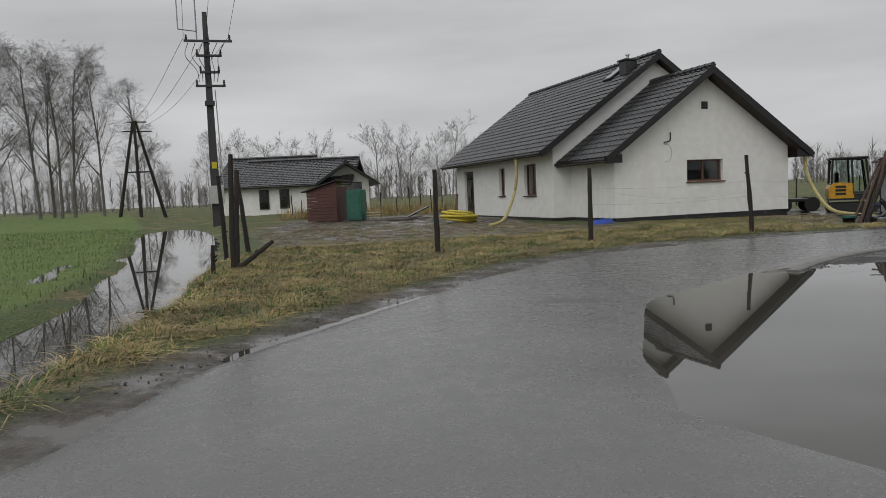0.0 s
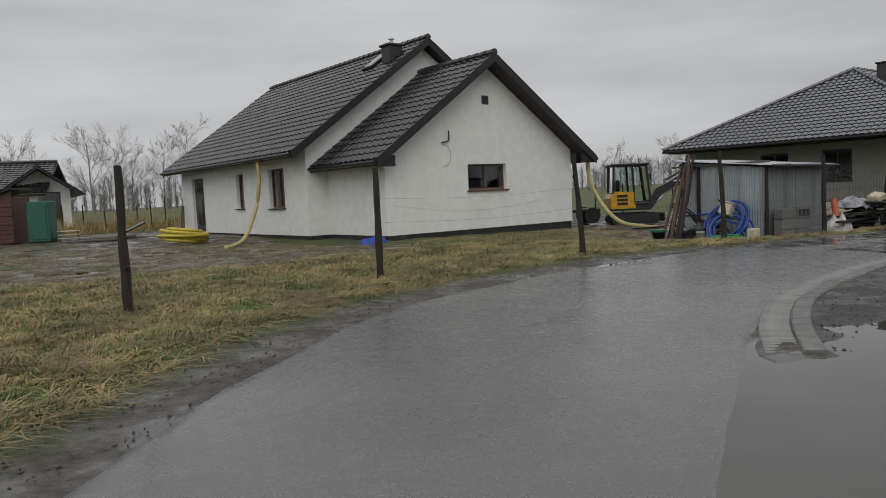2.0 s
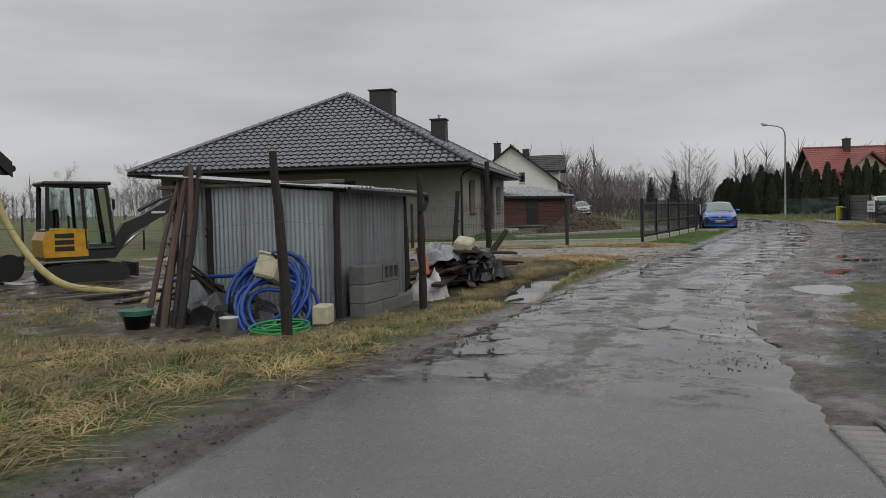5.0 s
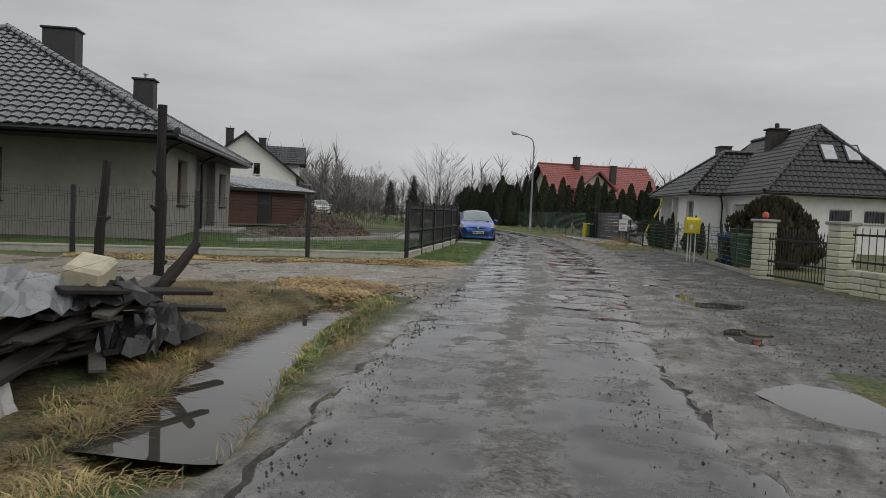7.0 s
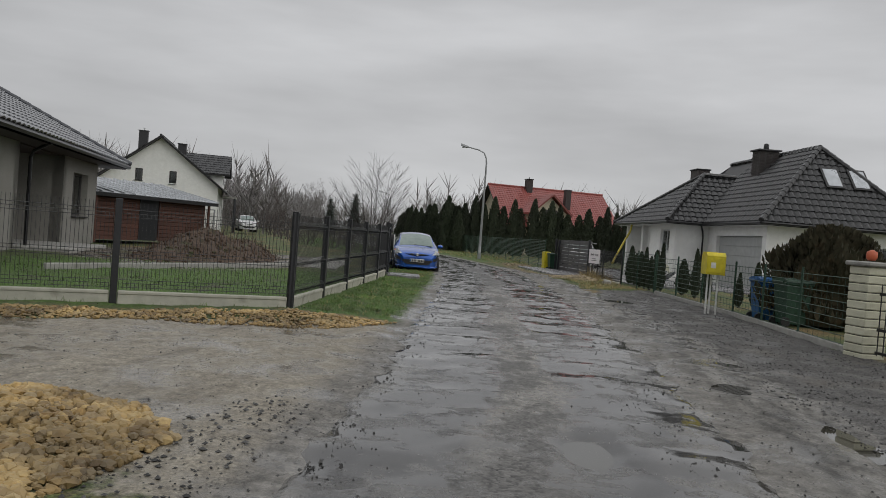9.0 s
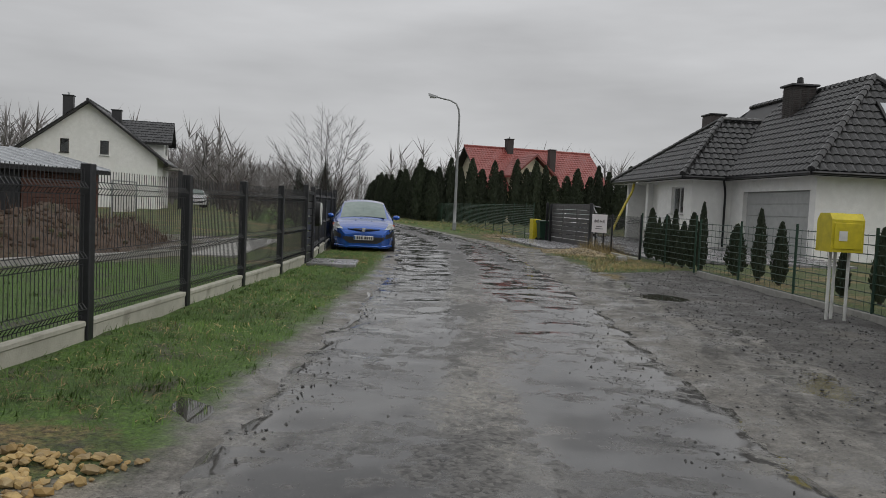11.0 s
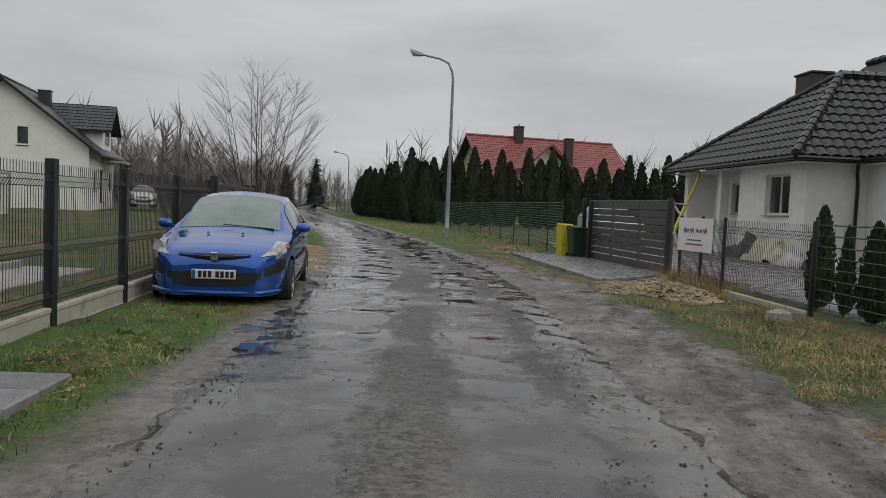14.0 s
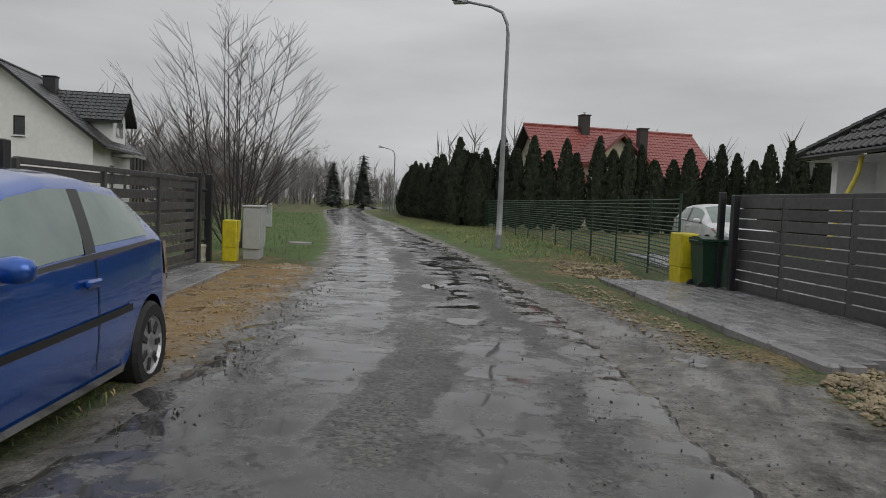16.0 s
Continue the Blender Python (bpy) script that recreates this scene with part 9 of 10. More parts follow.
for k in range(15):
    stem = Shape()
    a, lean = 2.4 * k + trs.uniform(-0.25, 0.25), 0.04 + 0.62 * (k / 14) ** 1.2
    ln = 5.9 * trs.uniform(0.86, 1.0) / math.sqrt(1 + 0.5 * lean * lean)
    ln *= 1 - 0.28 * lean
    pts = twig(stem, (0.13 * math.cos(a), 0.13 * math.sin(a), -0.1), (lean * math.cos(a), lean * math.sin(a), 1), ln, 0.021, 8)
    for j in range(16):
        t = 0.10 + 0.82 * (j + trs.uniform(0, 0.9)) / 16
        q = pts[int(t * 8)].lerp(pts[int(t * 8) + 1], t * 8 % 1)
        b, up = (a if lean > 0.25 else a + 2.4 * j) + trs.uniform(-1.3, 1.3), trs.uniform(0.6, 1.3)
        side = twig(stem, q, (math.cos(b), math.sin(b), up), trs.uniform(0.9, 1.8) * (1.1 - 0.65 * t), 0.0085, 4)
        for _ in range(5):
            u = trs.uniform(0.15, 0.95)
            q2 = side[int(u * 4)].lerp(side[int(u * 4) + 1], u * 4 % 1)
            c = b + trs.uniform(-0.9, 0.9)
            twig(stem, q2, (math.cos(c), math.sin(c), trs.uniform(0.4, 1.4)), trs.uniform(0.3, 0.65), 0.004, 2)
    part("stem", stem, TWIG_DARK, garden)
shrub = tree_mesh("shrub", 52, 2.2, 0.03, [TWIG], {**VASE, "thin": 0.007, "kids": [7, 5, 3], "steps": [5, 3, 2, 1]}, 5, 0.6)
for i, (x, y, sc) in enumerate([(60.6, 31.2, 0.5), (62.6, 31.9, 0.55), (64.5, 33.5, 0.7), (67, 36, 0.8), (72, 39, 0.9), (78, 42, 1.0), (84, 45, 1.1), (91, 48.5, 1.2), (98, 51.5, 1.3)]):
    solo("shrub", shrub, None, lift(x, y, 0, 60 * i) @ Matrix.Diagonal((sc, sc, sc, 1)), "leafless brown shrub at the yard edge", "shrub", "shrubs at the yard edge")


def far_wood():
    """Woods at the edge of sight, twig colour paled for drizzle haze: trunks and fans of twigs too many to count."""
    r = np.random.RandomState(66)
    V = []
    spots = [(30 + d * math.cos(radians(az)), 20 + d * math.sin(radians(az))) for az, d in zip(r.uniform(10, 175, 1100), r.uniform(160, 250, 1100)) if abs(az - 25.0) > 1.6 or d > 225]
    for x, gap in zip(r.uniform(86, 190, 420), r.uniform(9, 48, 420)):
        y = float(np.interp(x, LEFT[:, 0], LEFT[:, 1])) + gap
        if math.hypot(x - 80, y - 54) > 15:
            spots.append((x, y))
    for x, gap in zip(r.uniform(118, 215, 170), r.uniform(9, 40, 170)):
        spots.append((x, float(np.interp(x, RIGHT[:, 0], RIGHT[:, 1])) - gap))
    spots += [(x, -40 - 0.5 * (x - 60) + d) for x, d in zip(r.uniform(60, 210, 120), r.uniform(-30, 10, 120))]
    for x, y in spots:
        h = r.uniform(5.0, 10.5)
        a0 = r.uniform(0, math.pi)
        V.append([(x - 0.12 * math.cos(a0), y - 0.12 * math.sin(a0), -1.0), (x + 0.12 * math.cos(a0), y + 0.12 * math.sin(a0), -1.0), (x, y, h)])
        for _ in range(40):
            z, a, out, up = h * r.uniform(0.0, 0.82), r.uniform(0, 6.283), r.uniform(0.5, 2.4), r.uniform(0.8, 3.0)
            b = r.uniform(0, 6.283)
            px, py = 0.085 * math.cos(b), 0.085 * math.sin(b)
            V.append([(x - px, y - py, z), (x + px, y + py, z), (x + out * math.cos(a), y + out * math.sin(a), z + up)])
    s = Shape()
    s.v = [p for t in V for p in t]
    s.f = [(3 * i, 3 * i + 1, 3 * i + 2) for i in range(len(V))]
    s.m = [0] * len(V)
    solo("far_woodland", s, TWIG_HAZED, Matrix.Identity(4), "pale bare woodland, drizzle haze put into its colour", "woodland", kind="stuff")


far_wood()


def leaf_cone(seed, h, r, count, size, shape_fn, droop=0.0, lobes=0.16):
    """A conifer crown of small upright sprays over a dark core."""
    rs = np.random.RandomState(seed)
    t = rs.uniform(0.0, 1.0, count) ** 0.8
    a = rs.uniform(0, 2 * math.pi, count)
    rad = shape_fn(t) * r * (1 + lobes * np.sin(3 * a + seed) * np.sin(9 * t + seed) + 0.6 * lobes * np.sin(7 * a + 5 * t)) * rs.uniform(0.72, 1.06, count)
    x, y, z = rad * np.cos(a), rad * np.sin(a), 0.06 + t * h
    lean = rs.uniform(0.1, 0.55, count)
    ux, uy, uz = lean * np.cos(a), lean * np.sin(a), 1.0 - droop * 1.6
    ln = np.sqrt(ux**2 + uy**2 + uz**2)
    ux, uy, uz = ux / ln, uy / ln, uz / ln
    b = a + rs.uniform(-1.2, 1.2, count) + math.pi / 2
    sz = size * rs.uniform(0.6, 1.3, count) * (1 - 0.45 * t)
    px, py = np.cos(b) * sz * 0.32, np.sin(b) * sz * 0.32
    mx, my, mz = x + ux * sz * 0.45, y + uy * sz * 0.45, z + uz * sz * 0.45
    V = np.stack([np.stack([x, y, z], -1), np.stack([mx + px, my + py, mz], -1), np.stack([x + ux * sz, y + uy * sz, z + uz * sz], -1), np.stack([mx - px, my - py, mz], -1)], 1)
    s = Shape()
    s.v = V.reshape(-1, 3).tolist()
    s.f = (np.arange(count)[:, None] * 4 + np.arange(4)).tolist()
    s.m = [0] * count
    s.lathe([(max(0.012, float(shape_fn(np.array(q))) * r * 0.74), 0.05 + q * h * 0.96) for q in np.linspace(0, 1, 9)], 10)
    return s


def column(t):
    return np.clip(np.clip(1 - t, 0, 1) ** 0.62 * (0.75 + 0.7 * t - 0.45 * t * t) * (0.6 + 0.4 * np.clip(t / 0.15, 0, 1)), 0.03, 1)


thujas = [leaf_cone(60 + k, 4.0, 0.62, 1500, 0.25, column).mesh("thuja", [THUJA]) for k in range(3)]
rs = random.Random(14)


def conifer(name, me, x, y, sx, sz, label, group):
    t = thing(name, lift(x, y, 0, rs.uniform(0, 360)) @ Matrix.Diagonal((sx, sx, sz, 1)), label, "tree", group)
    part("crown", me, None, t)
    part("trunk", Shape().rod((0, 0, -0.2), (0, 0, 1.0), 0.07, 0.05, 7), BARK, t)


for i in range(27):
    y = 9.6 + 0.8 * i
    conifer("thuja_tree", thujas[i % 3], 87.8 + rs.uniform(-0.35, 0.35) - 0.06 * i, y + rs.uniform(-0.2, 0.2), rs.uniform(1.1, 1.5), rs.uniform(0.92, 1.22), "tall dark columnar thuja in a dense row", "thuja hedge")
for i in range(32):
    t = i / 31
    conifer("thuja_tree", thujas[i % 3], 85.2 + 22 * t + rs.uniform(-0.2, 0.2), 29.3 + 10.3 * t + rs.uniform(-0.2, 0.2), rs.uniform(1.1, 1.5), rs.uniform(0.76, 1.05), "dark columnar thuja in the roadside hedge", "thuja hedge")
for i in range(12):
    conifer("thuja_tree", thujas[i % 3], 88.6 + rs.uniform(-0.5, 0.5), 8.6 - 1.0 * i, rs.uniform(0.95, 1.2), rs.uniform(0.85, 1.12), "tall dark columnar thuja in a dense row", "thuja hedge")
small = [leaf_cone(70 + k, 1.65, 0.34, 1300, 0.15, column).mesh("thuja", [THUJA]) for k in range(3)]
for i, (x, sc) in enumerate([(42.9, 0.9), (43.75, 0.95), (44.8, 1.0), (45.75, 1.05), (46.3, 0.95), (46.9, 1.0), (47.5, 0.9), (48.1, 1.0), (48.7, 0.95), (49.3, 0.9), (41.2, 0.8), (40.2, 0.85), (39.2, 0.75)]):
    y = 15.6 + 0.2 * (x - 43.2) - (0.0 if x > 42 else 0.2) + (0.35 if x > 45.5 else 0)
    conifer("thuja_sapling", small[i % 3], x, y, sc * (0.58 + 0.16 * math.sin(3.7 * i)), sc * (0.76 + 0.14 * math.sin(2.3 * i)), "small dark green thuja behind the wire fence", "young thujas")
bush = leaf_cone(81, 2.0, 1.5, 7500, 0.26, lambda t: np.clip(np.sqrt(np.clip(1 - t**1.6, 0, 1)) * (0.8 + 0.2 * t), 0.05, 1), lobes=0.34).mesh("juniper", [JUNIPER])
for x, y, sx, sz in ((37.2, 14.1, 0.85, 0.95),):
    conifer("juniper_bush", bush, x, y, sx, sz, "broad dark evergreen bush behind the gate", "evergreen bushes")


def spruce_mesh(seed, h, r):
    """Tiers of drooping boughs, each hung with small sprays, round a bare leader."""
    s, q = Shape(), random.Random(seed)
    s.rod((0, 0, 0), (0, 0, h), 0.12, 0.015, 6)
    z = 0.08 * h
    while z < 0.97 * h:
        t = z / h
        for k in range(q.randint(13, 16)):
            a, ln = q.uniform(0, 6.283), r * (1 - t) ** 0.85 * q.uniform(0.6, 1.15) + 0.1
            tip_z = z - 0.28 * ln + q.uniform(-0.1, 0.1)
            for j in range(2 + int(7 * ln / r)):
                f = (j + q.uniform(0.2, 1)) / (2 + int(7 * ln / r))
                x, y, zz = ln * f * math.cos(a), ln * f * math.sin(a), z + (tip_z - z) * f
                b, sz = a + q.uniform(-1.0, 1.0), q.uniform(0.4, 0.75) * (1.15 - 0.5 * t)
                dx, dy, wx, wy = sz * math.cos(b), sz * math.sin(b), -0.3 * sz * math.sin(b), 0.3 * sz * math.cos(b)
                dz = q.uniform(-0.35, 0.12) * sz
                s.add([(x, y, zz), (x + dx * 0.5 + wx, y + dy * 0.5 + wy, zz + dz * 0.3), (x + dx, y + dy, zz + dz), (x + dx * 0.5 - wx, y + dy * 0.5 - wy, zz + dz * 0.3)], [(0, 1, 2, 3)])
        z += 0.045 * h * q.uniform(0.7, 1.2)
    s.lathe([(0.62 * r * (1 - q2) + 0.02, 0.1 * h + 0.85 * h * q2) for q2 in np.linspace(0, 1, 6)], 8)
    return s.mesh("spruce", [SPRUCE_HAZED])


spruces = [spruce_mesh(85 + k, 6.0, 1.55) for k in range(2)]
for i, (x, y, k) in enumerate(((143.5, 60.4, 1.08), (145.2, 56.6, 1.3), (149.0, 62.0, 0.8), (112, 22.5, 0.9))):
    conifer("spruce_tree", spruces[i % 2], x, y, k, k, "grey-green spruce above the shrubs, haze put into its colour", "spruces")



# ---- grass, stones and crumbs ----
def island_material(name, colors, rough=0.7):
    g = Nodes(name)
    rnd = g.n.new("ShaderNodeNewGeometry").outputs["Random Per Island"]
    ramp = g.n.new("ShaderNodeValToRGB")
    ramp.color_ramp.interpolation = "LINEAR"
    while len(ramp.color_ramp.elements) < len(colors):
        ramp.color_ramp.elements.new(0.5)
    for i, c in enumerate(colors):
        ramp.color_ramp.elements[i].position = i / (len(colors) - 1)
        ramp.color_ramp.elements[i].color = (*c, 1)
    g.l.new(rnd, ramp.inputs[0])
    col = g.mix(g.rng(g.noise(13, 4, 0.65), 0.40, 0.62, 0, 0.75), ramp.outputs[0], tuple(c * 0.42 for c in colors[0]))
    col = g.mix(g.rng(g.noise(2.2, 3), 0.42, 0.62, 0, 0.5), col, tuple(c * 1.25 for c in colors[2]))
    col = g.mix(1.0, col, g.rng(g.noise(0.9, 4), 0.36, 0.64, 0.55, 1.18), "MULTIPLY")
    g.l.new(col, g.p.inputs["Base Color"])
    g.p.inputs["Roughness"].default_value = rough
    return g.mat


STRAW = island_material("dry_straw_blade", [(0.36, 0.265, 0.10), (0.20, 0.135, 0.048), (0.46, 0.36, 0.155), (0.11, 0.07, 0.028), (0.30, 0.23, 0.08)], 0.7)
SOAKED = island_material("soaked_brown_blade", [(0.25, 0.165, 0.055), (0.15, 0.095, 0.034), (0.33, 0.235, 0.09), (0.085, 0.055, 0.022), (0.20, 0.155, 0.055)], 0.5)
BLADE = island_material("green_grass_blade", [(0.085, 0.185, 0.019), (0.135, 0.245, 0.030), (0.042, 0.095, 0.012), (0.17, 0.215, 0.04)], 0.6)
CROP = island_material("winter_crop_blade", [(0.11, 0.20, 0.032), (0.15, 0.25, 0.046), (0.08, 0.135, 0.02)], 0.6)
PEBBLES = island_material("mixed_ochre_pebble", [(0.36, 0.235, 0.08), (0.25, 0.15, 0.048), (0.46, 0.33, 0.14), (0.15, 0.092, 0.036), (0.34, 0.27, 0.155), (0.10, 0.068, 0.036)], 0.6)
PALE_RUBBLE = island_material("pale_tan_rubble", [(0.31, 0.24, 0.13), (0.22, 0.165, 0.085), (0.38, 0.31, 0.19), (0.13, 0.095, 0.055), (0.28, 0.24, 0.16)], 0.6)
CRUMBS = island_material("dark_asphalt_crumb", [(0.022, 0.0215, 0.021), (0.048, 0.047, 0.045), (0.10, 0.098, 0.093), (0.03, 0.029, 0.028)], 0.55)
GRAVEL = island_material("grey_gravel_stone", [(0.075, 0.072, 0.068), (0.11, 0.105, 0.10), (0.045, 0.043, 0.042), (0.15, 0.145, 0.138)], 0.5)


def scatter(poly, count, seed, clump=0.0, clump_size=0.6):
    """Random places inside a polygon, off the road and out of the water, thicker in clumps."""
    r = np.random.RandomState(seed)
    P = np.array(poly, float)
    lo, hi = P.min(0), P.max(0)
    out = np.zeros((0, 2))
    while len(out) < count:
        q = r.uniform(lo, hi, (count * 2, 2))
        ok = (sd_poly(q[:, 0], q[:, 1], poly) > 0) & (sd_poly(q[:, 0], q[:, 1], ROAD_POLY) < -0.22 - 0.42 * (q[:, 0] < 11.5) - 0.5 * r.uniform(0, 1, len(q)) ** 1.5 - 0.15 * wave_noise(q[:, 0], q[:, 1], 1.0, 33))
        if clump:
            patchy = wave_noise(q[:, 0], q[:, 1], 1.9, 77) + 0.5 * wave_noise(q[:, 0], q[:, 1], clump_size, 78)
            ok &= r.uniform(-1, 1, len(q)) < clump * patchy + (1 - abs(clump))
        out = np.vstack([out, q[ok]])
    out = out[:count]
    z = gz(out[:, 0], out[:, 1])
    keep = z > -0.105
    return np.column_stack([out, z])[keep], r


def blades(name, mat, beds, label):
    """One mesh of many bent blades; beds: polygon, count, height, reach, width, clump."""
    allv, allf, k = [], [], 0
    for b, (poly, count, hgt, reach, width, clump) in enumerate(beds):
        p, r = scatter(poly, count, 300 + 17 * b + len(name), clump)
        n = len(p)
        flow = 2.2 * wave_noise(p[:, 0], p[:, 1], 0.7, 5 + b) + 1.2 * wave_noise(p[:, 0], p[:, 1], 2.3, 6) + r.normal(0, 0.95, n)
        tuft = 0.7 + 0.6 * np.clip(wave_noise(p[:, 0], p[:, 1], 0.5, 15 + b) + 0.3, 0, 1.3)
        h, w = hgt * r.uniform(0.4, 1.25, n) * tuft, width * r.uniform(0.6, 1.3, n)
        ln = reach * r.uniform(0.3, 1.3, n)
        dx, dy = np.cos(flow), np.sin(flow)
        base = p - [0, 0, 0.015]
        side = np.stack([-dy * w, dx * w, np.zeros(n)], -1)
        mid = base + np.stack([dx * ln * 0.42, dy * ln * 0.42, h * 0.85], -1)
        tip = base + np.stack([dx * ln, dy * ln, h * r.uniform(0.55, 1.15, n)], -1)
        if reach > 1.3 * hgt:
            quad = np.stack([base - side, mid - side, tip, mid + side], 1)
        else:
            quad = np.stack([base - side, base + side, tip], 1)
        sides = quad.shape[1]
        allv.append(quad.reshape(-1, 3))
        allf += (np.arange(n)[:, None] * sides + np.arange(sides) + k).tolist()
        k += sides * n
    s = Shape()
    s.v, s.f = np.vstack(allv).tolist(), allf
    s.m = [0] * len(s.f)
    return solo(name, s, mat, Matrix.Identity(4), label, "grass", kind="stuff")


VERGE_A = [(-1.9, 2), (-0.3, 4.8), (0.2, 7), (1.6, 10.6), (3.8, 14.6), (7.6, 17.8), (13, 19.4), (13, 20.6), (8.8, 24), (5, 22.6), (0, 21), (-2.8, 20.5), (-2.7, 13), (-1.3, 7)]
VERGE_B = [(12, 19.1), (18, 20.0), (23, 20.8), (23.4, 21.4), (19.8, 22.2), (16.2, 21.2), (13, 20.6)]
RILL_BED = [(17, 20.6), (22.6, 21.7), (24.6, 23.0), (22.6, 25.4), (21.5, 28), (18.6, 24), (17.2, 22)]
YARD = [(6, 22), (14, 21.6), (14.2, 28.4), (8, 26.4)]
LANE_L = [(42.6, 23.2), (49.8, 24.6), (49.8, 26.2), (46, 25.3), (42.6, 24.4)]
VERGE_C = [(31.4, 21.6), (38, 22.6), (44.5, 23.6), (46.2, 24.6), (41.5, 24.3), (35.4, 23.5), (31.4, 23.1)]
LANE_R = [(43.5, 19.0), (47, 19.0), (49.4, 20.2), (48.5, 18.2), (53, 18.6), (47, 17.5), (45, 17.0)]
MEADOW_R = [(58.8, 22.0), (66, 25.4), (80, 31.4), (96, 38.2), (96, 34), (76, 23.5), (62, 21.5)]
MEADOW_L = [(58.6, 27.4), (66, 30), (82, 36.8), (98, 43.5), (98, 48), (80, 42), (66, 36.5), (60, 30)]
MUD_YARD = [(-2.6, 20.5), (1.5, 21.5), (6, 22.6), (7.4, 25), (5, 27), (4.5, 30), (-4, 33), (-6, 30)]
PLOT_FAR = [(-8, 42), (2, 43), (3, 50), (-9, 50)]
blades("dry_grass", STRAW, [(VERGE_A, 70000, 0.075, 0.46, 0.0050, 0.93), (VERGE_B, 12000, 0.07, 0.2, 0.0042, 0.7), (YARD, 8000, 0.07, 0.2, 0.005, 0.7), (MUD_YARD, 13000, 0.05, 0.24, 0.006, 0.85), (VERGE_C, 3000, 0.04, 0.14, 0.004, 0.85), (LANE_R, 3500, 0.10, 0.16, 0.004, 0.8), (MEADOW_R, 4500, 0.16, 0.2, 0.008, 0.9), (LANE_L, 1200, 0.06, 0.1, 0.004, 0.8), (PLOT_FAR, 5000, 0.75, 0.25, 0.012, 0.8), ([(50.5, 18.3), (53, 19.0), (53.2, 18.3), (50.6, 17.6)], 2000, 0.36, 0.2, 0.0045, 0.4)], "flattened straw-coloured winter grass")
blades("soaked_grass", SOAKED, [(RILL_BED, 40000, 0.06, 0.30, 0.0042, 0.4)], "flattened rain-soaked brown grass beside the rill")
blades("green_grass", BLADE, [(VERGE_A, 95000, 0.085, 0.08, 0.0055, -0.6), (VERGE_B, 14000, 0.065, 0.07, 0.0042, 0.5), ([(17.5, 20.2), (23.4, 21.0), (23.2, 21.7), (20.5, 21.2), (18.4, 20.5)], 24000, 0.05, 0.05, 0.0045, 0.2), (RILL_BED, 9000, 0.07, 0.08, 0.0042, -0.9), (MUD_YARD, 7000, 0.06, 0.06, 0.006, -0.9), (VERGE_C, 50000, 0.055, 0.06, 0.0046, -0.35), (ZONES["lawn"], 55000, 0.065, 0.06, 0.0052, 0.3), (YARD, 5000, 0.08, 0.08, 0.005, 0.8), (LANE_L, 16000, 0.06, 0.07, 0.0042, -0.8), (LANE_R, 6000, 0.08, 0.08, 0.0045, 0.6), (MEADOW_R, 16000, 0.10, 0.09, 0.008, 0.4), (MEADOW_L, 12000, 0.12, 0.10, 0.008, 0.4)], "short green winter grass on the verges")
blades("winter_crop", CROP, [([(-2.4, 4), (-3.2, 11), (-5, 17), (-9, 27), (-14, 40), (-24, 40), (-14, 20), (-8, 4)], 22000, 0.11, 0.07, 0.007, 0.5)], "young green winter crop in wet soil")


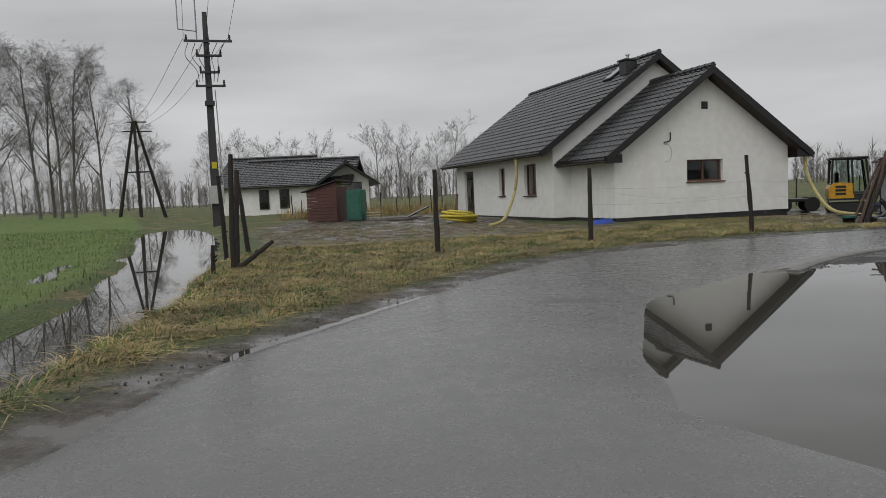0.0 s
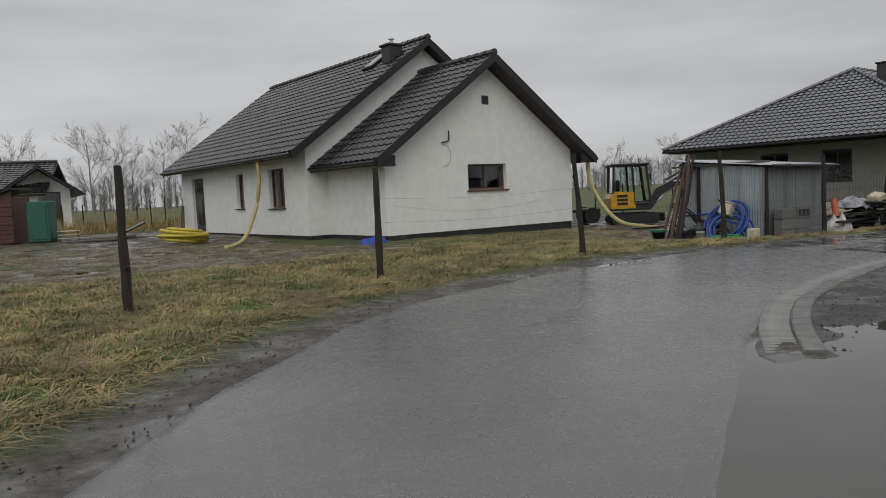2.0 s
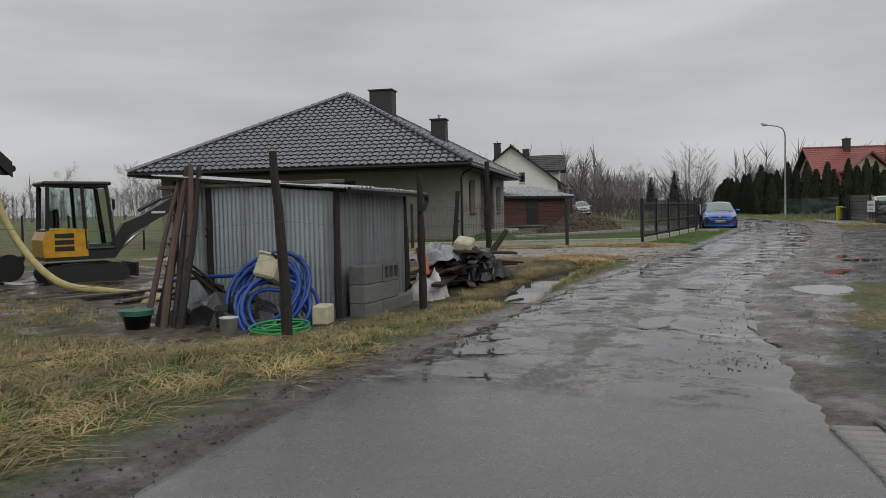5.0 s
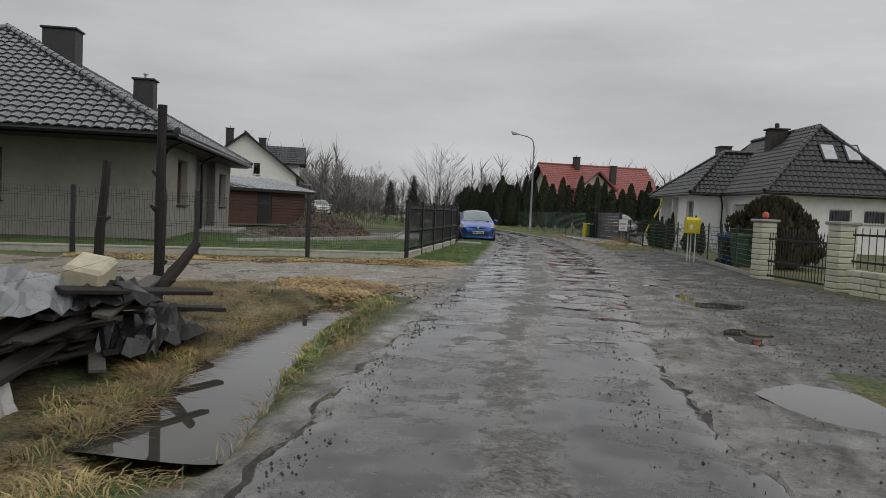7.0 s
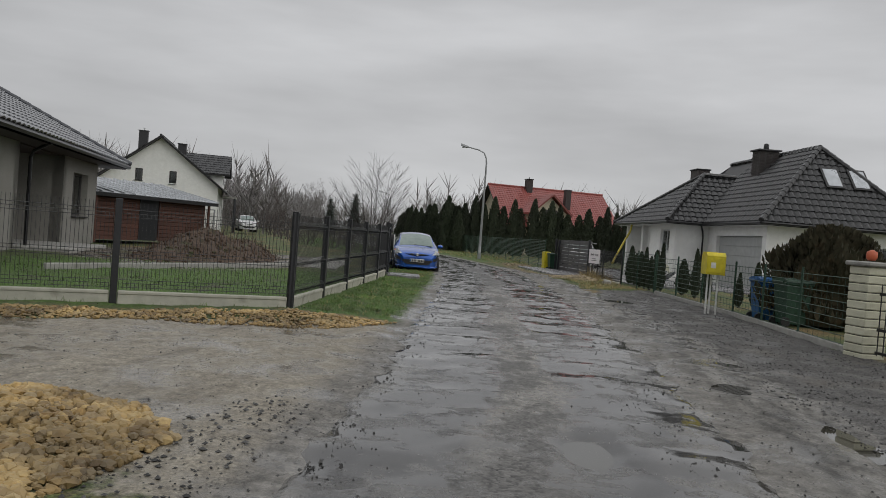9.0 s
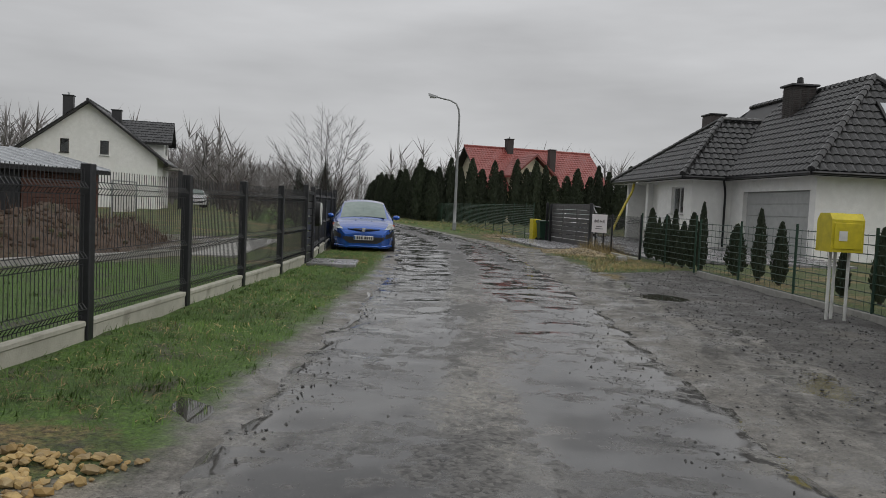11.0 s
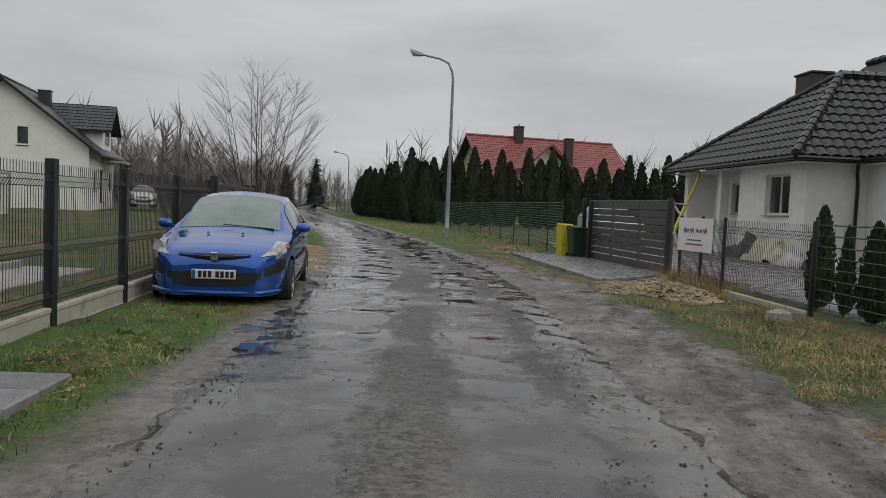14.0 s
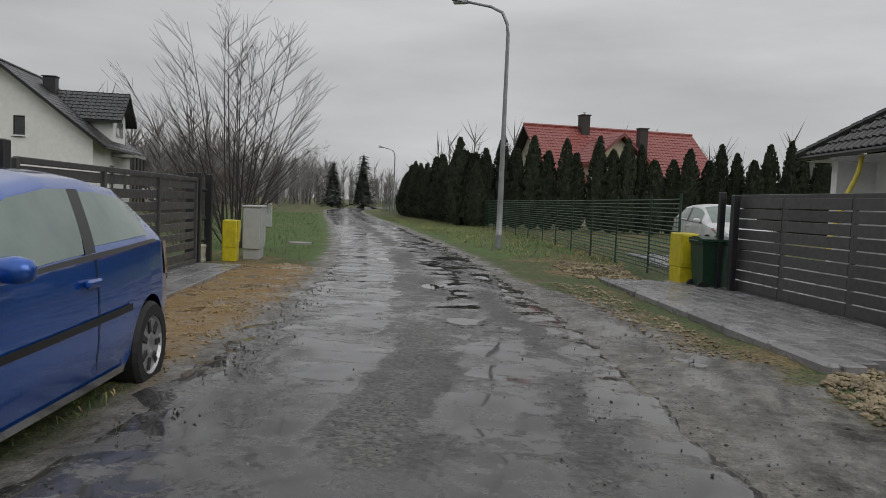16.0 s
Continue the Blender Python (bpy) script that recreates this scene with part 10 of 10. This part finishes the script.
def stones(name, mat, beds, label, category="stones"):
    allv, k = [], 0
    g_ = (1 + 5**0.5) / 2
    ball = np.array([(-1, g_, 0), (1, g_, 0), (-1, -g_, 0), (1, -g_, 0), (0, -1, g_), (0, 1, g_), (0, -1, -g_), (0, 1, -g_), (g_, 0, -1), (g_, 0, 1), (-g_, 0, -1), (-g_, 0, 1)]) / 1.9
    octa = np.array([(1, 0.2, 0), (-1, -0.1, 0.1), (0.1, 1, 0), (-0.2, -1, 0), (0.1, 0, 0.9), (0, 0, -0.8)])
    tri8 = np.array([(0, 2, 4), (2, 1, 4), (1, 3, 4), (3, 0, 4), (2, 0, 5), (1, 2, 5), (3, 1, 5), (0, 3, 5)])
    allf = []
    tri = np.array([(0, 11, 5), (0, 5, 1), (0, 1, 7), (0, 7, 10), (0, 10, 11), (1, 5, 9), (5, 11, 4), (11, 10, 2), (10, 7, 6), (7, 1, 8), (3, 9, 4), (3, 4, 2), (3, 2, 6), (3, 6, 8), (3, 8, 9), (4, 9, 5), (2, 4, 11), (6, 2, 10), (8, 6, 7), (9, 8, 1)])
    for b, (poly, count, lo, hi, on_road, heap_h) in enumerate(beds):
        r = np.random.RandomState(500 + 31 * b + len(name))
        P = np.array(poly, float)
        q = r.uniform(P.min(0), P.max(0), (count * 4, 2))
        inside = sd_poly(q[:, 0], q[:, 1], poly)
        ok = inside > 0
        if on_road:
            ok &= wave_noise(q[:, 0], q[:, 1], 0.9, 8) + 0.8 * wave_noise(q[:, 0] * 0.4, q[:, 1] * 1.6, 0.5, 9) > r.uniform(-0.35, 0.5, len(q))
        q, inside = q[ok][:count], inside[ok][:count]
        n = len(q)
        size = (lo + (hi - lo) * r.uniform(0, 1, n) ** 2.2)[:, None, None]
        if on_road:
            z = road_z(q[:, 0], q[:, 1], worn_at(q[:, 0], q[:, 1])) + 0.008
        else:
            z = gz(q[:, 0], q[:, 1])
        z = z + heap_h * np.clip(inside / 0.5, 0, 1) * r.uniform(0.3, 1, n)
        shape = ball if hi > 0.036 else octa
        c = shape * (1 + 0.22 * r.uniform(-1, 1, (n, len(shape), 1))) * r.uniform(0.6, 1.2, (n, 1, 3)) * size * [1, 1, 0.7]
        a = r.uniform(0, 6.283, n)
        ca, sa = np.cos(a)[:, None], np.sin(a)[:, None]
        X, Y = c[..., 0] * ca - c[..., 1] * sa, c[..., 0] * sa + c[..., 1] * ca
        allv.append(np.stack([X + q[:, None, 0], Y + q[:, None, 1], c[..., 2] + z[:, None] + size[..., 0] * 0.35], -1).reshape(-1, 3))
        allf.append((np.arange(n)[:, None, None] * len(shape) + (tri if hi > 0.036 else tri8)).reshape(-1, 3) + k)
        k += n * len(shape)
    s = Shape()
    s.v = np.vstack(allv).tolist()
    s.f = np.vstack(allf).tolist()
    s.m = [0] * len(s.f)
    return solo(name, s, mat, Matrix.Identity(4), label, category, kind="stuff")


stones("ochre_pebbles", PEBBLES, [([(22.9, 21.5), (23.6, 21.3), (24.5, 21.25), (25.1, 21.8), (25.3, 22.7), (24.8, 23.4), (23.9, 22.9), (23.2, 22.2)], 4200, 0.020, 0.05, False, 0.055),
                                  ([(30.9, 21.5), (30.9, 22.9), (29.4, 24.9), (26.6, 28.9), (25.8, 28.4), (28.4, 24.4), (29.7, 22.0)], 4200, 0.018, 0.04, False, 0.03),
                                  (ZONES["sand_b"], 2200, 0.008, 0.022, False, 0.0), ([(42.3, 23.4), (44.5, 23.9), (44.3, 24.6), (42.6, 24.2)], 350, 0.012, 0.03, False, 0.0)], "ochre limestone pebbles tipped along the drive")


def crumbs():
    """Loose bits of asphalt, swept by wheels into strips along the lane."""
    r = np.random.RandomState(91)
    mid = (LEFT + RIGHT) / 2
    run = np.r_[0, np.cumsum(np.hypot(*np.diff(mid, axis=0).T))]
    start = float(np.interp(13.0, mid[:, 0], run))
    n = 40000
    at = start + 52 * r.uniform(0, 1, n)
    pick = r.uniform(0, 1, n)
    u = np.where(pick < 0.42, r.normal(0.44, 0.045, n), np.where(pick < 0.72, r.normal(0.81, 0.05, n), np.where(pick < 0.84, r.normal(0.05, 0.05, n), r.uniform(0.02, 0.98, n))))
    P = [np.interp(at, run, LEFT[:, k]) * (1 - u) + np.interp(at, run, RIGHT[:, k]) * u for k in (0, 1)]
    thick = wave_noise(P[0], P[1], 1.7, 8) + 0.5 * wave_noise(P[0], P[1], 0.6, 9)
    ok = (u > 0) & (u < 1) & (thick > r.uniform(-0.9, 0.9, n))
    x, y = P[0][ok], P[1][ok]
    n = len(x)
    size = (0.004 + 0.011 * r.uniform(0, 1, n) ** 3)[:, None, None]
    octa = np.array([(1, 0.2, 0), (-1, -0.1, 0.1), (0.1, 1, 0), (-0.2, -1, 0), (0.1, 0, 0.9), (0, 0, -0.8)])
    tri8 = np.array([(0, 2, 4), (2, 1, 4), (1, 3, 4), (3, 0, 4), (2, 0, 5), (1, 2, 5), (3, 1, 5), (0, 3, 5)])
    c = octa * (1 + 0.3 * r.uniform(-1, 1, (n, 6, 1))) * r.uniform(0.6, 1.2, (n, 1, 3)) * size
    a = r.uniform(0, 6.283, (n, 1))
    z = road_z(x, y, worn_at(x, y)) + 0.006
    V = np.stack([c[..., 0] * np.cos(a) - c[..., 1] * np.sin(a) + x[:, None], c[..., 0] * np.sin(a) + c[..., 1] * np.cos(a) + y[:, None], c[..., 2] + z[:, None]], -1)
    s = Shape()
    s.v = V.reshape(-1, 3).tolist()
    s.f = (np.arange(n)[:, None, None] * 6 + tri8).reshape(-1, 3).tolist()
    s.m = [0] * len(s.f)
    solo("asphalt_crumbs", s, CRUMBS, Matrix.Identity(4), "loose dark crumbs of broken asphalt on the lane", "stones", kind="stuff")


crumbs()
stones("shoulder_grit", CRUMBS, [([(0.0, 5.5), (0.5, 7), (1.1, 8.5), (2, 10.7), (3, 12.8), (4.1, 14.5), (5.6, 15.9), (7.9, 17.4), (10.5, 18.4), (13.5, 19), (13.4, 19.4), (10.2, 18.9), (7.4, 17.9), (5.0, 16.4), (3.4, 14.9), (2.3, 13.0), (1.3, 10.8), (0.4, 8.6), (-0.2, 7), (-0.6, 5.5)], 6000, 0.005, 0.018, False, 0.0), (ZONES["silt"], 7000, 0.004, 0.014, False, 0.0), (ZONES["sand"], 3000, 0.004, 0.012, False, 0.0), ([(23.0, 20.7), (25.6, 20.7), (26.0, 21.3), (24.6, 21.5), (23.0, 21.4)], 500, 0.006, 0.022, False, 0.0)], "dark grit along the crumbling road edge")
stones("pale_rubble", PALE_RUBBLE, [([(51.4, 19.8), (53.2, 18.75), (50.9, 18.3), (49.6, 18.35), (48.9, 18.9), (50.2, 19.6)], 2200, 0.02, 0.05, False, 0.10),
                                  ([(58.8, 21.2), (61.6, 21.6), (62.4, 22.9), (60.6, 22.9), (58.6, 22.3)], 900, 0.02, 0.05, False, 0.05),
                                  ([(49.8, 20.05), (51.2, 20.2), (52.3, 19.75), (51.6, 19.3), (50.0, 19.5)], 900, 0.016, 0.04, False, 0.03),
                                  ([(51.8, 20.3), (57.5, 22.1), (57.2, 22.7), (52.2, 21.1)], 900, 0.012, 0.035, False, 0.0)], "pale tan limestone rubble beside the gate")
stones("grey_gravel", GRAVEL, [(ZONES["gravel"], 9000, 0.008, 0.022, False, 0.0), (ZONES["gravel_b"], 7000, 0.006, 0.018, False, 0.0)], "crushed grey gravel on the shoulder")
